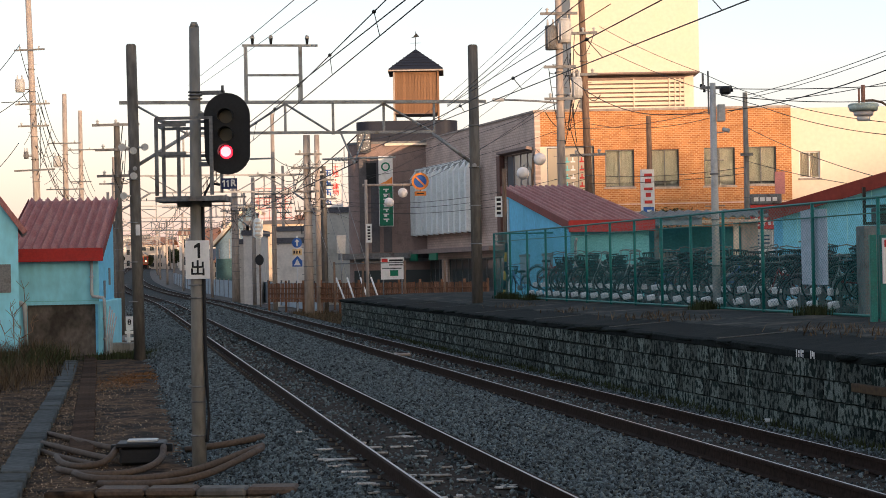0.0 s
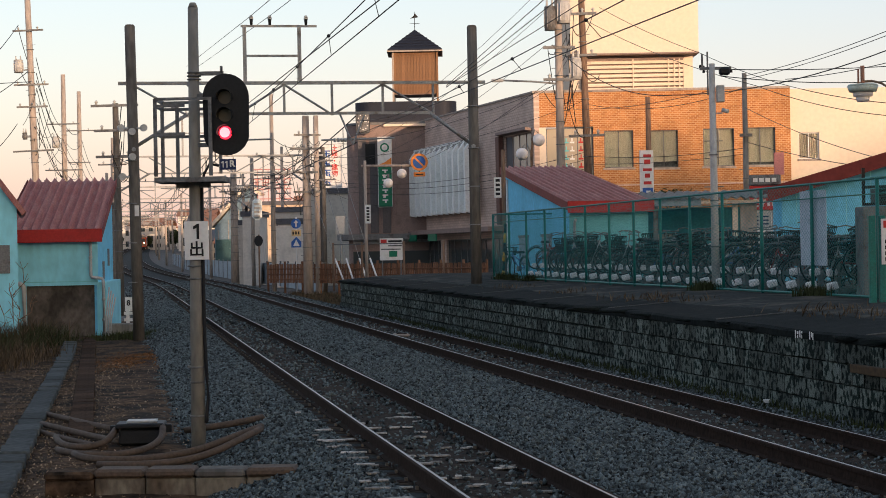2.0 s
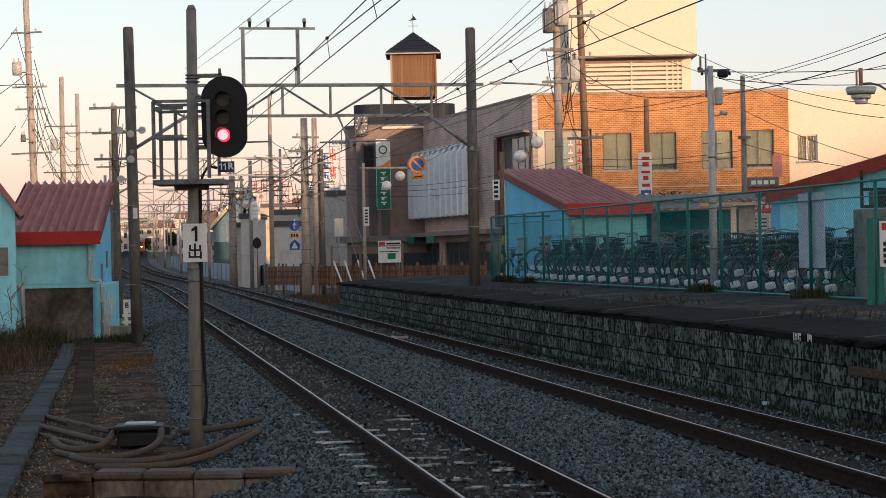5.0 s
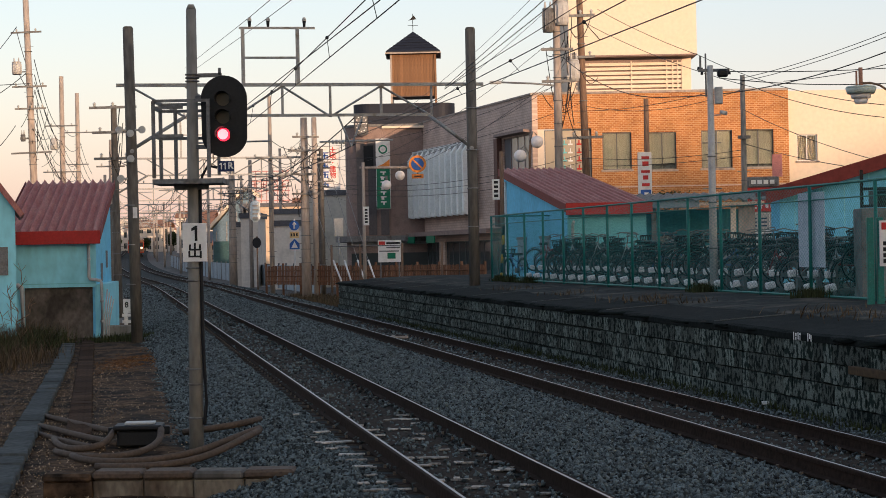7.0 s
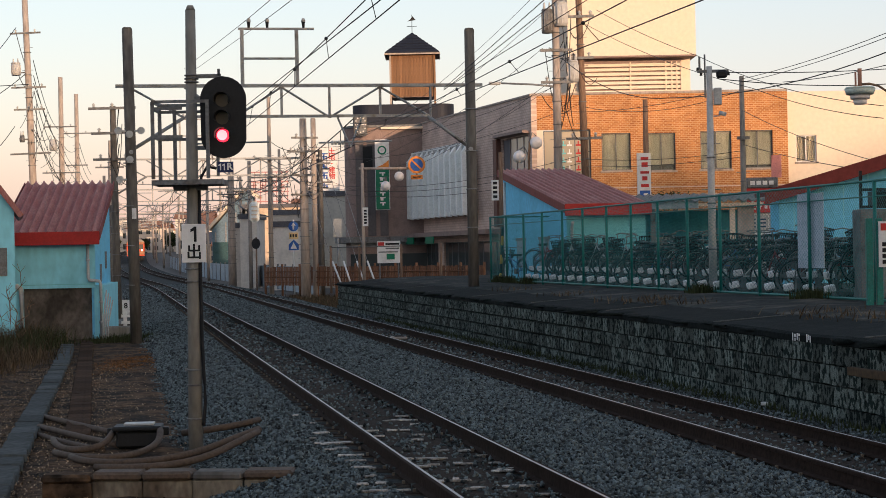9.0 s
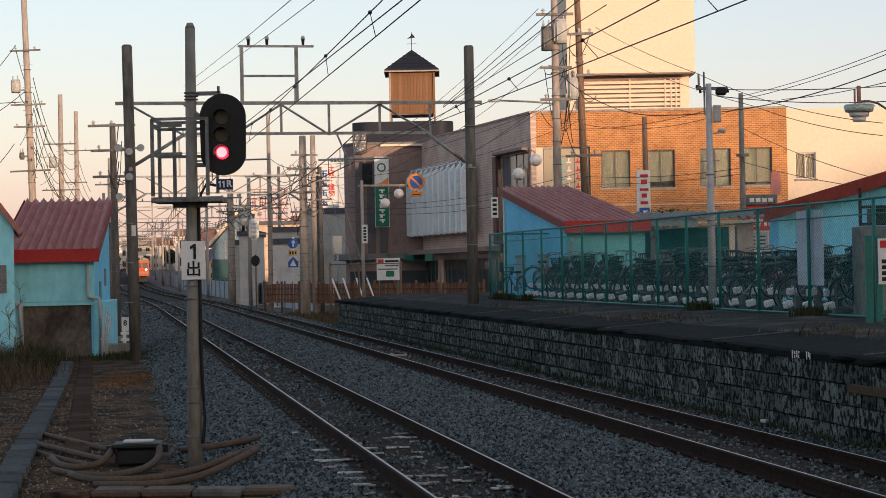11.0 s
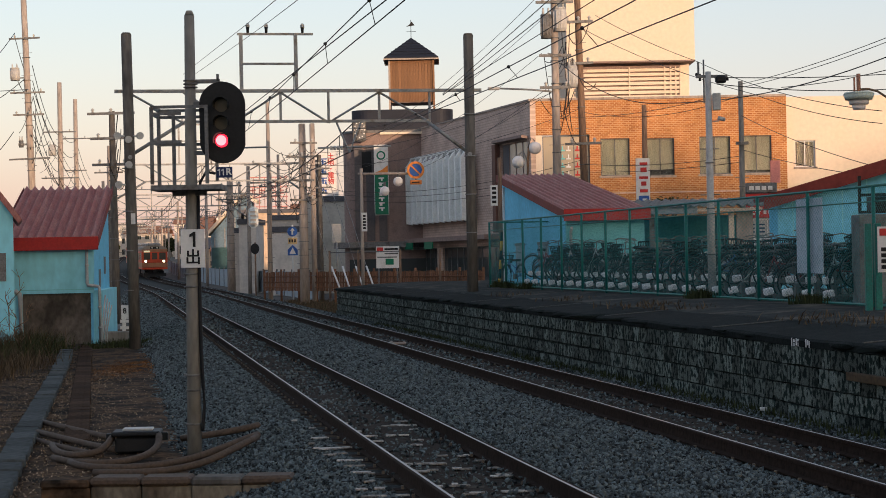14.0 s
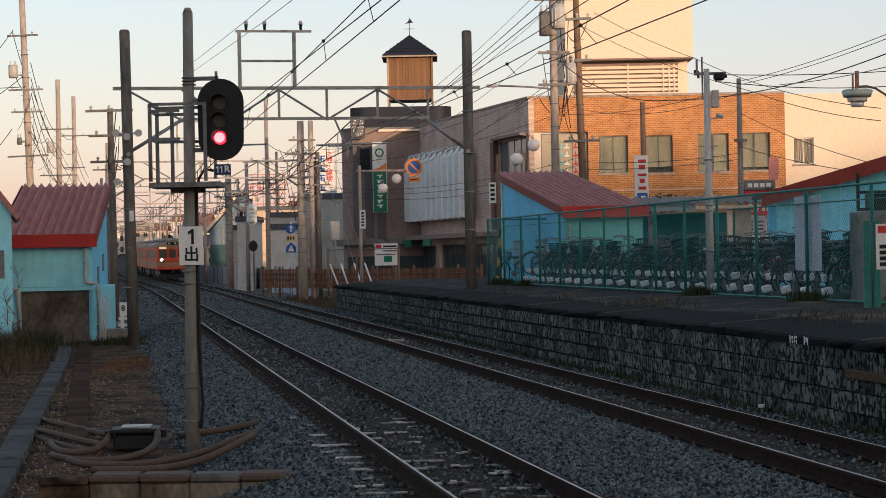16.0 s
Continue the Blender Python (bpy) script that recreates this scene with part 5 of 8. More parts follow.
FENCE_TURN = math.degrees(math.atan2(-(F1 - F0).x, (F1 - F0).y))


def mesh_fence():
    th = empty("mesh_fence", Matrix(), "tall green painted chain-link fence along the platform", "fence")
    length = (F1 - F0).length
    posts = [0.02, 0.115, 0.20, 0.275, 0.345, 0.415, 0.485, 0.555, 0.63, 0.70, 0.775, 0.85, 0.925, 1.0]
    for s in posts:
        bm = bmesh.new()
        p = along_fence(s)
        rod(bm, p + Vector((0, 0, -0.1)), p + Vector((0, 0, 1.98)), 0.032, seg=8)
        part("post", bm, M_GREEN, th)
    for z in (1.97, 1.72, 0.06):
        bm = bmesh.new()
        rod(bm, along_fence(0, 0, z), along_fence(1, 0, z), 0.024 if z != 1.72 else 0.012, seg=6)
        part("rail", bm, M_GREEN, th)
    # return panel at the far end
    e = along_fence(1.0)
    e2 = along_fence(1.0, 3.0)
    for z in (1.97, 0.06):
        bm = bmesh.new()
        rod(bm, e + Vector((0, 0, z)), e2 + Vector((0, 0, z)), 0.024, seg=6)
        part("rail", bm, M_GREEN, th)
    # chain-link: two families of slanted wires, too fine to count
    verts, faces = [], []
    def ribbon(a, b, r):
        k = len(verts)
        side = Vector((0, 0, r))
        off = Vector((F1.y - F0.y, F0.x - F1.x, 0)).normalized() * r
        verts.extend([a + off, a - off * 0.5 + side, a - off * 0.5 - side, b + off, b - off * 0.5 + side, b - off * 0.5 - side])
        for i in range(3):
            j = (i + 1) % 3
            faces.append((k + i, k + j, k + 3 + j, k + 3 + i))
    step = 0.075
    h = 1.9
    n = int(length / step)
    for i in range(-int(h / step), n):
        for sgn in (0, 1):
            s0, s1 = i * step, i * step + h
            z0, z1 = (0.06, 0.06 + h) if sgn == 0 else (0.06 + h, 0.06)
            if s0 < 0:
                z0 += (z1 - z0) * (-s0) / h
                s0 = 0
            if s1 > length:
                z1 -= (z1 - z0) * (s1 - length) / (s1 - s0)
                s1 = length
            if s1 - s0 > 0.03:
                ribbon(along_fence(s0 / length, 0, z0), along_fence(s1 / length, 0, z1), 0.0018)
    for i in range(-int(h / step), int(3.0 / step)):
        for sgn in (0, 1):
            s0, s1 = max(i * step, 0), min(i * step + h, 3.0)
            za, zb = (s0 - i * step), (s1 - i * step)
            z0, z1 = (0.06 + za, 0.06 + zb) if sgn == 0 else (0.06 + h - za, 0.06 + h - zb)
            if s1 - s0 > 0.03:
                ribbon(along_fence(1.0, s0, z0), along_fence(1.0, s1, z1), 0.0018)
    me = bpy.data.meshes.new("chain_link")
    me.from_pydata([tuple(v) for v in verts], [], faces)
    me.materials.append(M_MESH)
    ob = new("chain_link", me)
    ob.parent = th
    tagged(ob, "fine green chain-link wires", kind="stuff")
    # grey backing sheet fixed behind one bay
    bm = bmesh.new()
    a, b = along_fence(0.098, 0.06), along_fence(0.139, 0.06)
    slab(bm, [a + Vector((0, 0, 0.55)), b + Vector((0, 0, 0.55)), b + Vector((0, 0, 1.86)), a + Vector((0, 0, 1.86))], 0.012)
    bmesh.ops.recalc_face_normals(bm, faces=bm.faces)
    tagged(part("windbreak_sheet", bm, material("pale_plastic_sheet", (0.5, 0.56, 0.62), 0.6, vary=0.1, scale=2)), "grey plastic sheet fixed behind the fence", "sheet")


def wheel(parent, x, r=0.33):
    bm = bmesh.new()
    hoop(bm, (x, 0, r), r - 0.01, 0.0145)
    ty = part("wheel", bm, M_RUBBER, parent, "black tyre")
    bm = bmesh.new()
    hoop(bm, (x, 0, r), r - 0.03, 0.011, 22, 4)
    for k in range(12):
        a0 = 2 * math.pi * k / 12
        rod(bm, (x, 0, r), (x + (r - 0.03) * math.cos(a0), 0, r + (r - 0.03) * math.sin(a0)), 0.0028, seg=3, caps=False)
    part("rim", bm, M_STEELD, ty, "spoked rim")
    bm = bmesh.new()
    arc = [math.pi * k / 12 for k in range(2, 12)]
    rows = [[bm.verts.new((x + rr * math.cos(a), yy, r + rr * math.sin(a))) for rr, yy in ((0.352, -0.03), (0.365, 0.0), (0.352, 0.03), (0.346, 0.0))] for a in arc]
    for a, b in zip(rows[:-1], rows[1:]):
        for j in range(4):
            bm.faces.new((a[j], b[j], b[(j + 1) % 4], a[(j + 1) % 4]))
    part("mudguard", bm, M_RUBBER, ty)


def bicycle(m, frame_mat, basket=True, label=""):
    """A city bicycle; local x forwards, wheels on z 0."""
    th = empty("bicycle", m, label, "bicycle", "parked bicycles")
    wheel(th, 0.0)
    wheel(th, 1.08)
    bm = bmesh.new()
    tube(bm, [(0, 0, 0.33), (0.42, 0, 0.3), (0.78, 0, 0.55), (0.9, 0, 0.8)], 0.018)
    tube(bm, [(0.42, 0, 0.3), (0.33, 0, 0.72)], 0.017)
    tube(bm, [(0, 0, 0.33), (0.35, 0, 0.62)], 0.012)
    tube(bm, [(0.35, 0, 0.55), (0.85, 0, 0.7)], 0.016)
    tube(bm, [(0.88, 0, 0.84), (0.97, 0, 0.6), (1.08, 0, 0.33)], 0.015)
    part("frame", bm, frame_mat, th)
    bm = bmesh.new()
    tube(bm, [(0.88, 0, 0.82), (0.86, 0, 1.0)], 0.014)
    tube(bm, [(0.62, -0.27, 1.02), (0.78, -0.24, 1.05), (0.88, -0.1, 1.02), (0.88, 0.1, 1.02), (0.78, 0.24, 1.05), (0.62, 0.27, 1.02)], 0.013)
    part("handlebar", bm, M_STEELD, th, "curved steel handlebar")
    bm = bmesh.new()
    vs = box(bm, 0.18, -0.1, 0.76, 0.44, 0.1, 0.83, bevel=0.025)
    rod(bm, (0.33, 0, 0.7), (0.32, 0, 0.77), 0.014, seg=6)
    part("saddle", bm, M_BLACK, th, "black saddle")
    bm = bmesh.new()
    tube(bm, [(0.0, 0.05, 0.34), (-0.05, 0.06, 0.7), (0.3, 0.06, 0.72)], 0.007, 5)
    tube(bm, [(0.0, -0.05, 0.34), (-0.05, -0.06, 0.7), (0.3, -0.06, 0.72)], 0.007, 5)
    for k in range(4):
        rod(bm, (-0.03 + 0.1 * k, -0.07, 0.71), (-0.03 + 0.1 * k, 0.07, 0.71), 0.006, seg=4)
    part("carrier", bm, M_STEELD, th)
    if basket:
        bm = bmesh.new()
        b0, b1 = (0.98, 0.13), (0.95, 0.18)
        for z, xl, hw in ((0.72, 0.98, 0.13), (0.82, 0.97, 0.155), (0.95, 0.95, 0.18)):
            xr = xl + 0.2 + (z - 0.72) * 0.35
            c = [(xl, -hw, z), (xr, -hw, z), (xr, hw, z), (xl, hw, z)]
            for i in range(4):
                rod(bm, c[i], c[(i + 1) % 4], 0.014, seg=4)
        for i in range(7):
            t = i / 6
            for s in (-1, 1):
                rod(bm, (0.98 + 0.2 * t, s * 0.13, 0.72), (0.95 + 0.28 * t, s * 0.18, 0.95), 0.008, seg=3)
            rod(bm, (1.18, -0.13 + 0.26 * t, 0.72), (1.23, -0.18 + 0.36 * t, 0.95), 0.008, seg=3)
        slab(bm, [(0.98, -0.13, 0.715), (1.18, -0.13, 0.715), (1.18, 0.13, 0.715), (0.98, 0.13, 0.715)], 0.006)
        part("basket", bm, M_BLACK, th, "dark wire basket")
    bm = bmesh.new()
    rod(bm, (0.42, -0.06, 0.3), (0.42, 0.06, 0.3), 0.08, seg=12)
    box(bm, 0.4, 0.06, 0.14, 0.44, 0.18, 0.17)
    box(bm, 0.4, -0.18, 0.43, 0.44, -0.06, 0.46)
    part("crank", bm, M_STEELD, th)
    return th


def bike_rack_and_bikes():
    rng = random.Random(21)
    # rack: pairs of white-capped wheel troughs, high and low by turns
    rack = empty("rack_trough", along_matrix(0.28, 0.5), "white-capped steel wheel trough of a bicycle rack", "bicycle rack", "rack troughs")
    bm = bmesh.new()
    box(bm, -0.1, -0.075, 0.0, 0.07, 0.075, 0.13, pose(0, 0, 0.02, 0, -12, 0), bevel=0.018)
    cap = part("cap", bm, M_CAP, rack, "white end cap")
    cap.matrix_basis = pose(0, 0, 0.1)
    bm = bmesh.new()
    box(bm, 0.071, -0.05, 0.06, 1.3, 0.05, 0.12)
    part("channel", bm, M_STEELD, rack)
    bm = bmesh.new()
    box(bm, 0.2, -0.03, -0.1, 0.26, 0.03, 0.06)
    part("leg", bm, M_STEELD, rack)
    high = empty("rack_trough", along_matrix(0.3, 0.75), "raised white-capped wheel trough of a bicycle rack", "bicycle rack", "rack troughs")
    bm = bmesh.new()
    box(bm, -0.1, -0.075, 0.35, 0.07, 0.075, 0.48, pose(0, 0, 0, 0, -8, 0), bevel=0.018)
    part("cap", bm, M_CAP, high, "white end cap")
    bm = bmesh.new()
    box(bm, 0.071, -0.05, 0.34, 1.3, 0.05, 0.4)
    part("channel", bm, M_STEELD, high)
    bm = bmesh.new()
    box(bm, 0.0, -0.05, -0.05, 0.08, 0.05, 0.318)
    part("leg", bm, M_STEELD, high)
    n = 24
    lo, hi = 0.12, 0.93
    for k in range(1, n):
        s = lo + (hi - lo) * k / n
        copy_thing(rack, along_matrix(s, 0.45))
        copy_thing(high, along_matrix(s + 0.016, 0.75))
    rack.matrix_basis = along_matrix(lo, 0.45)
    high.matrix_basis = along_matrix(lo + 0.022, 0.75)
    paints = [material("bicycle_silver", (0.34, 0.345, 0.35), 0.35, 0.3, vary=0.08), material("bicycle_black", (0.02, 0.02, 0.022), 0.4), material("bicycle_red", (0.2, 0.02, 0.02), 0.4),
              material("bicycle_blue", (0.06, 0.13, 0.3), 0.4), material("bicycle_white", (0.5, 0.5, 0.48), 0.4)]
    words = ["silver", "black", "dark red", "blue", "white"]
    first = [bicycle(Matrix(), p, i != 2, f"{w} city bicycle parked in the rack behind the fence") for i, (p, w) in enumerate(zip(paints, words))]
    used = [False] * 5
    for k in range(54):
        s = 0.10 + 0.82 * k / 54 + rng.uniform(-0.006, 0.006)
        i = rng.choice((0, 0, 1, 1, 1, 2, 1, 3, 1, 4))
        lift = rng.uniform(0.2, 0.3) if k % 2 else 0.02
        m = along_matrix(s, 0.62 + rng.uniform(0, 0.35), lift) @ pose(0, 0, 0, rng.uniform(-9, 9), rng.uniform(-4, 2), rng.uniform(-30, 30))
        if rng.random() < 0.35:
            m = m @ Matrix.Translation((1.1, 0, 0)) @ pose(0, 0, 0, 0, 0, 180)
        if used[i]:
            copy_thing(first[i], m)
        else:
            first[i].matrix_basis = m
            used[i] = True
    for k, (s, back, rz) in enumerate(((0.10, 0.9, 80), (0.96, 0.7, 100), (0.075, 1.6, 20), (0.3, 3.0, 5), (0.36, 3.1, -8), (0.42, 3.0, 6), (0.5, 3.1, 0), (0.56, 3.2, 5), (0.16, 2.6, 4), (0.2, 2.7, -5), (0.25, 2.6, 9))):
        copy_thing(first[(k * 2 + 1) % 5], along_matrix(s, back) @ pose(0, 0, 0, 0, 0, rz))


def along_matrix(s, back=0.0, z=0.0):
    """Pose on the platform behind the fence: local x points away from the fence, local y along it."""
    p = along_fence(s, back, z)
    return Matrix.Translation(p) @ pose(0, 0, 0, 0, 0, FENCE_TURN)


# ---- poles and wires ----
def utility_pole(x, y, z0, top, r, mat, label, arms=(), lean=0.0, straps=4, category="utility pole", drum=None):
    th = empty("utility_pole", pose(x, y, z0, 0, lean, 0), label, category, "utility poles")
    h = top - z0
    bm = bmesh.new()
    rod(bm, (0, 0, -0.3), (0, 0, h), r * 1.1, r * 0.75, 12)
    p = part("pole", bm, mat, th)
    for k in range(straps):
        z = h * (0.2 + 0.6 * k / max(straps, 1))
        bm = bmesh.new()
        rod(bm, (0, 0, z), (0, 0, z + 0.03), r * 1.12, seg=10)
        part("band", bm, M_STEELD, p)
        bm = bmesh.new()
        rod(bm, (-r - 0.12, 0, z + 0.3), (r + 0.12, 0, z + 0.3), 0.012, seg=5)
        part("step_bolt", bm, M_STEELD, p)
    for z, half, turn, pins in arms:
        m = pose(0, 0, z - z0, 0, 0, turn)
        bm = bmesh.new()
        box(bm, -half, -r - 0.08, -0.05, half, -r, 0.05, m)
        arm = part("crossarm", bm, M_STEELD, th)
        for k in range(pins):
            xx = -half + 2 * half * (k + 0.3) / max(pins - 0.4, 0.6)
            bm = bmesh.new()
            rod(bm, m @ Vector((xx, -r - 0.04, 0.05)), m @ Vector((xx, -r - 0.04, 0.22)), 0.05, 0.03, 8)
            rod(bm, m @ Vector((xx, -r - 0.04, 0.14)), m @ Vector((xx, -r - 0.04, 0.18)), 0.075, 0.06, 8)
            part("insulator", bm, M_PVC, arm)
    for d in drum or ():
        dx, dz, rr, hh, mt = d
        bm = bmesh.new()
        rod(bm, (dx, -0.1, dz - z0), (dx, -0.1, dz - z0 + hh), rr, rr, 16)
        tr = part("transformer", bm, mt, th, "grey pole transformer")
        for k in range(9):
            a = 2 * math.pi * k / 9
            bm = bmesh.new()
            box(bm, dx + rr * math.cos(a) - 0.02, -0.1 + rr * math.sin(a) - 0.02, dz - z0 + 0.1, dx + rr * math.cos(a) + 0.02, -0.1 + rr * math.sin(a) + 0.02, dz - z0 + hh - 0.1)
            part("fin", bm, mt, tr)
        bm = bmesh.new()
        rod(bm, (0, 0, dz - z0 + 0.15), (dx, -0.1, dz - z0 + 0.15), 0.04, seg=6)
        part("hanger", bm, M_STEELD, tr)
        bm = bmesh.new()
        rod(bm, (dx, -0.1, dz - z0 + hh), (dx, -0.1, dz - z0 + hh + 0.06), rr * 1.06, rr * 0.9, 16)
        part("lid", bm, mt, tr)
        for s in (-0.5, 0.5):
            bm = bmesh.new()
            rod(bm, (dx + rr * s, -0.1, dz - z0 + hh + 0.05), (dx + rr * s, -0.1, dz - z0 + hh + 0.3), 0.05, 0.03, 8)
            part("bushing", bm, M_PVC, tr)
    return th


def cable(pts_list, r, label="dark overhead cable between poles", mat=None, name="overhead_cable"):
    for pts in pts_list:
        bm = bmesh.new()
        tube(bm, pts, r, 5)
        tagged(part(name, bm, mat or M_WIRE), label, "cable", "overhead cables")


def catenary():
    """Messenger and contact wire over each track, with droppers, and the feeders and a stay wire."""
    spans = [(-12.0, 53.0), (53.0, 96.0), (96.0, 138.0), (138.0, 180.0), (180.0, 225.0), (225.0, 270.0), (270.0, 320.0)]
    for o, tag in ((NEAR, "near"), (0.0, "far")):
        for ya, yb in spans:
            n = 14
            con = [on_line(ya + (yb - ya) * k / n, o + 0.1, 5.0) for k in range(n + 1)]
            mes = [on_line(ya + (yb - ya) * k / n, o + 0.1, 5.0 + 0.26 + 0.5 * (2 * k / n - 1) ** 2) for k in range(n + 1)]
            if ya < 50:
                n = 26
                ys = [ya + (yb - ya) * k / n for k in range(n + 1)]
                us = [(53.0 - y) / 40 for y in ys]
                up = [max(0.0, (y - 37) / 16) ** 2 for y in ys]
                if tag == "near":
                    con = [on_line(y, o + 0.007 + 0.505 * u, 5.113 - 0.103 * u) for y, u in zip(ys, us)]
                    mes = [on_line(y, o + 0.144 + 0.201 * u, 5.414 - 0.069 * u + 0.35 * v) for y, u, v in zip(ys, us, up)]
                else:
                    con = [on_line(y, o - 0.158 + 0.124 * u, 5.12 - 0.532 * u) for y, u in zip(ys, us)]
                    mes = [on_line(y, o + 0.009 - 0.44 * u, 5.0 + 0.62 * v) for y, u, v in zip(ys, us, up)]
            th = empty("contact_line", Matrix(), "contact wire and messenger with droppers over the track", "overhead line", "contact lines")
            big = 0.009 if ya < 50 else 0.018
            bm = bmesh.new()
            tube(bm, con, big, 5)
            part("contact_wire", bm, M_WIRE, th)
            bm = bmesh.new()
            tube(bm, mes, big, 5)
            part("messenger_wire", bm, M_WIRE, th)
            for k in range(1, n, 1 if ya > 50 else 2):
                bm = bmesh.new()
                rod(bm, con[k], mes[k], 0.006 if ya < 50 else 0.012, seg=4)
                if ya < 50:
                    bmesh.ops.create_uvsphere(bm, u_segments=8, v_segments=5, radius=0.03, matrix=Matrix.Translation(mes[k]))
                part("dropper", bm, M_WIRE, th)
    # wire ends set along sight lines from the camera; last row is a stay wire
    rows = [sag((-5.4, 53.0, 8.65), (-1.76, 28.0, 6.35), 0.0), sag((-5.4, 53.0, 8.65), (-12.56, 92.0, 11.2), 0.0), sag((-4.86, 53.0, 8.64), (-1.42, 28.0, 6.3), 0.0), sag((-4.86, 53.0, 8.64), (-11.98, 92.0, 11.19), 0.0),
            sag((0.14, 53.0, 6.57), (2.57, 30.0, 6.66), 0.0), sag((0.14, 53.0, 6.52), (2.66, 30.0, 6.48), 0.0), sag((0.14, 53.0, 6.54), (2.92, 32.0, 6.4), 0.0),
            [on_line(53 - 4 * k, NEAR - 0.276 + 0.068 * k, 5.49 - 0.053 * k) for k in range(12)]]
    cable(rows, 0.009, "thin overhead wire among the feeders and stay at the portals")


def far_portals():
    for y, r in ((96.0, 0.15), (138.0, 0.15), (180.0, 0.15), (225.0, 0.15), (270.0, 0.16), (320.0, 0.17), (375.0, 0.18), (430.0, 0.18)):
        portal(y, M_CONCL, M_STEEL, left_o=-6.6, right_o=3.6, base_r=-0.5, base_l=-0.5, top=9.0, beam=6.9, r=r, frame_on=y in (96.0, 180.0, 270.0),
               label="catenary portal on tan concrete poles down the line")


def poles():
    # left of the line
    utility_pole(-23.85, 110.0, -0.5, 19.5, 0.22, M_CONCL, "tall stepped concrete utility pole with crossarms and transformer", ((15.3, 0.9, 0, 2), (12.1, 1.0, 10, 3), (10.8, 0.9, 10, 3), (8.2, 1.2, 0, 0)), lean=-1.6, straps=9, drum=((-0.68, 12.85, 0.27, 0.7, M_PVC), (-0.5, 8.9, 0.14, 0.35, M_STEELD)))
    utility_pole(-30.45, 150.0, -0.5, 16.6, 0.24, M_CONCL, "sunlit concrete utility pole with a grey transformer", ((12.6, 1.3, 0, 2), (8.9, 1.5, 0, 3), (7.6, 1.3, 0, 3)), straps=7, drum=((-0.65, 10.7, 0.29, 0.85, M_PVC), (0.5, 6.9, 0.25, 0.7, M_PVC)))
    utility_pole(-33.1, 170.0, -0.5, 17.0, 0.24, M_CONCL, "slim sunlit utility pole with small crossarm", ((13.4, 1.4, 0, 2), (10.5, 1.0, 0, 0)), straps=7)
    utility_pole(-34.3, 190.0, -0.5, 10.4, 0.2, M_CONCL, "short sunlit post beyond the sheds", ())
    utility_pole(-13.08, 75.0, -0.5, 8.05, 0.16, M_CONCD, "dark utility pole with insulators behind the shed", ((7.95, 0.95, 0, 3), (6.95, 0.85, 0, 2), (5.9, 0.8, 0, 2)), straps=6, lean=-0.4)
    utility_pole(-14.2, 80.0, -0.5, 4.2, 0.16, M_CONCD, "short dark post behind the shed", ())
    # beyond the crossing
    utility_pole(-7.0, 95.4, -0.4, 8.9, 0.235, M_CONCL, "tan concrete utility pole carrying many cables", ((7.9, 0.7, 20, 2), (7.2, 0.8, 0, 3), (6.0, 0.6, 0, 2), (5.0, 0.7, 10, 2)), straps=8)
    utility_pole(-9.35, 102.0, -0.4, 10.6, 0.13, M_CONCL, "slim tan steel pole beside the fence", ((7.2, 1.3, 0, 2), (6.2, 1.0, 0, 0)), straps=5)
    utility_pole(-15.2, 135.0, -0.4, 8.6, 0.28, M_CONCL, "thick tan concrete pole with steps", ((7.4, 0.9, 0, 2), (6.4, 1.0, 0, 2)), straps=9)
    utility_pole(-8.4, 128.0, -0.4, 8.8, 0.16, M_CONCD, "grey utility pole near the billboard", ((7.8, 0.8, 0, 2), (6.5, 0.7, 0, 2)))
    utility_pole(-20.9, 118.0, -0.4, 9.4, 0.14, M_CONCL, "slim pole beside the line", ((7.7, 0.9, 0, 2),))
    utility_pole(-6.95, 108.0, -0.4, 8.0, 0.14, M_CONCD, "slim dark grey utility pole beside the billboard", ((7.2, 0.6, 0, 2), (6.1, 0.7, 0, 2)))
    # street side
    utility_pole(4.42, 70.0, 0.6, 13.5, 0.16, M_CONCL, "concrete utility pole with two transformers", ((11.4, 0.7, 0, 2), (9.4, 0.6, 0, 0), (8.2, 0.6, 0, 2)), straps=9, drum=((0.2, 10.3, 0.24, 0.85, M_PVC), (-0.32, 10.05, 0.2, 0.85, M_STEELD), (0.62, 8.2, 0.2, 0.75, M_PVC)))
    arm_pole = [o for o in bpy.data.objects if o.name.startswith("utility_pole") and abs(o.location.x - 4.42) < 0.01][0]
    bm = bmesh.new()
    tube(bm, [(0, 0, 7.45), (-0.9, 0, 7.55), (-2.1, 0, 7.62)], 0.035, 8)
    part("lamp_arm", bm, M_STEEL, arm_pole)
    bm = bmesh.new()
    box(bm, -2.55, -0.08, 7.56, -2.1, 0.08, 7.68, bevel=0.03)
    part("lamp_head", bm, M_PVC, arm_pole, "grey street-lamp head")
    utility_pole(5.68, 72.0, 0.6, 13.5, 0.15, M_WOODPOLE, "brown utility pole hung with cables and boxes", ((10.9, 0.55, 0, 3), (9.3, 0.5, 0, 2), (6.2, 0.7, 0, 2)), straps=7, lean=-1.2)
    utility_pole(8.28, 75.0, 0.6, 7.9, 0.13, M_WOODPOLE, "dark slim pole before the tiled building", (), straps=2)
    utility_pole(9.74, 60.0, 0.6, 7.4, 0.1, M_CONC, "grey steel lamp pole with a small bracket", ((5.4, 0.2, 0, 0),), straps=2)
    th = utility_pole(5.6, 38.6, 0.9, 5.65, 0.082, M_PVC, "grey concrete pole carrying a floodlight, camera and box", (), straps=3, category="camera pole")
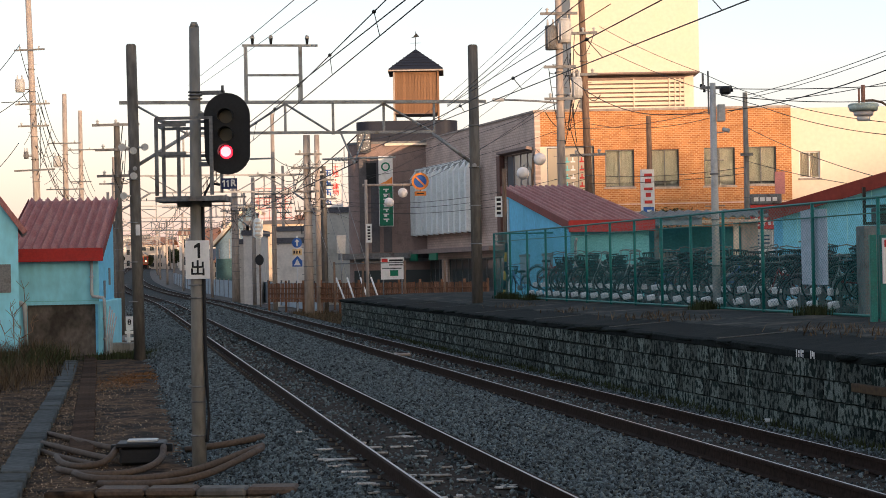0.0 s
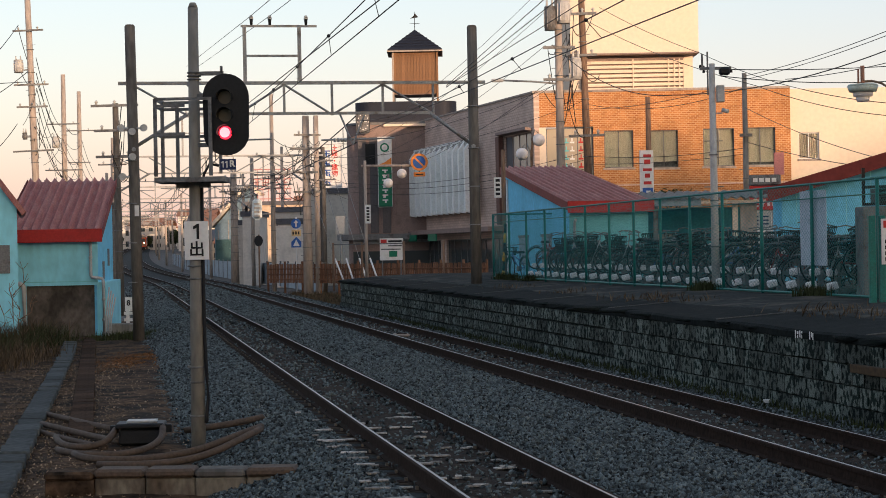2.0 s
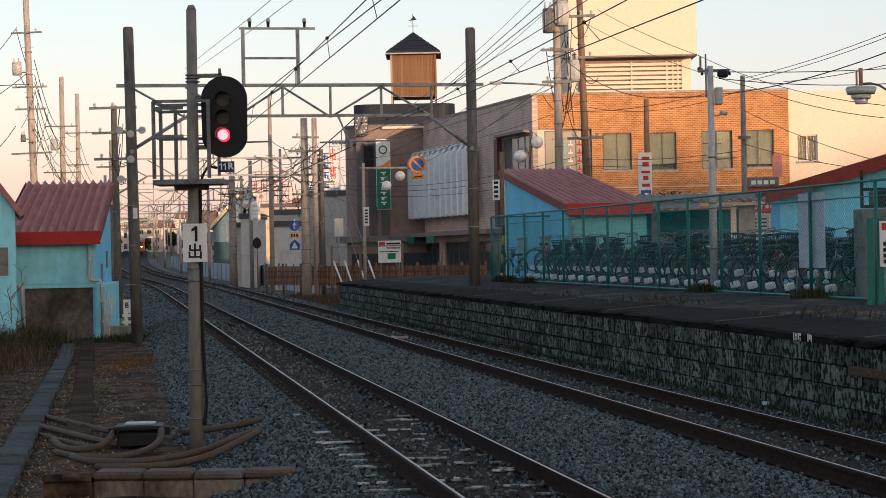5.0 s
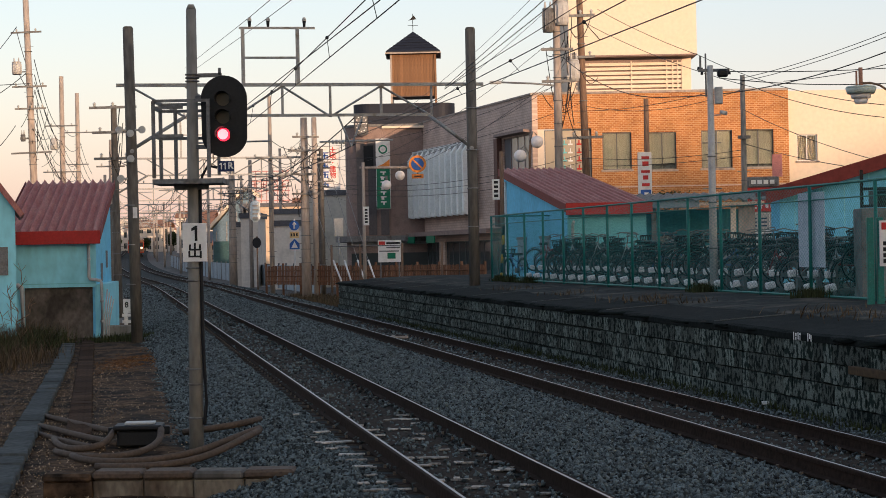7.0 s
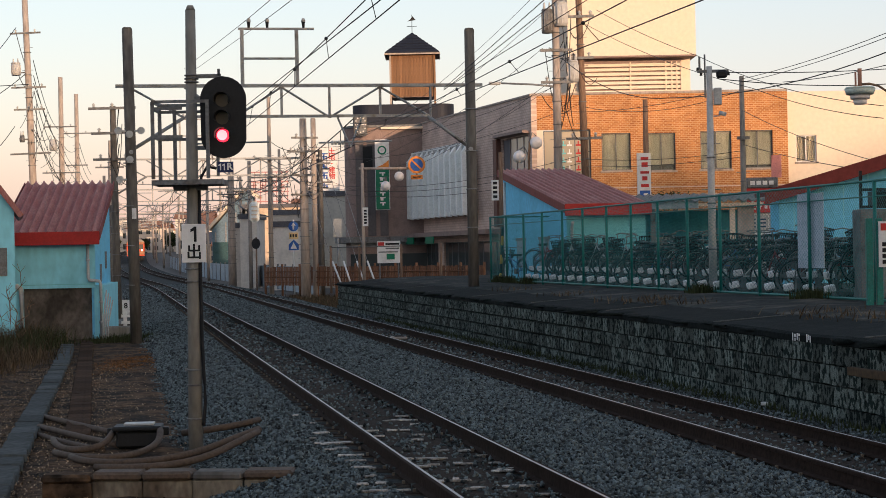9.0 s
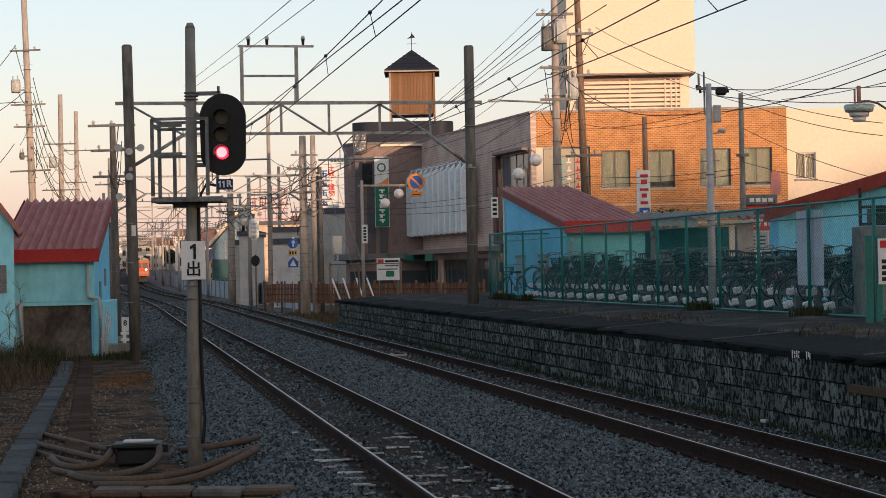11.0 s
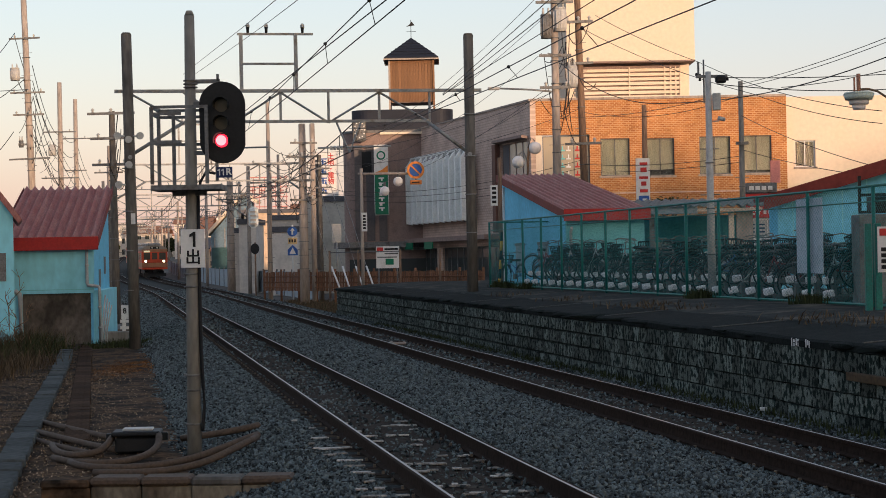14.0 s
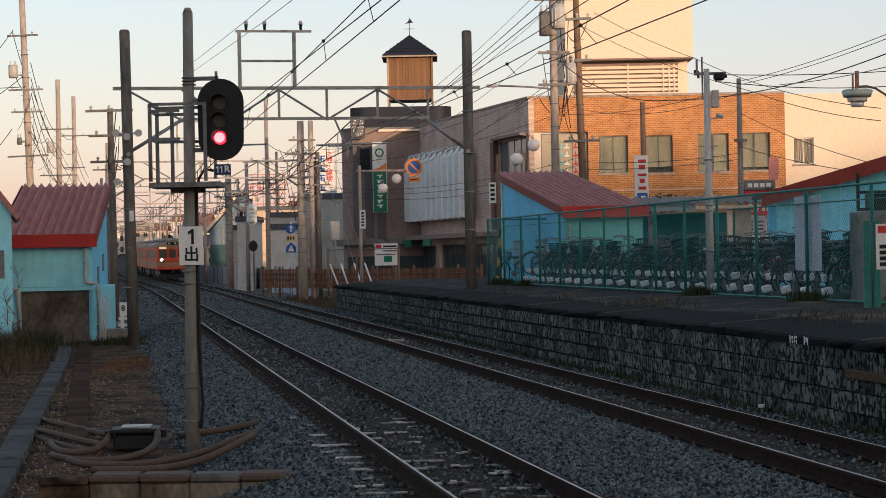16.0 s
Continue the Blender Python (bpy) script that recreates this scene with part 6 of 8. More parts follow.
    bm = bmesh.new()
    box(bm, 0.09, -0.1, 3.95, 0.24, 0.1, 4.3, bevel=0.01)
    part("junction_box", bm, M_PVC, th, "grey junction box")
    bm = bmesh.new()
    box(bm, -0.25, -0.03, 4.62, 0.4, 0.03, 4.68)
    box(bm, -0.22, -0.02, 4.68, -0.18, 0.02, 4.95)
    part("bracket", bm, M_STEELD, th)
    bm = bmesh.new()
    box(bm, 0.14, -0.16, 4.5, 0.36, 0.04, 4.66, bevel=0.04)
    part("floodlight", bm, M_BLACK, th, "black floodlight")
    bm = bmesh.new()
    rod(bm, (-0.09, 0, 4.1), (-0.09, 0, 5.0), 0.018, seg=6)
    part("rod", bm, M_STEELD, th)
    for x, z in ((-0.17, 4.64), (-0.24, 4.66), (-0.17, 4.56), (0.34, 4.52), (0.4, 4.56)):
        bm = bmesh.new()
        rod(bm, (x, 0, z), (x, 0, z + 0.07), 0.03, 0.02, 8)
        part("insulator", bm, M_BLACK, th)
    bm = bmesh.new()
    rod(bm, (0.18, -0.1, 3.78), (0.3, -0.16, 3.74), 0.045, seg=10)
    rod(bm, (0.08, 0, 3.72), (0.2, -0.06, 3.72), 0.015, seg=6)
    part("security_camera", bm, M_PVC, th, "small grey camera")
    # lamp hanging at the right
    th = empty("street_lamp", pose(9.03, 40.0, 0.6), "green-grey tiered street lamp hung from a bent arm", "street lamp")
    bm = bmesh.new()
    tube(bm, [(0.72, 0, 0), (0.72, 0, 4.3), (0.62, 0, 4.55), (0.4, 0, 4.7), (0.2, 0, 4.75), (0.02, 0, 4.74)], 0.025, 8)
    part("post", bm, M_WOODPOLE, th)
    orange_brown = material("orange_brown_pipe", (0.42, 0.2, 0.13), 0.8, vary=0.2, scale=8)
    for x, z1, r in ((0.0, 5.08, 0.045), (-0.09, 5.0, 0.022)):
        bm = bmesh.new()
        rod(bm, (x, 0, 4.66), (x, 0, z1), r, seg=10)
        part("neck", bm, orange_brown, th, "orange-brown hanger")
    for r0, r1, z0, z1, mt, nm in ((0.33, 0.30, 4.64, 4.68, M_TIER, "hood"), (0.29, 0.33, 4.52, 4.638, M_TIER, "rim"), (0.2, 0.22, 4.42, 4.518, M_GLOBE, "upper_tier"), (0.13, 0.15, 4.31, 4.418, M_GLOBE, "lower_tier")):
        bm = bmesh.new()
        rod(bm, (0, 0, z0), (0, 0, z1), r0, r1, 24)
        part(nm, bm, mt, th)


def street_cables():
    A = [(4.42, 70, 11.4), (4.42, 70, 9.4), (4.42, 70, 8.3)]
    spans = []
    for k, (dz, dx) in enumerate(((0.25, -0.6), (0.25, 0.5), (-1.9, -0.5), (-3.0, 0.4), (-3.2, -0.3))):
        spans.append(sag((4.42 + dx, 70, 11.4 + dz), (-8.0 + 0.4 * k, 128, 8.8 - 0.5 * k), 0.9))
    for z in (8.7, 7.6, 5.6, 5.3, 4.95):
        spans.append(sag((5.6, 72, z), (-7.0, 95.4, z * 0.55 + 2.6), 0.7))
    for a, b, s in (((6.05, 71.0, 11.03), (8.08, 58.0, 7.86), 0.1), ((8.08, 58.0, 7.86), (10.72, 45.0, 5.24), 0.25), ((5.61, 71.0, 10.5), (8.8, 52.0, 6.3), 0.2), ((8.8, 52.0, 6.3), (10.71, 45.0, 4.94), 0.12),
                    ((4.75, 72.0, 7.26), (8.41, 58.0, 6.71), 0.2), ((5.78, 38.6, 5.53), (10.17, 42.0, 5.85), 0.04), ((5.78, 38.6, 5.39), (10.16, 42.0, 5.51), 0.08), ((9.22, 50.0, 6.3), (10.41, 43.0, 6.05), 0.06),
                    ((9.76, 60.0, 7.31), (10.94, 44.0, 7.02), 0.1), ((9.76, 60.0, 7.2), (10.9, 44.0, 6.9), 0.1), ((5.61, 71.8, 7.4), (9.75, 60.0, 6.95), 0.4), ((9.74, 60, 6.3), (10.9, 45, 3.8), 0.15), ((9.74, 60, 5.2), (10.9, 45, 3.6), 0.1),
                    ((5.61, 71.8, 5.4), (9.74, 60, 5.0), 0.15), ((5.61, 71.8, 5.1), (9.74, 60, 4.8), 0.1)):
        spans.append(sag(a, b, s))
    twisted = [sag((4.66, 70.0, 9.09), (7.42, 60.0, 6.74), 0.45), sag((7.42, 60.0, 6.74), (8.8, 52.0, 6.27), 0.05), sag((8.8, 52.0, 6.27), (10.69, 42.0, 6.45), 0.12)]
    cable(twisted, 0.015, "thick twisted service cable between street poles")
    for k in range(3):
        spans.append(sag((-7.0, 95.4, 7.9 - 0.9 * k), (-15.2, 135, 7.6 - 0.7 * k), 0.5))
        spans.append(sag((-7.0, 95.4, 7.6 - 0.9 * k), (-9.35, 102, 7.1 - 0.4 * k), 0.15))
        spans.append(sag((-7.0, 95.4, 7.3 - 0.8 * k), (-3.5, 114, 6.5 - 0.9 * k), 0.4))
    cable(spans, 0.010)
    spans = []
    for k in range(5):
        spans.append(sag((-23.9, 110, 13.7 - 0.9 * k), (-30.6, 150, 12.4 - 1.0 * k), 0.9))
    for a, b, s in (((-24.9, 110.0, 15.65), (-23.4, 95.0, 11.56), 0.1), ((-24.95, 110.0, 15.6), (-24.2, 110.0, 12.9), 0.15), ((-24.86, 105.0, 11.76), (-24.1, 110.0, 12.3), 0.0), ((-23.91, 110.0, 12.36), (-33.2, 170.0, 9.02), 0.6),
                    ((-24.9, 110, 13.2), (-24.0, 110, 12.2), 0.5), ((-24.3, 109.7, 12.9), (-26.5, 100, 9.5), 0.3), ((-25.0, 109.7, 9.8), (-26.0, 100, 6.5), 0.5), ((-24.0, 109.7, 9.6), (-22.9, 118, 5.2), 0.3)):
        spans.append(sag(a, b, s))
    for k in range(4):
        spans.append(sag((-30.4, 150, 12.6 - 1.3 * k), (-33.1, 170, 13.3 - 1.3 * k), 0.5))
        spans.append(sag((-33.1, 170, 13.3 - 1.4 * k), (-35.6, 190, 10.5 - 0.9 * k), 0.4))
        spans.append(sag((-12.9, 75, 7.9 - 0.7 * k), (-20.9, 118, 7.8 - 0.6 * k), 0.5))
    cable(spans, 0.022)
    rng = random.Random(31)
    loops = []
    for x, y, z0, z1, n, reach in ((4.9, 70.6, 6.2, 11.0, 16, 1.1), (-7.0, 95.2, 4.0, 8.2, 22, 1.8), (-15.2, 134.6, 4.5, 7.8, 10, 2.2), (-24.0, 109.6, 6.0, 12.0, 6, 1.2), (-30.4, 149.6, 6.5, 12.0, 10, 2.0), (-13.0, 74.7, 4.6, 7.4, 4, 0.6)):
        for _ in range(n):
            a = (x + rng.uniform(-0.3, 0.3), y, rng.uniform(z0, z1))
            b = (x + rng.uniform(-reach, reach), y + rng.uniform(-0.5, 1.5), rng.uniform(z0, z1))
            loops.append(sag(a, b, rng.uniform(0.2, 0.7), 8))
    cable(loops, 0.016, "loose dark service cable round a pole")
    # catenary clutter at the line's edge, in shallow swags
    spans = []
    for k in range(7):
        y = 96 + 42 * (k % 4)
        spans.append(sag(on_line(y, -6.4, 7.0 - 0.3 * (k % 3)), on_line(y + 42, -6.4, 6.8 - 0.4 * (k % 3)), 0.6))
        spans.append(sag(on_line(y, 3.4, 7.4 - 0.4 * (k % 3)), on_line(y + 42, 3.4, 7.0 - 0.3 * (k % 3)), 0.7))
    cable(spans, 0.02)


# ---- street furniture beyond the platform end ----
def street_things():
    # lamp post with globes and a round no-parking sign
    th = empty("street_lamp", pose(-3.36, 80.0, 0.35), "pale street post with two opal globe lamps", "street lamp", "globe lamps")
    bm = bmesh.new()
    rod(bm, (0, 0, 0), (0, 0, 5.45), 0.075, 0.065, 12)
    part("post", bm, M_CONCL, th)
    bm = bmesh.new()
    rod(bm, (-0.15, 0, 5.22), (2.4, 0, 5.2), 0.055, seg=10)
    part("arm", bm, M_CONCL, th)
    for x, z in ((0.99, 4.46), (1.58, 4.86)):
        bm = bmesh.new()
        ball(bm, (x, 0, z), 0.21)
        gl = part("globe", bm, M_GLOBE, th, "opal globe", smooth=True)
        bm = bmesh.new()
        rod(bm, (x, 0, z + 0.19), (x, 0, z + 0.4), 0.05, seg=8)
        part("globe_neck", bm, M_STEELD, gl)
    bm = bmesh.new()
    box(bm, -0.02, -0.11, 2.75, 0.22, -0.08, 3.55)
    pl = part("street_plate", bm, M_WHITE, th, "white plate with dark marks")
    for k in range(5):
        bm = bmesh.new()
        box(bm, 0.04, -0.118, 2.85 + 0.13 * k, 0.16, -0.111, 2.93 + 0.13 * k)
        part("mark", bm, M_INK, pl)
    sg = empty("no_parking_sign", pose(-1.02, 79.8, 5.68), "round orange-rimmed blue no-parking sign", "road sign")
    bm = bmesh.new()
    disc(bm, (0, 0, 0), 0.37, (0, -1, 0), 0.03, 32)
    rim = part("rim", bm, M_SIGNORANGE, sg, "orange-red reflective rim")
    bm = bmesh.new()
    disc(bm, (0, -0.031, 0), 0.27, (0, -1, 0), 0.01, 32)
    part("field", bm, M_SIGNBLUE, rim)
    bm = bmesh.new()
    box(bm, -0.28, -0.05, -0.035, 0.28, -0.042, 0.035, pose(0, 0, 0, 0, 45, 0))
    part("slash", bm, M_SIGNORANGE, rim)
    bm = bmesh.new()
    box(bm, -0.25, -0.03, -0.62, 0.25, 0.0, -0.43)
    part("arrow_plate", bm, M_SIGNORANGE, sg)
    bm = bmesh.new()
    box(bm, -0.16, -0.04, -0.55, 0.16, -0.032, -0.5)
    part("arrow", bm, M_INK, sg)
    bm = bmesh.new()
    rod(bm, (0, 0.05, -0.62), (0, 0.05, 0.2), 0.03, seg=8)
    part("sign_stem", bm, M_STEEL, sg)
    # second globe pair near the wing
    th = empty("street_lamp", pose(3.35, 70.5, 0.6), "dark curved street lamp with two opal globes", "street lamp", "globe lamps")
    bm = bmesh.new()
    tube(bm, [(0, 0, 0), (0, 0, 4.9), (0.05, 0, 5.4), (0.2, 0, 5.55)], 0.05, 8)
    part("post", bm, M_WOODPOLE, th)
    for x, z in ((-0.36, 4.87), (0.28, 5.39)):
        bm = bmesh.new()
        ball(bm, (x, 0, z), 0.24)
        part("globe", bm, M_GLOBE, th, "opal globe", smooth=True)
        bm = bmesh.new()
        tube(bm, [(0, 0, z), (x * 0.5, 0, z + 0.4), (x, 0, z + 0.25)], 0.025)
        part("globe_arm", bm, M_STEELD, th)
    # timber paling fence
    a, b = Vector((-9.6, 101.0, 0)), Vector((1.9, 84.5, 0))
    th = empty("paling_fence", Matrix(), "low brown timber paling fence along the street", "fence")
    n = 130
    bm = bmesh.new()
    box(bm, -0.052, -0.012, 0.3, 0.052, 0.012, 1.3, bevel=0.004)
    turn = math.degrees(math.atan2(b.y - a.y, b.x - a.x))
    first = part("paling", bm, M_FENCEWOOD, th)
    rng = random.Random(3)
    for k in range(n):
        p = a.lerp(b, (k + 0.5) / n)
        m = Matrix.Translation(p) @ pose(0, 0, rng.uniform(-0.025, 0.025), 0, rng.uniform(-1.2, 1.2), turn)
        if k == 0:
            first.matrix_basis = m
        else:
            share("paling", first, m, th)
    for z in (0.5, 0.75, 1.05):
        bm = bmesh.new()
        rod(bm, a + Vector((-0.03, -0.045, z)), b + Vector((-0.03, -0.045, z)), 0.03, seg=5)
        part("rail", bm, M_FENCEWOOD, th)
    for k in range(12):
        p = a.lerp(b, k / 11)
        bm = bmesh.new()
        rod(bm, p + Vector((0, 0.08, -0.5)), p + Vector((0, 0.08, 1.45)), 0.06, seg=8)
        part("post", bm, M_FENCEWOOD, th)
    # posts with a thin rail at the platform end
    th = empty("rail_fence", Matrix(), "slender brown posts with a thin top rail at the platform end", "fence")
    for x, y in ((-4.9, 82.0), (-3.6, 81.0), (-1.75, 79.5), (-0.05, 78.0)):
        bm = bmesh.new()
        rod(bm, (x, y, 0.2), (x, y, 2.3), 0.05, seg=8)
        part("post", bm, M_WOODPOLE, th)
    bm = bmesh.new()
    tube(bm, [(-4.9, 82.0, 2.22), (-1.75, 79.5, 2.22)], 0.025)
    part("rail", bm, M_STEELD, th)
    # white guard tubes over guy wires
    for (x, y), dx in (((-4.5, 84.5), -0.5), ((-4.05, 84.0), -0.42), ((-3.4, 83.5), -0.45), ((-2.9, 83.0), -0.45)):
        th = empty("guy_wire", pose(x, y, 0.3), "guy wire with a pale guard tube at its foot", "guy wire", "guy wires")
        bm = bmesh.new()
        rod(bm, (0, 0, 0), (dx, 0.4, 1.3), 0.04, seg=8)
        part("guard_tube", bm, M_WHITE, th)
        bm = bmesh.new()
        rod(bm, (dx, 0.4, 1.3), (dx * 4.2, 3.0, 5.8), 0.012, seg=5)
        part("wire", bm, M_STEEL, th)
    # notice board
    th = empty("notice_board", pose(-2.8, 80.5, 0.3), "white notice board with red and green marks on a stand", "notice board")
    bm = bmesh.new()
    box(bm, -0.0, -0.03, 1.2, 1.0, 0.0, 2.15)
    bd = part("board", bm, M_WHITE, th)
    for x0, z0, x1, z1, mt in ((0.04, 1.95, 0.3, 2.1, M_SIGNRED), (0.36, 1.98, 0.95, 2.06, M_INK), (0.36, 1.8, 0.95, 1.86, M_STEELD), (0.4, 1.35, 0.75, 1.6, M_SIGNGREEN), (0.05, 1.65, 0.9, 1.7, M_STEELD)):
        bm = bmesh.new()
        box(bm, x0, -0.04, z0, x1, -0.031, z1)
        part("mark", bm, mt, bd)
    for x in (0.1, 0.9):
        bm = bmesh.new()
        rod(bm, (x, 0.03, -0.2), (x, 0.03, 2.1), 0.03, seg=6)
        part("leg", bm, M_STEELD, th)
    # yellow striped guard
    th = empty("guard_post", pose(1.85, 60.0, 0.9), "slanted yellow and black guard over a guy wire", "guy guard")
    for k in range(6):
        bm = bmesh.new()
        rod(bm, (0.02 * k, 0, 0.3 * k), (0.02 * k + 0.02, 0, 0.3 * k + 0.3), 0.045, seg=8)
        part("band", bm, M_YELLOW if k % 2 == 0 else M_BLACK, th)
    # sign by the road
    th = empty("road_sign", pose(-8.9, 112.0, -0.5), "one-way road sign over a crossing sign on a pale post", "road sign")
    bm = bmesh.new()
    rod(bm, (0, 0, 0), (0, 0, 4.55), 0.05, seg=8)
    part("post", bm, M_WHITE, th)
    bm = bmesh.new()
    disc(bm, (0, -0.06, 4.15), 0.3, (0, -1, 0), 0.03, 24)
    d = part("disc", bm, M_SIGNBLUE, th, "blue disc with a white arrow")
    bm = bmesh.new()
    box(bm, -0.05, -0.11, 3.95, 0.05, -0.1, 4.25)
    slab(bm, [(-0.14, -0.1, 4.2), (0.14, -0.1, 4.2), (0, -0.1, 4.38)], 0.01)
    part("arrow", bm, M_WHITE, d)
    bm = bmesh.new()
    box(bm, -0.28, -0.08, 3.4, 0.28, -0.05, 3.78)
    part("plate", bm, material("pale_yellow_plate", (0.7, 0.5, 0.25), 0.5), th)
    for k in range(3):
        bm = bmesh.new()
        box(bm, -0.22 + 0.16 * k, -0.09, 3.5, -0.12 + 0.16 * k, -0.081, 3.68)
        part("mark", bm, M_INK, th)
    bm = bmesh.new()
    slab(bm, [(-0.3, -0.05, 2.72), (0.3, -0.05, 2.72), (0.3, -0.05, 3.06), (0.0, -0.05, 3.36), (-0.3, -0.05, 3.06)], 0.03)
    bmesh.ops.recalc_face_normals(bm, faces=bm.faces)
    cp = part("crossing_plate", bm, M_SIGNBLUE, th, "blue five-sided plate with a white triangle")
    bm = bmesh.new()
    slab(bm, [(-0.2, -0.086, 2.8), (0.2, -0.086, 2.8), (0.0, -0.086, 3.2)], 0.005)
    bmesh.ops.recalc_face_normals(bm, faces=bm.faces)
    part("triangle", bm, M_WHITE, cp)
    # rounded signal case on the slim pole, notice on a post, lit box on the left
    th = empty("signal_case", pose(-10.2, 101.9, 3.75), "cream rounded signal case on a slim pole", "signal")
    bm = bmesh.new()
    box(bm, -0.27, -0.25, 0.0, 0.27, 0.0, 1.15, bevel=0.15)
    cs = part("case", bm, M_GREYMETAL, th)
    for k in range(4):
        bm = bmesh.new()
        box(bm, -0.16, -0.27, 0.16 + 0.22 * k, 0.16, -0.252, 0.24 + 0.22 * k, bevel=0.006)
        part("louvre", bm, M_CREAM, cs)
    bm = bmesh.new()
    rod(bm, (0.1, -0.1, 0.3), (0.85, 0.05, 0.3), 0.04, seg=6)
    part("bracket", bm, M_STEELD, th)
    th = empty("street_notice", pose(-5.35, 96.0, -0.4), "plain pale street notice on a slim grey post", "sign")
    bm = bmesh.new()
    rod(bm, (0, 0, 0), (0, 0, 4.1), 0.05, seg=8)
    part("post", bm, M_STEEL, th)
    bm = bmesh.new()
    box(bm, -0.24, -0.09, 3.2, 0.24, -0.055, 4.15, bevel=0.02)
    part("plate", bm, M_PVC, th)
    # traffic mirror
    th = empty("traffic_mirror", pose(-11.75, 118.0, -0.5), "round traffic mirror with a dark hood on a post", "mirror")
    bm = bmesh.new()
    rod(bm, (0, 0, 0), (0, 0, 3.6), 0.05, seg=8)
    part("post", bm, M_WOODPOLE, th)
    bm = bmesh.new()
    disc(bm, (0, -0.05, 3.2), 0.34, (-0.7, -1, 0), 0.05, 20)
    part("mirror_face", bm, M_BLACK, th, "dark mirror hood")
    # box marker between the far rails
    th = empty("trackside_magnet", Matrix.Translation(on_line(44.6, 0, -0.15)) @ pose(0, 0, 0, 0, 0, heading(44)), "pale flat signalling transponder between the rails", "transponder")
    bm = bmesh.new()
    box(bm, -0.17, -0.26, 0.0, 0.17, 0.26, 0.07, bevel=0.02)
    part("body", bm, M_CONCL, th)
    bm = bmesh.new()
    box(bm, -0.11, -0.19, 0.071, 0.11, 0.19, 0.08)
    part("plate", bm, M_RAIL, th)


# ---- foreground, left of the line ----
def left_foreground():
    strip("verge", M_DIRT, [(-30, -0.46), (-14, -0.46), (-10.2, -0.47), (-9.0, -0.46), (-8.0, -0.47), (-7.2, -0.46), (-6.55, -0.45), (-6.1, -0.45), (-5.8, -0.47), (-5.5, -0.53)], YS[:180], "bare brown dirt verge with litter of dry leaves", "verge", "structure", 0.05)
    # concrete cable trough across the verge
    th = empty("cable_trough", pose(-3.95, 18.45, -0.5, 0, 0, -3.0), "concrete cable trough with timber lids and broken edges", "cable trough")
    stained = material("stained_tan_concrete", (0.17, 0.145, 0.11), 0.9, vary=0.3, scale=3, bump=0.3, second=(0.07, 0.05, 0.035), stretch=(1, 1, 0.5))
    for k in range(5):
        x = -0.02 + 0.5 * k
        bm = bmesh.new()
        box(bm, x, -0.13, 0.0, x + 0.492, 0.15, 0.22, pose(0, 0, -0.01 * (k == 0), 0, 0, 0.6 * (k % 3 - 1)), bevel=0.012)
        part("trough_block", bm, M_DIRT if k == 0 else stained, th, "dirt-covered block" if k == 0 else "")
        bm = bmesh.new()
        box(bm, x - 0.005, -0.16, 0.222, x + 0.485, 0.18, 0.31, pose(0, 0, 0.007 * (k % 2) - 0.02 * (k == 0), 0, 0.5 * (k % 2), 0), bevel=0.026)
        part("lid", bm, (M_DIRT, M_HOSE, M_HOSE, M_CONCD, M_HOSE)[k], th, "weathered lid")
    # black junction box with conduits
    th = empty("junction_box", pose(-3.82, 23.2, -0.5, 0, 0, 4), "black cast junction box with conduits at the mast foot", "junction box")
    bm = bmesh.new()
    box(bm, -0.26, -0.2, 0.06, 0.26, 0.2, 0.27, bevel=0.03)
    bd = part("body", bm, M_BLACK, th)
    bm = bmesh.new()
    box(bm, -0.3, -0.24, 0.272, 0.3, 0.24, 0.33, bevel=0.015)
    part("lid", bm, M_BLACK, th)
    bm = bmesh.new()
    box(bm, -0.17, -0.12, 0.332, 0.2, 0.12, 0.36, bevel=0.006)
    part("nameplate", bm, M_PVC, th, "bright worn lid plate")
    for x in (-0.33, 0.33):
        bm = bmesh.new()
        box(bm, x - 0.05, -0.05, 0.2, x + 0.05, 0.05, 0.3, bevel=0.01)
        part("hasp", bm, M_BLACK, th)
    for x in (-0.2, 0.2):
        bm = bmesh.new()
        box(bm, x - 0.05, -0.15, -0.05, x + 0.05, 0.15, 0.06)
        part("foot", bm, M_BLACK, th)
    runs = [[(-3.52, 23.0, -0.22), (-3.46, 22.6, -0.34), (-3.6, 21.9, -0.4), (-3.95, 21.6, -0.41), (-4.35, 21.8, -0.41), (-4.7, 22.4, -0.41)],
            [(-2.2, 22.0, -0.14), (-2.45, 21.6, -0.2), (-2.85, 21.1, -0.33), (-3.4, 20.9, -0.39), (-4.1, 21.2, -0.41), (-4.4, 21.9, -0.41)],
            [(-2.18, 21.7, -0.14), (-2.4, 21.1, -0.22), (-2.7, 20.6, -0.34), (-3.2, 20.45, -0.4), (-3.9, 20.7, -0.41)],
            [(-4.12, 23.1, -0.25), (-4.15, 22.6, -0.38), (-4.5, 22.5, -0.41), (-4.85, 23.2, -0.41), (-5.05, 24.0, -0.41)],
            [(-4.05, 23.05, -0.4), (-4.85, 24.4, -0.4), (-5.6, 25.7, -0.39)], [(-4.3, 24.6, -0.41), (-5.2, 26.2, -0.41), (-6.0, 27.6, -0.4)], [(-4.2, 22.8, -0.44), (-4.9, 23.9, -0.44), (-5.55, 25.1, -0.43)], [(-3.3, 23.4, -0.3), (-2.7, 23.2, -0.22), (-2.35, 23.6, -0.17)]]
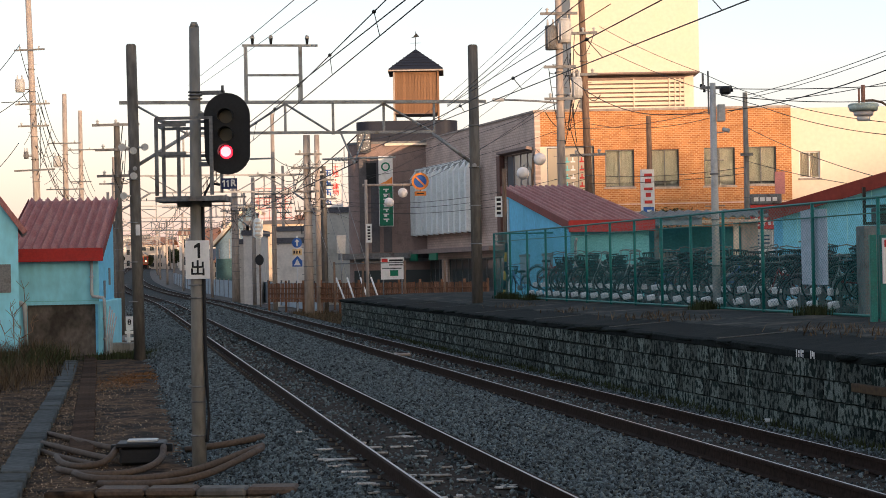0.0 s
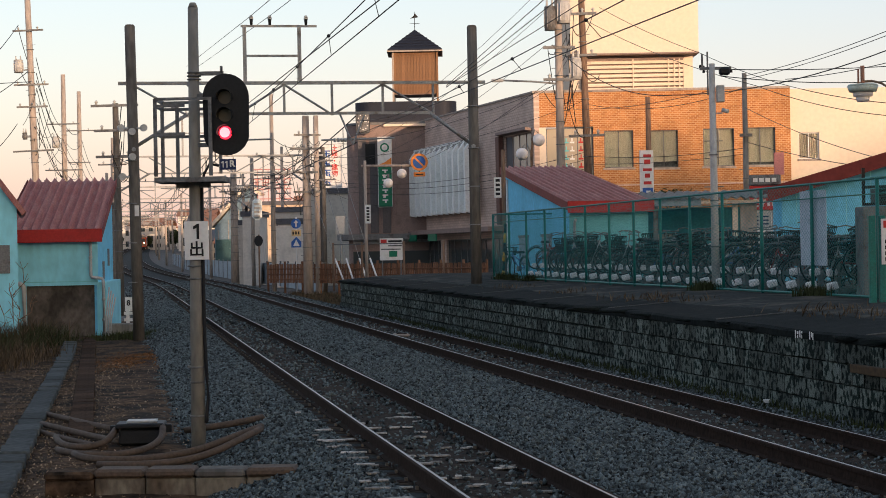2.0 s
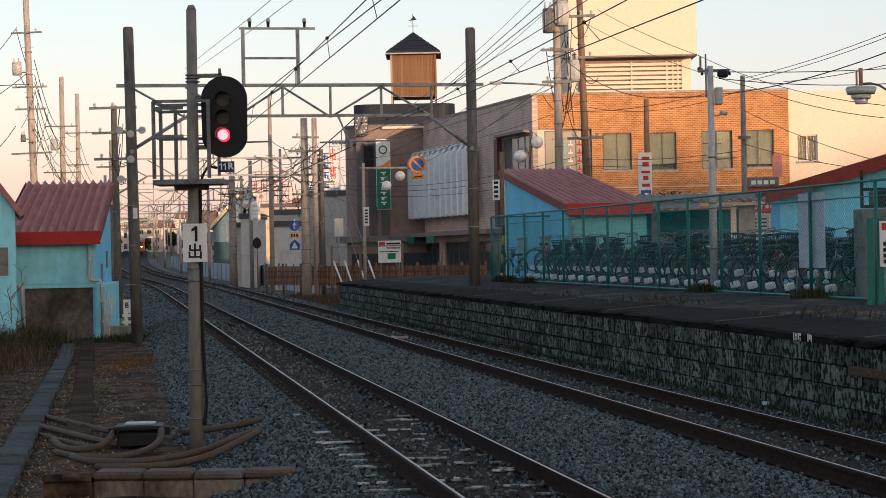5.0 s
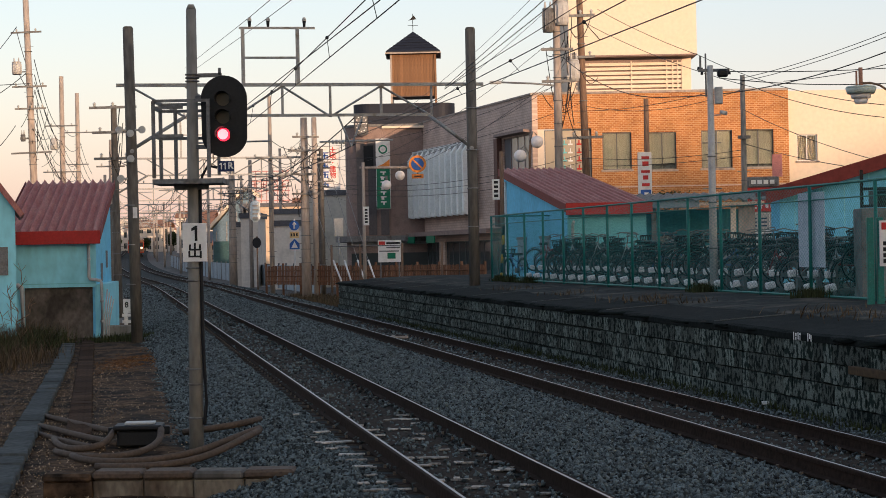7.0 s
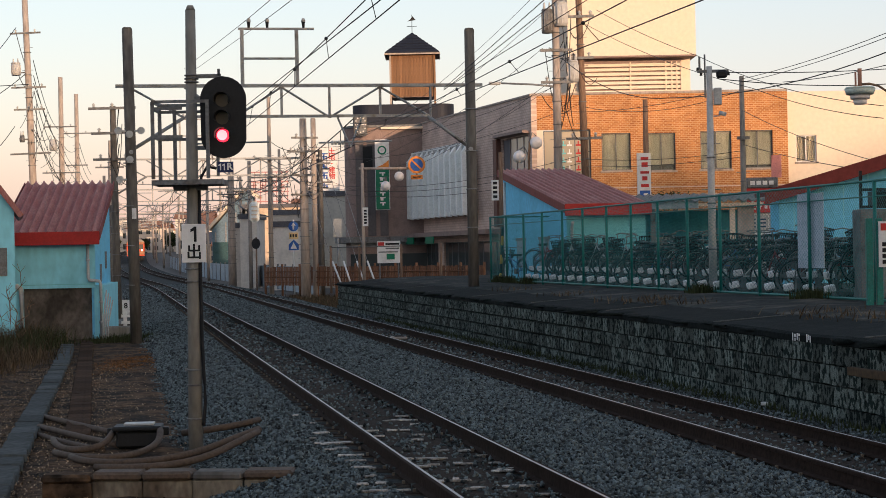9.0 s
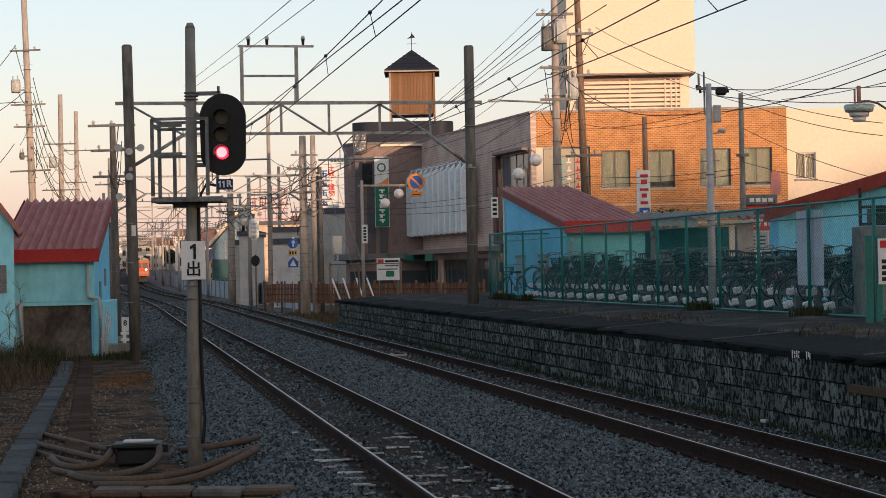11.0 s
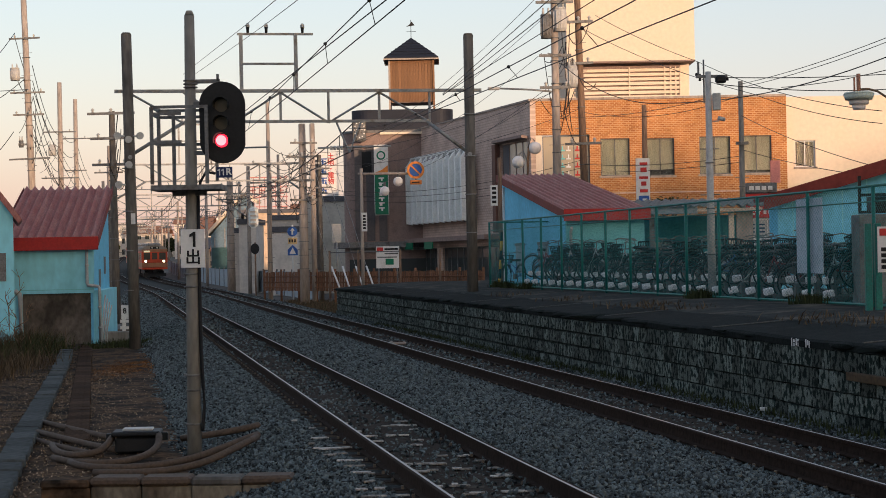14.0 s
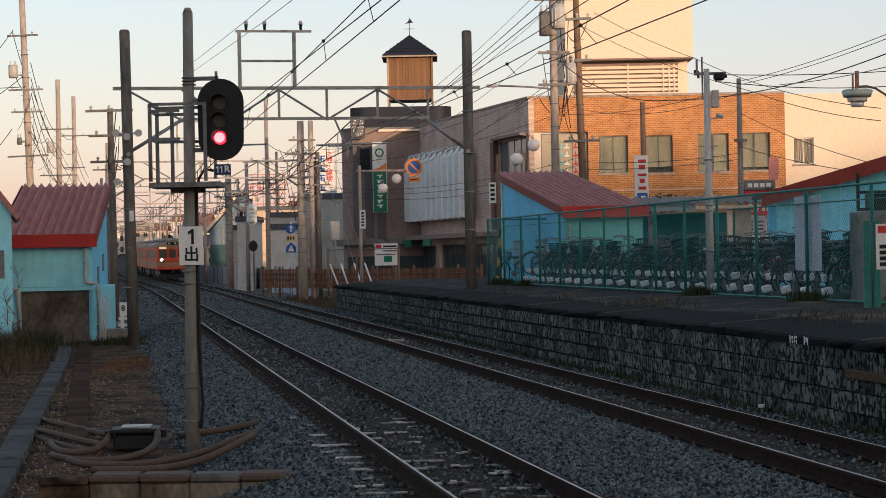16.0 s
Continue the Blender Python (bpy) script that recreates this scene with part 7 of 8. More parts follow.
    for pts in runs:
        bm = bmesh.new()
        fine = []
        for a, b in zip(pts[:-1], pts[1:]):
            fine += [Vector(a).lerp(Vector(b), t) for t in (0.0, 0.33, 0.66)]
        fine.append(Vector(pts[-1]))
        for _ in range(3):
            fine = [fine[0]] + [(fine[i - 1] + fine[i] * 2 + fine[i + 1]) / 4 for i in range(1, len(fine) - 1)] + [fine[-1]]
        tube(bm, fine, 0.042, 8)
        tagged(part("conduit", bm, M_HOSE, smooth=False), "dusty brown corrugated conduit on the ground", "conduit", "ground conduits")
    # stepped path edge of flat stones
    th = empty("path_edging", Matrix(), "row of grey paving slabs edging a path through weeds", "paving", kind="structure")
    bm = bmesh.new()
    box(bm, -0.17, -0.45, -0.04, 0.17, 0.45, 0.07, bevel=0.015)
    first = None
    for k in range(36):
        y = 17.5 + 0.92 * k
        x = -4.72 - (y - 19.7) * 0.174 - 0.00002 * max(0.0, y - 33) ** 3
        m = pose(x, y, -0.44 + 0.01 * (k % 3), random.uniform(-2, 2), random.uniform(-2, 2), 11 + random.uniform(-2, 2))
        if first is None:
            first = part("slab", bm, material("dark_paving", (0.062, 0.068, 0.066), 0.9, vary=0.3, scale=2, pick=0.25), th)
            first.matrix_basis = m
        else:
            share("slab", first, m, th)
    # walkway boards between the path and the shed
    th = empty("board_walk", Matrix(), "narrow rotten board walkway over the verge", "walkway", kind="structure")
    bm = bmesh.new()
    box(bm, -0.17, -0.2, -0.03, 0.17, 0.18, 0.05, bevel=0.012)
    first = None
    for k in range(46):
        y = 25.0 + 0.62 * k
        x = -4.93 - (y - 25.0) * 0.186
        m = pose(x, y, -0.45, random.uniform(2, 7), random.uniform(-2, 2), 10 + random.uniform(-4, 4))
        if first is None:
            first = part("board", bm, material("rotten_board", (0.048, 0.028, 0.017), 0.95, vary=0.35, scale=4, bump=0.4, pick=0.4), th)
            first.matrix_basis = m
        else:
            share("board", first, m, th)
    # small line-side marks
    th = empty("line_marker", pose(-9.69, 57.0, -0.46), "white numbered line-side post plate", "marker")
    bm = bmesh.new()
    rod(bm, (0, 0, 0), (0, 0, 0.95), 0.03, seg=8)
    part("post", bm, M_STEELD, th)
    bm = bmesh.new()
    box(bm, -0.11, -0.05, 0.68, 0.11, -0.03, 1.1)
    pl = part("plate", bm, M_WHITE, th)
    lettering("8", 0.24, M_INK, pl, pose(0, -0.056, 0.92))
    th = empty("cross_marker", pose(-9.55, 56.6, -0.46), "small white lattice marker beside the track", "marker")
    for k in range(3):
        bm = bmesh.new()
        box(bm, -0.22, -0.03, 0.18 + 0.2 * k, 0.22, 0.0, 0.27 + 0.2 * k)
        part("bar", bm, M_WHITE, th)
    for x in (-0.11, 0.11):
        bm = bmesh.new()
        box(bm, x - 0.05, -0.02, 0.0, x + 0.05, 0.02, 0.76)
        part("upright", bm, M_WHITE, th)
    th = empty("equipment_box", pose(-9.7, 55.7, -0.46), "low grey concrete equipment base", "equipment base")
    bm = bmesh.new()
    box(bm, -0.35, -0.25, 0, 0.35, 0.25, 0.35, bevel=0.03)
    part("block", bm, M_CONC, th)


def weeds(name, label, mat, count, area, height, seed, tilt=0.5):
    """A patch of thin blades: area(rng) gives the foot of each."""
    rng = random.Random(seed)
    verts, faces = [], []
    for _ in range(count):
        p = area(rng)
        h = height * rng.uniform(0.35, 1.1)
        a = rng.uniform(0, 2 * math.pi)
        lean = Vector((math.cos(a), math.sin(a), 0)) * h * tilt * rng.uniform(0.1, 1.0)
        side = Vector((-math.sin(a), math.cos(a), 0)) * 0.007 * rng.uniform(0.7, 2.0)
        k = len(verts)
        verts += [p - side, p + side, p + lean * 0.4 + Vector((0, 0, h * 0.6)) + side * 0.7, p + lean * 0.4 + Vector((0, 0, h * 0.6)) - side * 0.7, p + lean + Vector((0, 0, h))]
        faces += [(k, k + 1, k + 2, k + 3), (k + 3, k + 2, k + 4)]
    me = bpy.data.meshes.new(name)
    me.from_pydata([tuple(v) for v in verts], [], faces)
    me.materials.append(mat)
    tagged(new(name, me), label, "weeds", kind="stuff")


def all_weeds():
    weeds("dry_weeds", "dense dry brown weeds before the sheds", M_GRASSDRY, 4200, lambda r: Vector((-11.75 + r.gauss(0, 0.5), r.uniform(43, 52.5), -0.5)), 0.75, 1, 0.9)
    weeds("green_weeds", "dull green weeds among the dry ones", M_GRASS, 3600, lambda r: Vector((-11.3 + r.gauss(0, 0.5), r.uniform(42, 52), -0.5)), 0.62, 21, 1.1)
    weeds("dry_weeds", "straggling dry stalks beside the path", M_GRASSDRY, 1500, lambda r: Vector((-9.9 + r.gauss(0, 0.45), r.uniform(36, 45), -0.5)), 0.5, 2, 1.2)
    weeds("dry_weeds", "dry grass tufts on the platform top", M_GRASSDRY, 520, lambda r: on_line(r.choice((24.0, 25.2, 26.6, 33, 34.6, 35.4, 41, 47)) + r.gauss(0, 0.4), WALL + 1.45 + r.gauss(0, 0.4), 0.89), 0.16, 3, 1.6)
    weeds("green_weeds", "green weeds at the fence foot", M_GRASS, 2200, lambda r: along_fence(r.choice((0.1, 0.11, 0.3, 0.31, 0.82, 0.9, 0.95)) + r.gauss(0, 0.008), -0.1 + r.gauss(0, 0.1)), 0.22, 4)
    weeds("green_weeds", "green and brown weeds along the wall foot", M_GRASS, 5000, lambda r: on_line(r.uniform(18, 60), WALL - 0.25 + r.gauss(0, 0.12), -0.26), 0.14, 5)
    weeds("green_weeds", "weedy bank beyond the platform end", M_GRASS, 1800, lambda r: on_line(r.uniform(74, 100), 2.6 + abs(r.gauss(0, 1.0)), -0.35), 0.2, 6)
    weeds("dry_weeds", "dry brown weeds on the bank beyond the platform end", M_GRASSDRY, 5000, lambda r: on_line(r.uniform(70, 100), 2.3 + abs(r.gauss(0, 1.2)), -0.35), 0.28, 16)
    weeds("leaf_litter", "pale dead leaves scattered on the dirt verge", M_LEAF, 7000, lambda r: on_line(r.uniform(17, 42), -7.6 + r.gauss(0, 0.75), -0.44), 0.018, 18, 2.5)
    # small flakes laid down in place of a flat orange-brown dirt patch
    weeds("leaf_litter", "flat patch of orange-brown dirt beside the ballast", M_OCHREDIRT, 4500, lambda r: Vector((-7.05 + r.gauss(0, 0.4), 43.0 + r.gauss(0, 2.2), -0.45)), 0.022, 19, 2.5)
    weeds("green_weeds", "grass round the portal foot", M_GRASS, 1500, lambda r: Vector((-9.3 + r.gauss(0, 0.45), r.uniform(52, 56), -0.47)), 0.2, 7)
    weeds("leaf_litter", "dry leaf litter on the dirt verge", M_GRASSDRY, 6000, lambda r: on_line(r.uniform(19, 50), -8.2 + r.gauss(0, 0.9), -0.45), 0.024, 8, 2.5)
    for x, y, h, s in ((-11.15, 48.6, 2.1, 1), (-11.4, 48.9, 1.6, 2), (-10.95, 48.2, 1.2, 3), (-11.6, 48.5, 1.4, 4)):
        r = random.Random(s)
        bm = bmesh.new()
        p = Vector((x, y, -0.5))
        pts = [p + Vector((r.uniform(-0.05, 0.05) * k, r.uniform(-0.05, 0.05), h * k / 6)) for k in range(7)]
        tube(bm, pts, 0.012, 5)
        for k in range(2, 7):
            for _ in range(3):
                tube(bm, [pts[k], pts[k] + Vector((r.uniform(-0.2, 0.2), r.uniform(-0.1, 0.1), r.uniform(0.05, 0.25)))], 0.006, 4)
        tagged(part("dead_stalk", bm, M_WOODPOLE), "tall leafless dead weed stalk by the shed", "plant", "dead stalks")


# ---- the town beyond ----
def house(x, y, w, d, h, wall, roof_mat, label, storeys=2, cols=3, gable=True, turn=0.0, z=-0.5):
    th = empty("house", pose(x, y, z + rise(y), 0, 0, turn), label, "house", "town houses")
    holes = []
    sh = h / storeys
    for s in range(storeys):
        for c in range(cols):
            cw = w / cols
            holes.append((c * cw + cw * 0.25, s * sh + sh * 0.3, c * cw + cw * 0.75, s * sh + sh * 0.78))
    bm = bmesh.new()
    wall_mesh(bm, w, 0, h, 0.25, holes)
    wl_ = part("front_wall", bm, wall, th)
    for hh in holes:
        bm = bmesh.new()
        box(bm, hh[0], 0.1, hh[1], hh[2], 0.14, hh[3])
        wd = part("window", bm, M_GLASS, wl_)
        bm = bmesh.new()
        box(bm, (hh[0] + hh[2]) / 2 - 0.03, 0.06, hh[1], (hh[0] + hh[2]) / 2 + 0.03, 0.098, hh[3])
        part("mullion", bm, M_STEEL, wd)
    for xx in (0, w - 0.2):
        bm = bmesh.new()
        box(bm, xx, 0.252, 0, xx + 0.2, d, h)
        part("side_wall", bm, wall, th)
    bm = bmesh.new()
    if gable:
        a = [(-0.4, -0.4, h), (w + 0.4, -0.4, h), (w + 0.4, d / 2, h + d * 0.22), (-0.4, d / 2, h + d * 0.22)]
        b = [(-0.4, d / 2, h + d * 0.22), (w + 0.4, d / 2, h + d * 0.22), (w + 0.4, d + 0.4, h), (-0.4, d + 0.4, h)]
        slab(bm, a, 0.15)
        slab(bm, b, 0.15)
    else:
        box(bm, -0.15, -0.1, h + 0.002, w + 0.15, d, h + 0.4)
    part("roof", bm, roof_mat, th)
    return th


def town():
    rng = random.Random(9)
    pale = material("pale_render", (0.74, 0.68, 0.6), 0.85, vary=0.08, scale=1)
    grey = material("grey_cladding", (0.55, 0.49, 0.42), 0.8, vary=0.1, scale=1)
    tan = material("tan_render", (0.6, 0.46, 0.33), 0.85, vary=0.08, scale=1)
    slate = material("roof_tile_grey", (0.11, 0.11, 0.12), 0.7, vary=0.2, scale=4)
    orange_brown = material("roof_rust", (0.26, 0.13, 0.08), 0.7, vary=0.2, scale=3)
    # near the crossing, behind the fences
    stone = material("grey_green_render", (0.5, 0.48, 0.42), 0.85, vary=0.1, scale=0.7)
    house(-15.15, 140.0, 1.3, 6, 5.2, pale, slate, "pale narrow house by the crossing", 2, 0, False)
    house(-16.1, 143.0, 0.9, 5, 4.6, grey, slate, "grey slim house wall by the crossing", 2, 0, False)
    house(-11.9, 130.0, 2.0, 5, 4.4, pale, slate, "low pale shop with a dark eave", 1, 0, False)
    house(-13.2, 146.0, 2.6, 5, 5.6, grey, slate, "dark-windowed grey house behind the poles", 2, 2, False)
    house(-9.75, 134.0, 3.4, 6, 6.6, stone, slate, "grey-green rendered block beside the dark building", 2, 0, False)
    house(-6.3, 126.0, 1.2, 4, 3.2, grey, slate, "low grey annexe beside the dark building", 1, 0, False)
    # footbridge shed with lit diagonal eave
    th = empty("bridge_stair", pose(-23.4, 190.0, -0.5), "glazed station stair with a sunlit sloping roof", "stair hall")
    bm = bmesh.new()
    slab(bm, [(0, 0, 0.0), (4.2, 0, 0.0), (4.2, 0, 8.4), (3.4, 0, 9.0), (0, 0, 5.2)], -3.0)
    bmesh.ops.recalc_face_normals(bm, faces=bm.faces)
    part("wall", bm, material("blue_grey_cladding", (0.13, 0.2, 0.25), 0.6, vary=0.2, scale=1), th)
    bm = bmesh.new()
    box(bm, 0.1, -0.3, 0.0, 3.3, -0.08, 3.9, bevel=0.02)
    part("lower_screen", bm, material("dark_teal_screen", (0.035, 0.085, 0.09), 0.5, vary=0.2, scale=2), th, "dark teal lower screen")
    bm = bmesh.new()
    slab(bm, [(-0.3, -0.5, 5.1), (3.5, -0.5, 9.25), (3.5, 3.5, 9.25), (-0.3, 3.5, 5.1)], 0.3)
    part("roof", bm, M_CREAM, th)
    bm = bmesh.new()
    slab(bm, [(3.5, -0.5, 9.25), (4.7, -0.5, 8.3), (4.7, 3.5, 8.3), (3.5, 3.5, 9.25)], 0.3)
    part("ridge_roof", bm, M_CREAM, th)
    for k in range(4):
        bm = bmesh.new()
        box(bm, 0.3 + 1.05 * k, -0.06, 1.2, 0.42 + 1.05 * k, -0.004, 4.9 + 1.0 * k)
        part("mullion", bm, M_STEEL, th)
    # corrugated boundary fence along the far side
    th = empty("sheet_fence", Matrix(), "grey-blue corrugated sheet boundary fence along the line", "fence")
    for k in range(34):
        a, b = on_line(103 + 5 * k, 4.6, -0.4), on_line(103 + 5 * k + 4.9, 4.6, -0.4)
        bm = bmesh.new()
        slab(bm, [a, b, b + Vector((0, 0, 1.6)), a + Vector((0, 0, 1.6))], 0.06)
        bmesh.ops.recalc_face_normals(bm, faces=bm.faces)
        part("panel", bm, M_TARP, th)
        bm = bmesh.new()
        rod(bm, a, a + Vector((0, 0, 1.75)), 0.06, seg=6)
        part("post", bm, M_STEELD, th)
    for k in range(4):
        th = empty("car", Matrix.Translation(on_line(150 + 14 * k, 9.0, -0.5)) @ pose(0, 0, 0, 0, 0, 80), ("white", "silver", "dark blue", "white")[k] + " car parked beyond the boundary fence", "car", "parked cars")
        paint = material("car_paint", ((0.6, 0.6, 0.6), (0.3, 0.31, 0.32), (0.04, 0.07, 0.15), (0.6, 0.6, 0.6))[k], 0.3, 0.2, vary=0.03)
        bm = bmesh.new()
        box(bm, -2.1, -0.82, 0.3, 2.1, 0.82, 0.95, bevel=0.15)
        part("body", bm, paint, th)
        bm = bmesh.new()
        box(bm, -1.3, -0.72, 0.952, 1.0, 0.72, 1.5, bevel=0.2)
        part("cabin", bm, M_GLASS, th)
        for x in (-1.3, 1.3):
            for yy in (-0.8, 0.62):
                bm = bmesh.new()
                rod(bm, (x, yy, 0.32), (x, yy + 0.18, 0.32), 0.32, seg=14)
                part("wheel", bm, M_RUBBER, th)
    # billboards
    th = empty("billboard", pose(-9.47, 140.0, 5.85), "white upright billboard with red and blue characters", "billboard")
    bm = bmesh.new()
    box(bm, 0, 0, 0.0, 1.85, 0.3, 4.15)
    bd = part("board", bm, M_WHITE, th)
    for k, ch in enumerate("土地・建物"):
        lettering(ch, 0.5, M_SIGNRED, bd, pose(1.32, -0.01, 3.8 - 0.47 * k))
    for k in range(5):
        for x0, x1, dz, hh in ((0.42, 1.02, 0.0, 0.09), (0.66, 0.78, -0.38, 0.37), (0.45, 0.98, -0.2, 0.08), (0.48, 0.6, -0.42, 0.2), (0.86, 0.98, -0.42, 0.2)):
            bm = bmesh.new()
            box(bm, x0, -0.012, 3.6 - 0.72 * k + dz, x1, -0.002, 3.6 - 0.72 * k + dz + hh)
            part("mark", bm, M_SIGNBLUE, bd)
    for x in (0.2, 1.3):
        bm = bmesh.new()
        rod(bm, (x, 0.15, -6.3), (x, 0.15, 0.0), 0.08, seg=8)
        part("leg", bm, M_STEELD, th)
    th = empty("roof_sign", pose(-19.5, 190.0, 7.2), "open red-lettered rooftop sign on a frame", "sign")
    for k in range(8):
        bm = bmesh.new()
        rod(bm, (0.55 * k, 0, 0), (0.55 * k, 0, 3.3), 0.04, seg=5)
        part("frame_post", bm, M_PALERED, th)
    for z in (0.2, 1.2, 2.2, 3.2):
        bm = bmesh.new()
        box(bm, -0.1, -0.05, z, 4.0, 0.0, z + 0.1)
        part("frame_bar", bm, M_PALERED, th)
    for k in range(4):
        for dx, dz, ww, hh in ((0, 0.55, 0.65, 0.12), (0.25, 0.25, 0.12, 0.6), (0, 0.25, 0.65, 0.1)):
            bm = bmesh.new()
            box(bm, 0.1 + 0.95 * k + dx, -0.14, 1.3 + dz, 0.1 + 0.95 * k + dx + ww, -0.055, 1.3 + dz + hh)
            part("mark", bm, M_PALERED, th)
    house(-20.5, 190.0, 7.0, 8, 7.2, tan, slate, "tan building under a rooftop sign", 2, 3, False)
    # rows of houses on both sides, lit by the low sun
    walls = (pale, tan, grey, M_CREAM, pale)
    words = ("pale", "tan", "grey", "cream", "off-white")
    for k in range(22):
        y = 200 + 17 * k + rng.uniform(-4, 4)
        i = rng.randrange(5)
        house(centre(y) + rng.uniform(9, 17), y, rng.uniform(6, 10), 8, rng.choice((3.2, 5.8, 6.2, 8.5)), walls[i], rng.choice((slate, orange_brown, slate)), words[i] + " rendered town house beside the line", 2, 3, rng.random() < 0.6)
    for k in range(22):
        y = 215 + 17 * k + rng.uniform(-4, 4)
        i = rng.randrange(5)
        house(centre(y) - rng.uniform(20, 30), y, rng.uniform(6, 10), 8, rng.choice((3.2, 5.8, 6.2)), walls[i], rng.choice((slate, orange_brown, slate)), words[i] + " rendered town house across the line", 2, 3, rng.random() < 0.6)
    for k in range(40):
        y = rng.uniform(480, 640)
        i = rng.randrange(5)
        house(-170 + 5.2 * k + rng.uniform(-2, 2), y, rng.uniform(8, 14), 9, rng.choice((6, 6.5, 9, 12)), walls[i], rng.choice((slate, orange_brown)), words[i] + " distant town building in evening sun", 3, 4, rng.random() < 0.5)
    # more poles along the streets in the distance
    for k in range(26):
        y = 150 + 14 * k + rng.uniform(-4, 4)
        o = rng.choice((-11, -9.5, 6, 8, 11)) + rng.uniform(-1, 1)
        p = on_line(y, o)
        utility_pole(p.x, p.y, rise(y) - 0.5, rise(y) + rng.uniform(8.5, 11.5), 0.16, M_CONCL, "sunlit utility pole down the line", ((rise(y) + 8.0, 0.9, rng.uniform(-20, 20), 3), (rise(y) + 7.2, 0.8, rng.uniform(-20, 20), 2)), straps=3)
    # trees: dark wooded rise at the skyline
    for k in range(10):
        tree(-112 + 9 * k + rng.uniform(-4, 4), 470 + rng.uniform(-20, 30), rng.uniform(3.4, 5.6), k)
    # vertical shop sign and parking sign before the tiled building
    th = empty("shop_sign", pose(7.5, 72.0, 0.6), "tall white shop sign with red and blue characters", "sign")
    bm = bmesh.new()
    box(bm, 0.1, 0, 2.9, 0.62, 0.2, 5.0)
    bd = part("board", bm, M_WHITE, th)
    bm = bmesh.new()
    box(bm, 0.18, -0.02, 2.95, 0.58, -0.002, 3.55)
    part("blue_field", bm, M_SIGNBLUE, bd)
    for k in range(5):
        bm = bmesh.new()
        w = (0.3, 0.2, 0.34, 0.24, 0.3)[k]
        box(bm, 0.38 - w / 2, -0.02, 3.68 + 0.26 * k, 0.38 + w / 2, -0.002, (3.8, 3.84, 3.78, 3.86, 3.8)[k] + 0.26 * k)
        part("mark", bm, M_SIGNRED, bd)
    for k in range(3):
        bm = bmesh.new()
        box(bm, 0.26 + 0.03 * k, -0.03, 3.02 + 0.17 * k, 0.5, -0.021, 3.1 + 0.17 * k)
        part("mark", bm, M_WHITE, bd)
    for x in (0.12, 0.55):
        bm = bmesh.new()
        rod(bm, (x, 0.1, 0), (x, 0.1, 2.9), 0.04, seg=8)
        part("leg", bm, M_STEELD, th)
    th = empty("corner_plate", pose(2.0, 62.0, 0.6), "white street plate with black marks on a brown post", "sign")
    bm = bmesh.new()
    rod(bm, (0, 0, 0), (0, 0, 4.6), 0.07, seg=8)
    part("post", bm, M_WOODPOLE, th)
    bm = bmesh.new()
    box(bm, -0.32, -0.1, 3.0, -0.08, -0.08, 3.68)
    pl = part("plate", bm, M_WHITE, th)
    for k in range(4):
        bm = bmesh.new()
        box(bm, -0.27, -0.11, 3.08 + 0.15 * k, -0.13, -0.101, 3.17 + 0.15 * k)
        part("mark", bm, M_INK, pl)
    # kiosk with red counter sign
    th = empty("kiosk", pose(10.82, 66.0, 0.6), "small roadside shop with a red sign and white posters", "kiosk")
    bm = bmesh.new()
    box(bm, 0, 0, 0, 2.6, 2.0, 2.6)
    part("wall", bm, M_WHITE, th)
    bm = bmesh.new()
    box(bm, -0.02, -0.14, 2.5, 2.6, -0.01, 3.36, bevel=0.01)
    sg = part("sign_band", bm, M_SIGNRED, th)
    lettering("24", 0.4, M_WHITE, sg, pose(0.3, -0.15, 2.74))
    for k in range(3):
        bm = bmesh.new()
        box(bm, 0.6 + 0.16 * k, -0.15, 2.64, 0.7 + 0.16 * k, -0.141, 2.76)
        part("mark", bm, M_WHITE, sg)
    bm = bmesh.new()
    box(bm, -0.02, -0.2, 3.37, 1.05, 1.2, 3.74, bevel=0.03)
    un = part("light_box", bm, M_STEELD, th, "dark light box with pale marks")
    for k in range(4):
        bm = bmesh.new()
        box(bm, 0.1 + 0.22 * k, -0.212, 3.48, 0.26 + 0.22 * k, -0.201, 3.62)
        part("mark", bm, M_WHITE, un)
    for k in range(4):
        bm = bmesh.new()
        box(bm, 0.06 + 0.36 * k, -0.02, 1.85, 0.38 + 0.36 * k, -0.004, 2.42)
        po = part("poster", bm, M_PVC, th)
        for j in range(3):
            bm = bmesh.new()
            box(bm, 0.1 + 0.36 * k, -0.03, 1.98 + 0.13 * j, 0.3 + 0.36 * k, -0.021, 2.03 + 0.13 * j)
            part("mark", bm, M_NAVY, po)
    th = empty("roadside_sign", pose(14.85, 84.0, 0.5), "small pink and white roadside sign", "sign")
    bm = bmesh.new()
    rod(bm, (0.3, 0.03, 0), (0.3, 0.03, 5.2), 0.05, seg=8)
    part("post", bm, M_STEELD, th)
    bm = bmesh.new()
    box(bm, 0.05, -0.05, 4.5, 0.5, 0.0, 5.5)
    part("board", bm, material("pink_sign", (0.55, 0.22, 0.2), 0.6), th)
    # green gate post, notice and cabinet at the near end of the fence
    th = empty("gate_post", pose(6.55, 28.6, 0.93), "riveted green steel post carrying a white notice", "post")
    for x in (-0.05, 0.1):
        bm = bmesh.new()
        box(bm, x, -0.05, -0.1, x + 0.1, 0.05, 1.37, bevel=0.006)
        part("upright", bm, M_GREEN, th)
    for k in range(9):
        bm = bmesh.new()
        disc(bm, (0.0, -0.05, 0.1 + 0.145 * k), 0.014, (0, -1, 0), 0.01, 8)
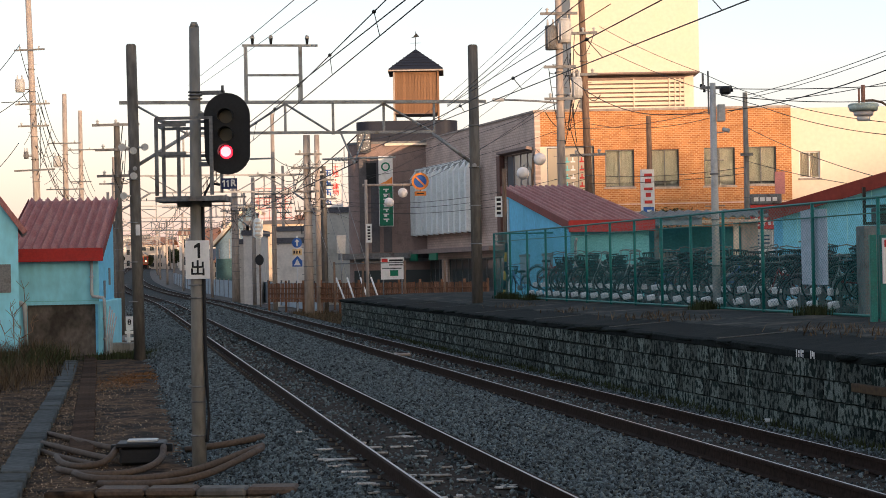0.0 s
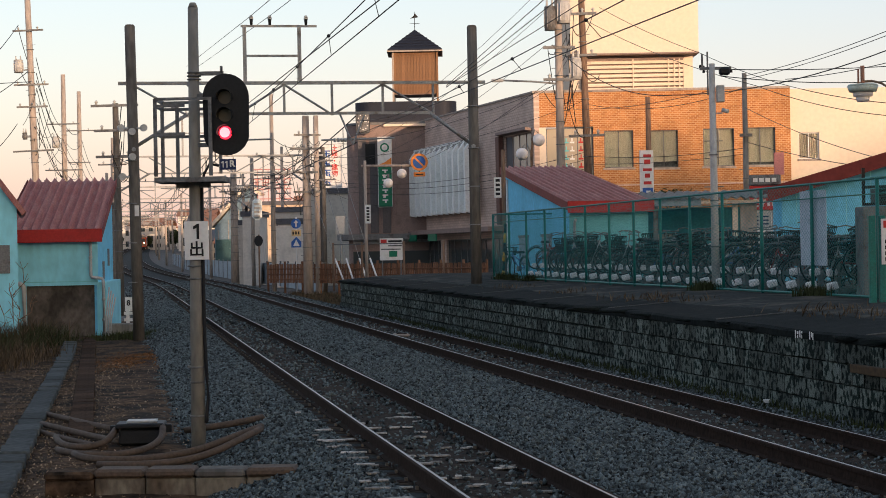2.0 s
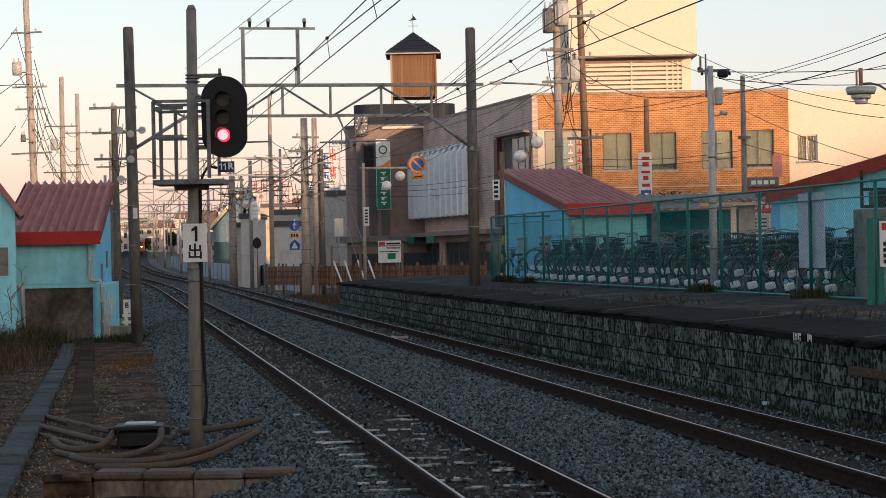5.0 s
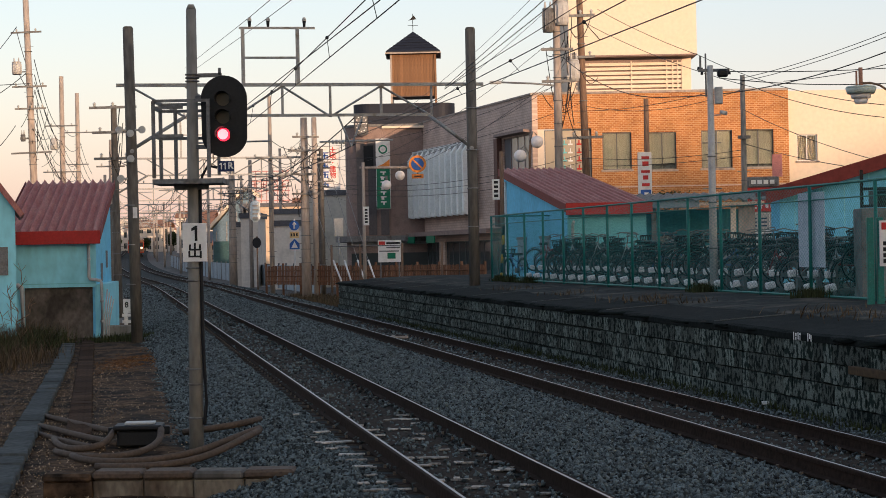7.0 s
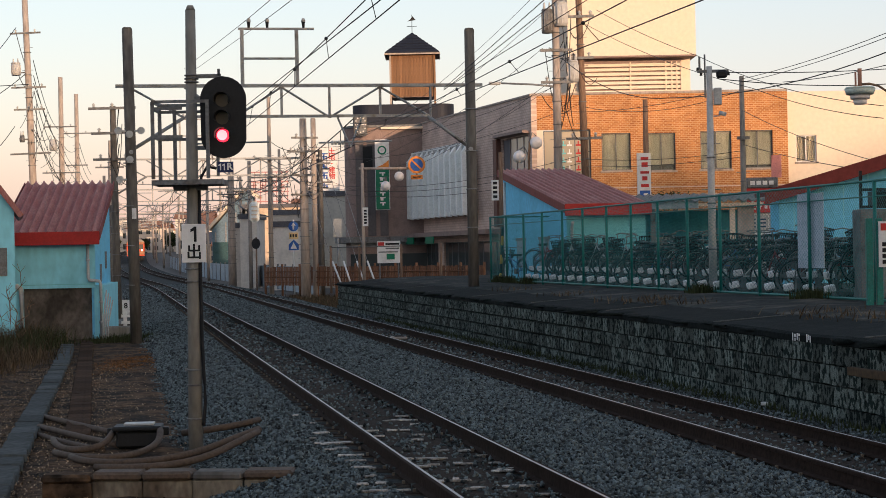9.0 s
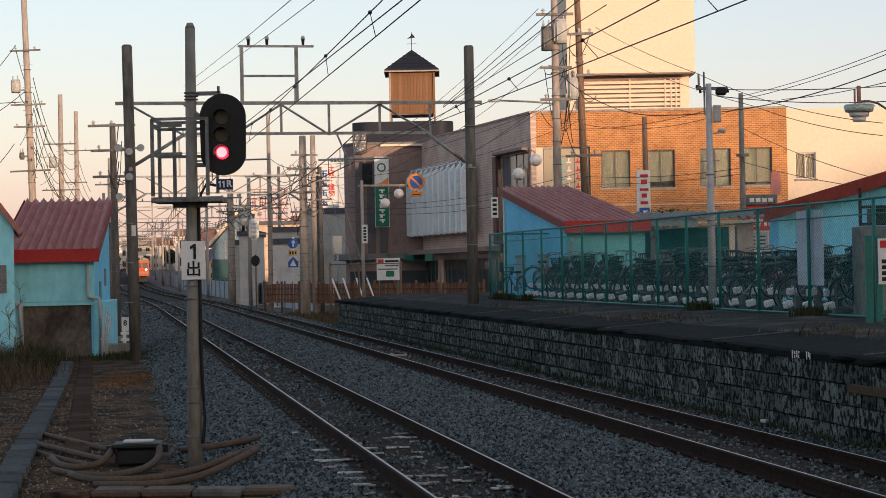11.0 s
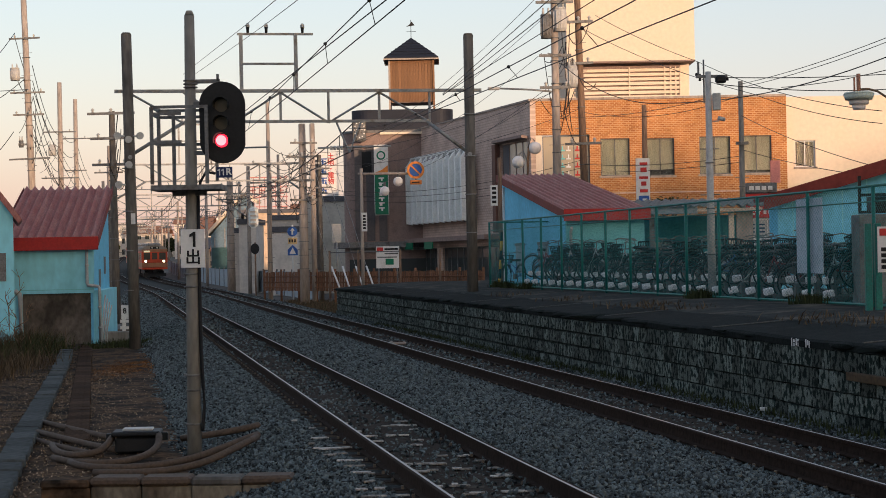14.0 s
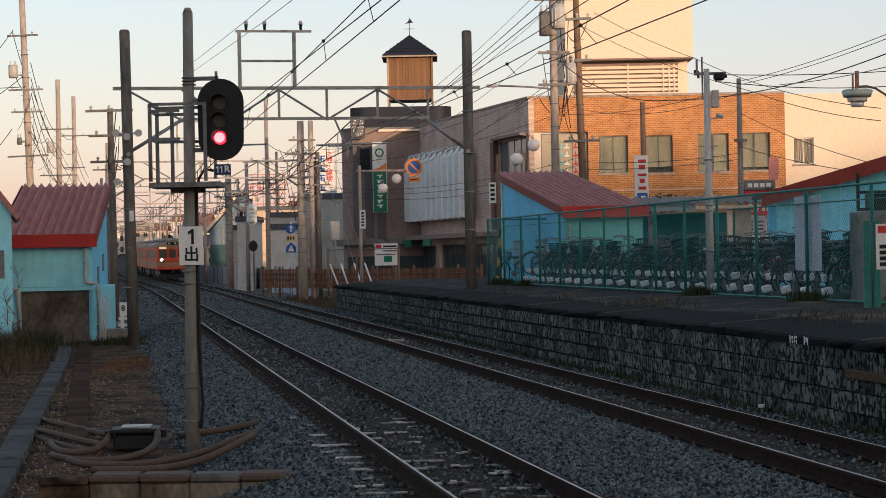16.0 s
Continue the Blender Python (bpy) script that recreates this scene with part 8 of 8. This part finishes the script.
        part("rivet", bm, M_GREEN, th)
    bm = bmesh.new()
    box(bm, 0.13, -0.09, 0.62, 0.7, -0.055, 1.32)
    pl = part("notice", bm, M_WHITE, th, "white notice with a red heading")
    bm = bmesh.new()
    box(bm, 0.16, -0.1, 1.18, 0.7, -0.091, 1.29)
    part("heading", bm, M_SIGNRED, pl)
    for k in range(4):
        bm = bmesh.new()
        box(bm, 0.18, -0.1, 0.67 + 0.09 * k, 0.3, -0.091, 0.73 + 0.09 * k)
        part("mark", bm, M_INK, pl)
    th = empty("cabinet", pose(7.12, 31.5, 0.95), "grey-green steel cabinet behind the gate post", "cabinet")
    bm = bmesh.new()
    box(bm, -0.05, 0, 0, 1.2, 0.6, 1.55, bevel=0.015)
    part("body", bm, M_STEELD, th)
    bm = bmesh.new()
    box(bm, 0.0, -0.02, 0.08, 1.15, -0.003, 1.45)
    part("door", bm, M_STEELD, th)
    bm = bmesh.new()
    for z in (1.56, 1.85):
        box(bm, -0.05, 0.0, z, 1.2, 0.04, z + 0.05)
    box(bm, -0.05, 0, 1.6, 0.0, 0.04, 2.2)
    box(bm, 0.2, 0.1, 1.6, 1.0, 0.5, 1.85)
    part("top_rack", bm, M_BLACK, th)
    # painted marks and a plank on the platform
    th = empty("painted_mark", Matrix.Translation(on_line(23.3, WALL - 0.035, 0.735)) @ pose(0, 0, 0, 0, 0, heading(23) + 90), "worn white painted marks on the platform edge", "marking", kind="structure")
    for x, w, z0, z1 in ((0.33, 0.03, -0.05, 0.05), (0.24, 0.05, 0.0, 0.04), (0.25, 0.03, -0.05, -0.01), (0.17, 0.03, -0.04, 0.05), (0.1, 0.04, 0.015, 0.045), (0.11, 0.02, -0.05, 0.0), (-0.17, 0.03, -0.05, 0.05), (-0.23, 0.025, -0.02, 0.045), (-0.28, 0.03, -0.05, 0.035)):
        bm = bmesh.new()
        box(bm, x, 0.0, z0, x + w, 0.004, z1)
        part("stroke", bm, M_WHITE, th)
    th = empty("timber_rail", Matrix.Translation(on_line(20.6, WALL - 0.1, 0.42)) @ pose(0, 0, 0, 0, 0, heading(21)), "rusty yellow-brown steel bracket bolted along the wall", "rail")
    bm = bmesh.new()
    box(bm, -0.06, -3.0, -0.05, 0.02, 1.0, 0.05, bevel=0.008)
    part("beam", bm, material("rusty_ochre", (0.062, 0.037, 0.016), 0.8, vary=0.3, scale=3), th)
    # bright scraps on the ballast
    for y, o, z in ((24.3, 1.75, -0.2),):
        bm = bmesh.new()
        box(bm, -0.05, -0.03, 0, 0.05, 0.03, 0.05, bevel=0.01)
        ob = tagged(part("litter", bm, M_WHITE), "crushed white paper litter on the ballast", "litter")
        ob.matrix_world = Matrix.Translation(on_line(y, o, z))


def tree(x, y, h, seed):
    r = random.Random(seed)
    th = empty("tree", pose(x, y, rise(y) - 0.5), "dark evergreen tree on the skyline", "tree", "skyline trees")
    bm = bmesh.new()
    rod(bm, (0, 0, 0), (0.2, 0, h * 0.6), 0.25, 0.1, 8)
    for k in range(6):
        a = 2 * math.pi * k / 6
        rod(bm, (0.1, 0, h * 0.4), (math.cos(a) * h * 0.25, math.sin(a) * h * 0.25, h * 0.7), 0.08, 0.03, 5)
    part("trunk", bm, M_WOODPOLE, th)
    verts, faces = [], []
    for _ in range(900):
        v = Vector((r.gauss(0, 1), r.gauss(0, 1), r.gauss(0, 1))).normalized() * (r.random() ** 0.4)
        c = Vector((v.x * h * 0.42, v.y * h * 0.42, h * 0.66 + v.z * h * 0.34)) + Vector((0, 0, 0.4 * noise.noise(v * 3)))
        n = Vector((r.gauss(0, 1), r.gauss(0, 1), r.gauss(0, 1))).normalized()
        t = n.orthogonal().normalized() * r.uniform(0.2, 0.45)
        b = n.cross(t)
        k = len(verts)
        verts += [c - t, c + b * 0.5, c + t, c - b * 0.5]
        faces.append((k, k + 1, k + 2, k + 3))
    me = bpy.data.meshes.new("crown")
    me.from_pydata([tuple(v) for v in verts], [], faces)
    me.materials.append(M_GRASS)
    ob = new("crown", me)
    ob.parent = th


def sun_block_ridge():
    """An unseen long ridge added behind the camera, so that its shadow covers the near ground."""
    bm = bmesh.new()
    rng = random.Random(2)
    top, foot, back = [], [], []
    for k in range(481):
        x = -300 + 2 * k
        # raised stretch that shades the lower part of the orange tiled front
        step = min(max((x - 206.0) / 8.0, 0.0), 1.0, max((236.0 - x) / 8.0, 0.0))
        h = RIDGE_TOP + 1.3 * step + 0.4 * noise.noise(Vector((x * 0.02, 0, 0))) + rng.uniform(-1.1, 1.1)
        foot.append(bm.verts.new((x, -250, -0.5)))
        top.append(bm.verts.new((x, -300, h)))
        back.append(bm.verts.new((x, -380, -0.5)))
    for k in range(480):
        bm.faces.new((foot[k + 1], foot[k], top[k], top[k + 1]))
        bm.faces.new((top[k + 1], top[k], back[k], back[k + 1]))
    tagged(part("ridge", bm, M_GRASS), "unseen ridge added behind the camera to block the low sun", "ridge", kind="structure")


RIDGE_TOP = 44.1


# ---- train ----
def train_car(front, label):
    """One 20 m car; local +y is forwards, z 0 at the rail head."""
    th = empty("train_car", Matrix(), label, "train car", "approaching train")
    L, W = 9.75, 1.42
    prof = [(-W, 1.0), (W, 1.0), (W, 3.1), (W - 0.12, 3.35), (W - 0.5, 3.58), (0, 3.68), (-W + 0.5, 3.58), (-W + 0.12, 3.35), (-W, 3.1)]

    def shell(z0, z1, mat, name, lab="", out=0.0):
        bm = bmesh.new()
        box(bm, -W - out, -L - out, z0, W + out, L + out, z1, bevel=0.04)
        return part(name, bm, mat, th, lab)
    shell(1.0, 1.22, M_TRAINORANGE, "skirt_band", "orange lower band")
    shell(1.222, 1.75, M_TRAINCREAM, "lower_body", "beige lower body")
    body = shell(1.752, 3.05, M_TRAINORANGE, "window_band", "orange window band")
    shell(3.052, 3.25, M_TRAINCREAM, "upper_body", "beige upper body")
    bm = bmesh.new()
    for ya, yb in ((-L, L),):
        a = [bm.verts.new((x, ya, z)) for x, z in ((-W, 3.252), (-W + 0.12, 3.42), (-W + 0.5, 3.6), (0, 3.68), (W - 0.5, 3.6), (W - 0.12, 3.42), (W, 3.252))]
        b = [bm.verts.new((v.co.x, yb, v.co.z)) for v in a]
        for i in range(6):
            bm.faces.new((a[i], b[i], b[i + 1], a[i + 1])).smooth = True
        bm.faces.new(list(reversed(a)))
        bm.faces.new(b)
    bmesh.ops.recalc_face_normals(bm, faces=bm.faces)
    part("roof", bm, M_TRAINROOF, th, "grey ribbed roof")
    for k in range(4):
        bm = bmesh.new()
        y = -7.2 + 4.8 * k
        box(bm, -0.7, y - 1.2, 3.66, 0.7, y + 1.2, 3.95, bevel=0.08)
        part("roof_unit", bm, M_STEEL, th, "grey rooftop cooling unit")
    for s in (-1, 1):
        for k in range(4):
            y = -7.5 + 5.0 * k
            bm = bmesh.new()
            box(bm, s * W - 0.012, y - 0.65, 1.92, s * W + 0.012, y + 0.65, 2.94)
            d = part("door", bm, M_TRAINORANGE, th, "double passenger door")
            for dy in (-0.33, 0.33):
                bm = bmesh.new()
                box(bm, s * W - 0.02, y + dy - 0.2, 2.1, s * W + 0.02, y + dy + 0.2, 2.85)
                part("door_pane", bm, M_TRAINGLASS, d)
        for k in range(3):
            for dy in (-0.85, 0.85):
                y = -5.0 + 5.0 * k + dy
                bm = bmesh.new()
                box(bm, s * W - 0.015, y - 0.7, 2.0, s * W + 0.015, y + 0.7, 2.85)
                part("side_window", bm, M_TRAINGLASS, th)
    for y in (-6.8, 6.8):
        bm = bmesh.new()
        box(bm, -1.1, y - 1.5, 0.35, 1.1, y + 1.5, 0.85, bevel=0.05)
        bg = part("bogie", bm, M_BLACK, th)
        for dy in (-1.05, 1.05):
            for s in (-1, 1):
                bm = bmesh.new()
                rod(bm, (s * 0.5, y + dy, 0.43), (s * 0.62, y + dy, 0.43), 0.43, seg=18)
                part("wheel", bm, M_STEELD, bg)
    bm = bmesh.new()
    box(bm, -1.0, -4.6, 0.4, 1.0, 4.6, 0.998, bevel=0.05)
    part("underfloor_gear", bm, M_BLACK, th)
    if front:
        y = L
        for x0, x1 in ((-1.22, -0.5), (-0.3, 0.3), (0.5, 1.22)):
            bm = bmesh.new()
            box(bm, x0, y + 0.005, 2.12, x1, y + 0.03, 2.88, bevel=0.012)
            part("cab_window", bm, M_TRAINGLASS, th, "dark cab window")
        for x in (-1.0, 1.0):
            bm = bmesh.new()
            disc(bm, (x, y + 0.005, 1.92), 0.2, (0, 1, 0), 0.06, 20)
            hl = part("headlight_case", bm, M_STEEL, th)
            bm = bmesh.new()
            disc(bm, (x, y + 0.066, 1.92), 0.125, (0, 1, 0), 0.01, 20)
            part("headlight", bm, M_HEADLIGHT, hl, "lit warm headlight")
        for x in (-0.28, 0.28):
            bm = bmesh.new()
            disc(bm, (x, y + 0.042, 3.43), 0.09, (0, 1, 0), 0.02, 14)
            part("marker_lamp", bm, M_PVC, th)
        bm = bmesh.new()
        box(bm, -1.38, y + 0.004, 2.96, 1.38, y + 0.02, 3.24, bevel=0.005)
        part("brow", bm, M_TRAINCREAM, th, "beige brow above the cab windows")
        bm = bmesh.new()
        box(bm, -0.5, y - 0.1, 3.3, 0.5, y + 0.04, 3.56, bevel=0.03)
        part("lamp_panel", bm, M_BLACK, th)
        bm = bmesh.new()
        box(bm, 0.55, y + 0.005, 2.93, 1.2, y + 0.03, 3.12)
        part("destination_blind", bm, glow("lit_blind", (1.0, 0.82, 0.5), 0.35), th, "lit destination blind")
        bm = bmesh.new()
        box(bm, -0.18, y, 0.7, 0.18, y + 0.45, 1.0, bevel=0.04)
        part("coupler", bm, M_BLACK, th)
        bm = bmesh.new()
        box(bm, -1.25, y - 0.3, 0.2, 1.25, y - 0.15, 0.6)
        part("snow_guard", bm, M_BLACK, th)
        for x in (-0.45, 0.45, -0.8, 0.8):
            bm = bmesh.new()
            tube(bm, [(x, y + 0.05, 1.0), (x, y + 0.15, 0.8), (x * 0.9, y + 0.1, 0.55)], 0.03)
            part("air_hose", bm, M_BLACK, th)
        bm = bmesh.new()
        box(bm, -0.42, y + 0.002, 1.92, 0.42, y + 0.012, 2.94)
        part("gangway_door", bm, M_TRAINORANGE, th, "narrow front door")
    return th


def at_distance(front_y, back):
    """Pose of a car whose middle is 'back' metres behind the train's front at distance front_y."""
    y = front_y
    left = back
    while left > 0:
        step = min(2.0, left)
        g = centre(y + 0.5) - centre(y - 0.5)
        y += step / math.hypot(1, g)
        left -= step
    p = on_line(y, 0)
    ahead, behind = on_line(y - 7, 0), on_line(y + 7, 0)
    d = (ahead - behind).normalized()
    turn = math.degrees(math.atan2(-d.x, d.y))
    pitch = math.degrees(math.asin(d.z))
    return Matrix.Translation(p) @ pose(0, 0, 0, 0, 0, turn) @ pose(0, 0, 0, pitch, 0, 0)


def motions():
    """The train comes towards the station at a steady pace on the far track."""
    for i, car in enumerate(CARS):
        walk(car, [(t, at_distance(182.0 + 18.0 * (15.5 - t), 9.75 + 20.0 * i)) for t in [0.5 * k for k in range(33)]])


# ---- build ----
ground()
strip("trackbed", M_BED, BED, YS, "grey ballast bed under both tracks", "trackbed", "structure")
for offset in (NEAR, 0.0):
    strip("four_foot", M_FOUR, [(offset - 0.53, -0.2), (offset - 0.46, -0.168), (offset - 0.2, -0.158), (offset + 0.05, -0.16), (offset + 0.3, -0.158), (offset + 0.46, -0.168), (offset + 0.53, -0.2)], YS, "dark rusty dust and fine stone between the rails", "trackbed", "structure", 0.03)
left_foreground()
track_near = track(NEAR, "rusty jointed railway track on timber sleepers in ballast")
track_far = track(0.0, "rusty railway track beside the old platform wall")
pale_chips(track_near)
plat = platform()
orange_building()
round_tower()
wood_tower()
cream_buildings()
sun_block_ridge()
shed_left()
shed_far_left()
sheds_right()
signal()
portal(53.0, M_CONCD, M_STEEL, label="double-track catenary portal on dark concrete poles with lattice beam")
far_portals()
poles()
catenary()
street_cables()
mesh_fence()
bike_rack_and_bikes()
street_things()
town()
all_weeds()
ballast_stones()
wall_blocks(plat)
CARS = [train_car(i == 0, ("orange and beige leading train car with lit headlights" if i == 0 else "orange and beige train car in the approaching train")) for i in range(4)]
motions()
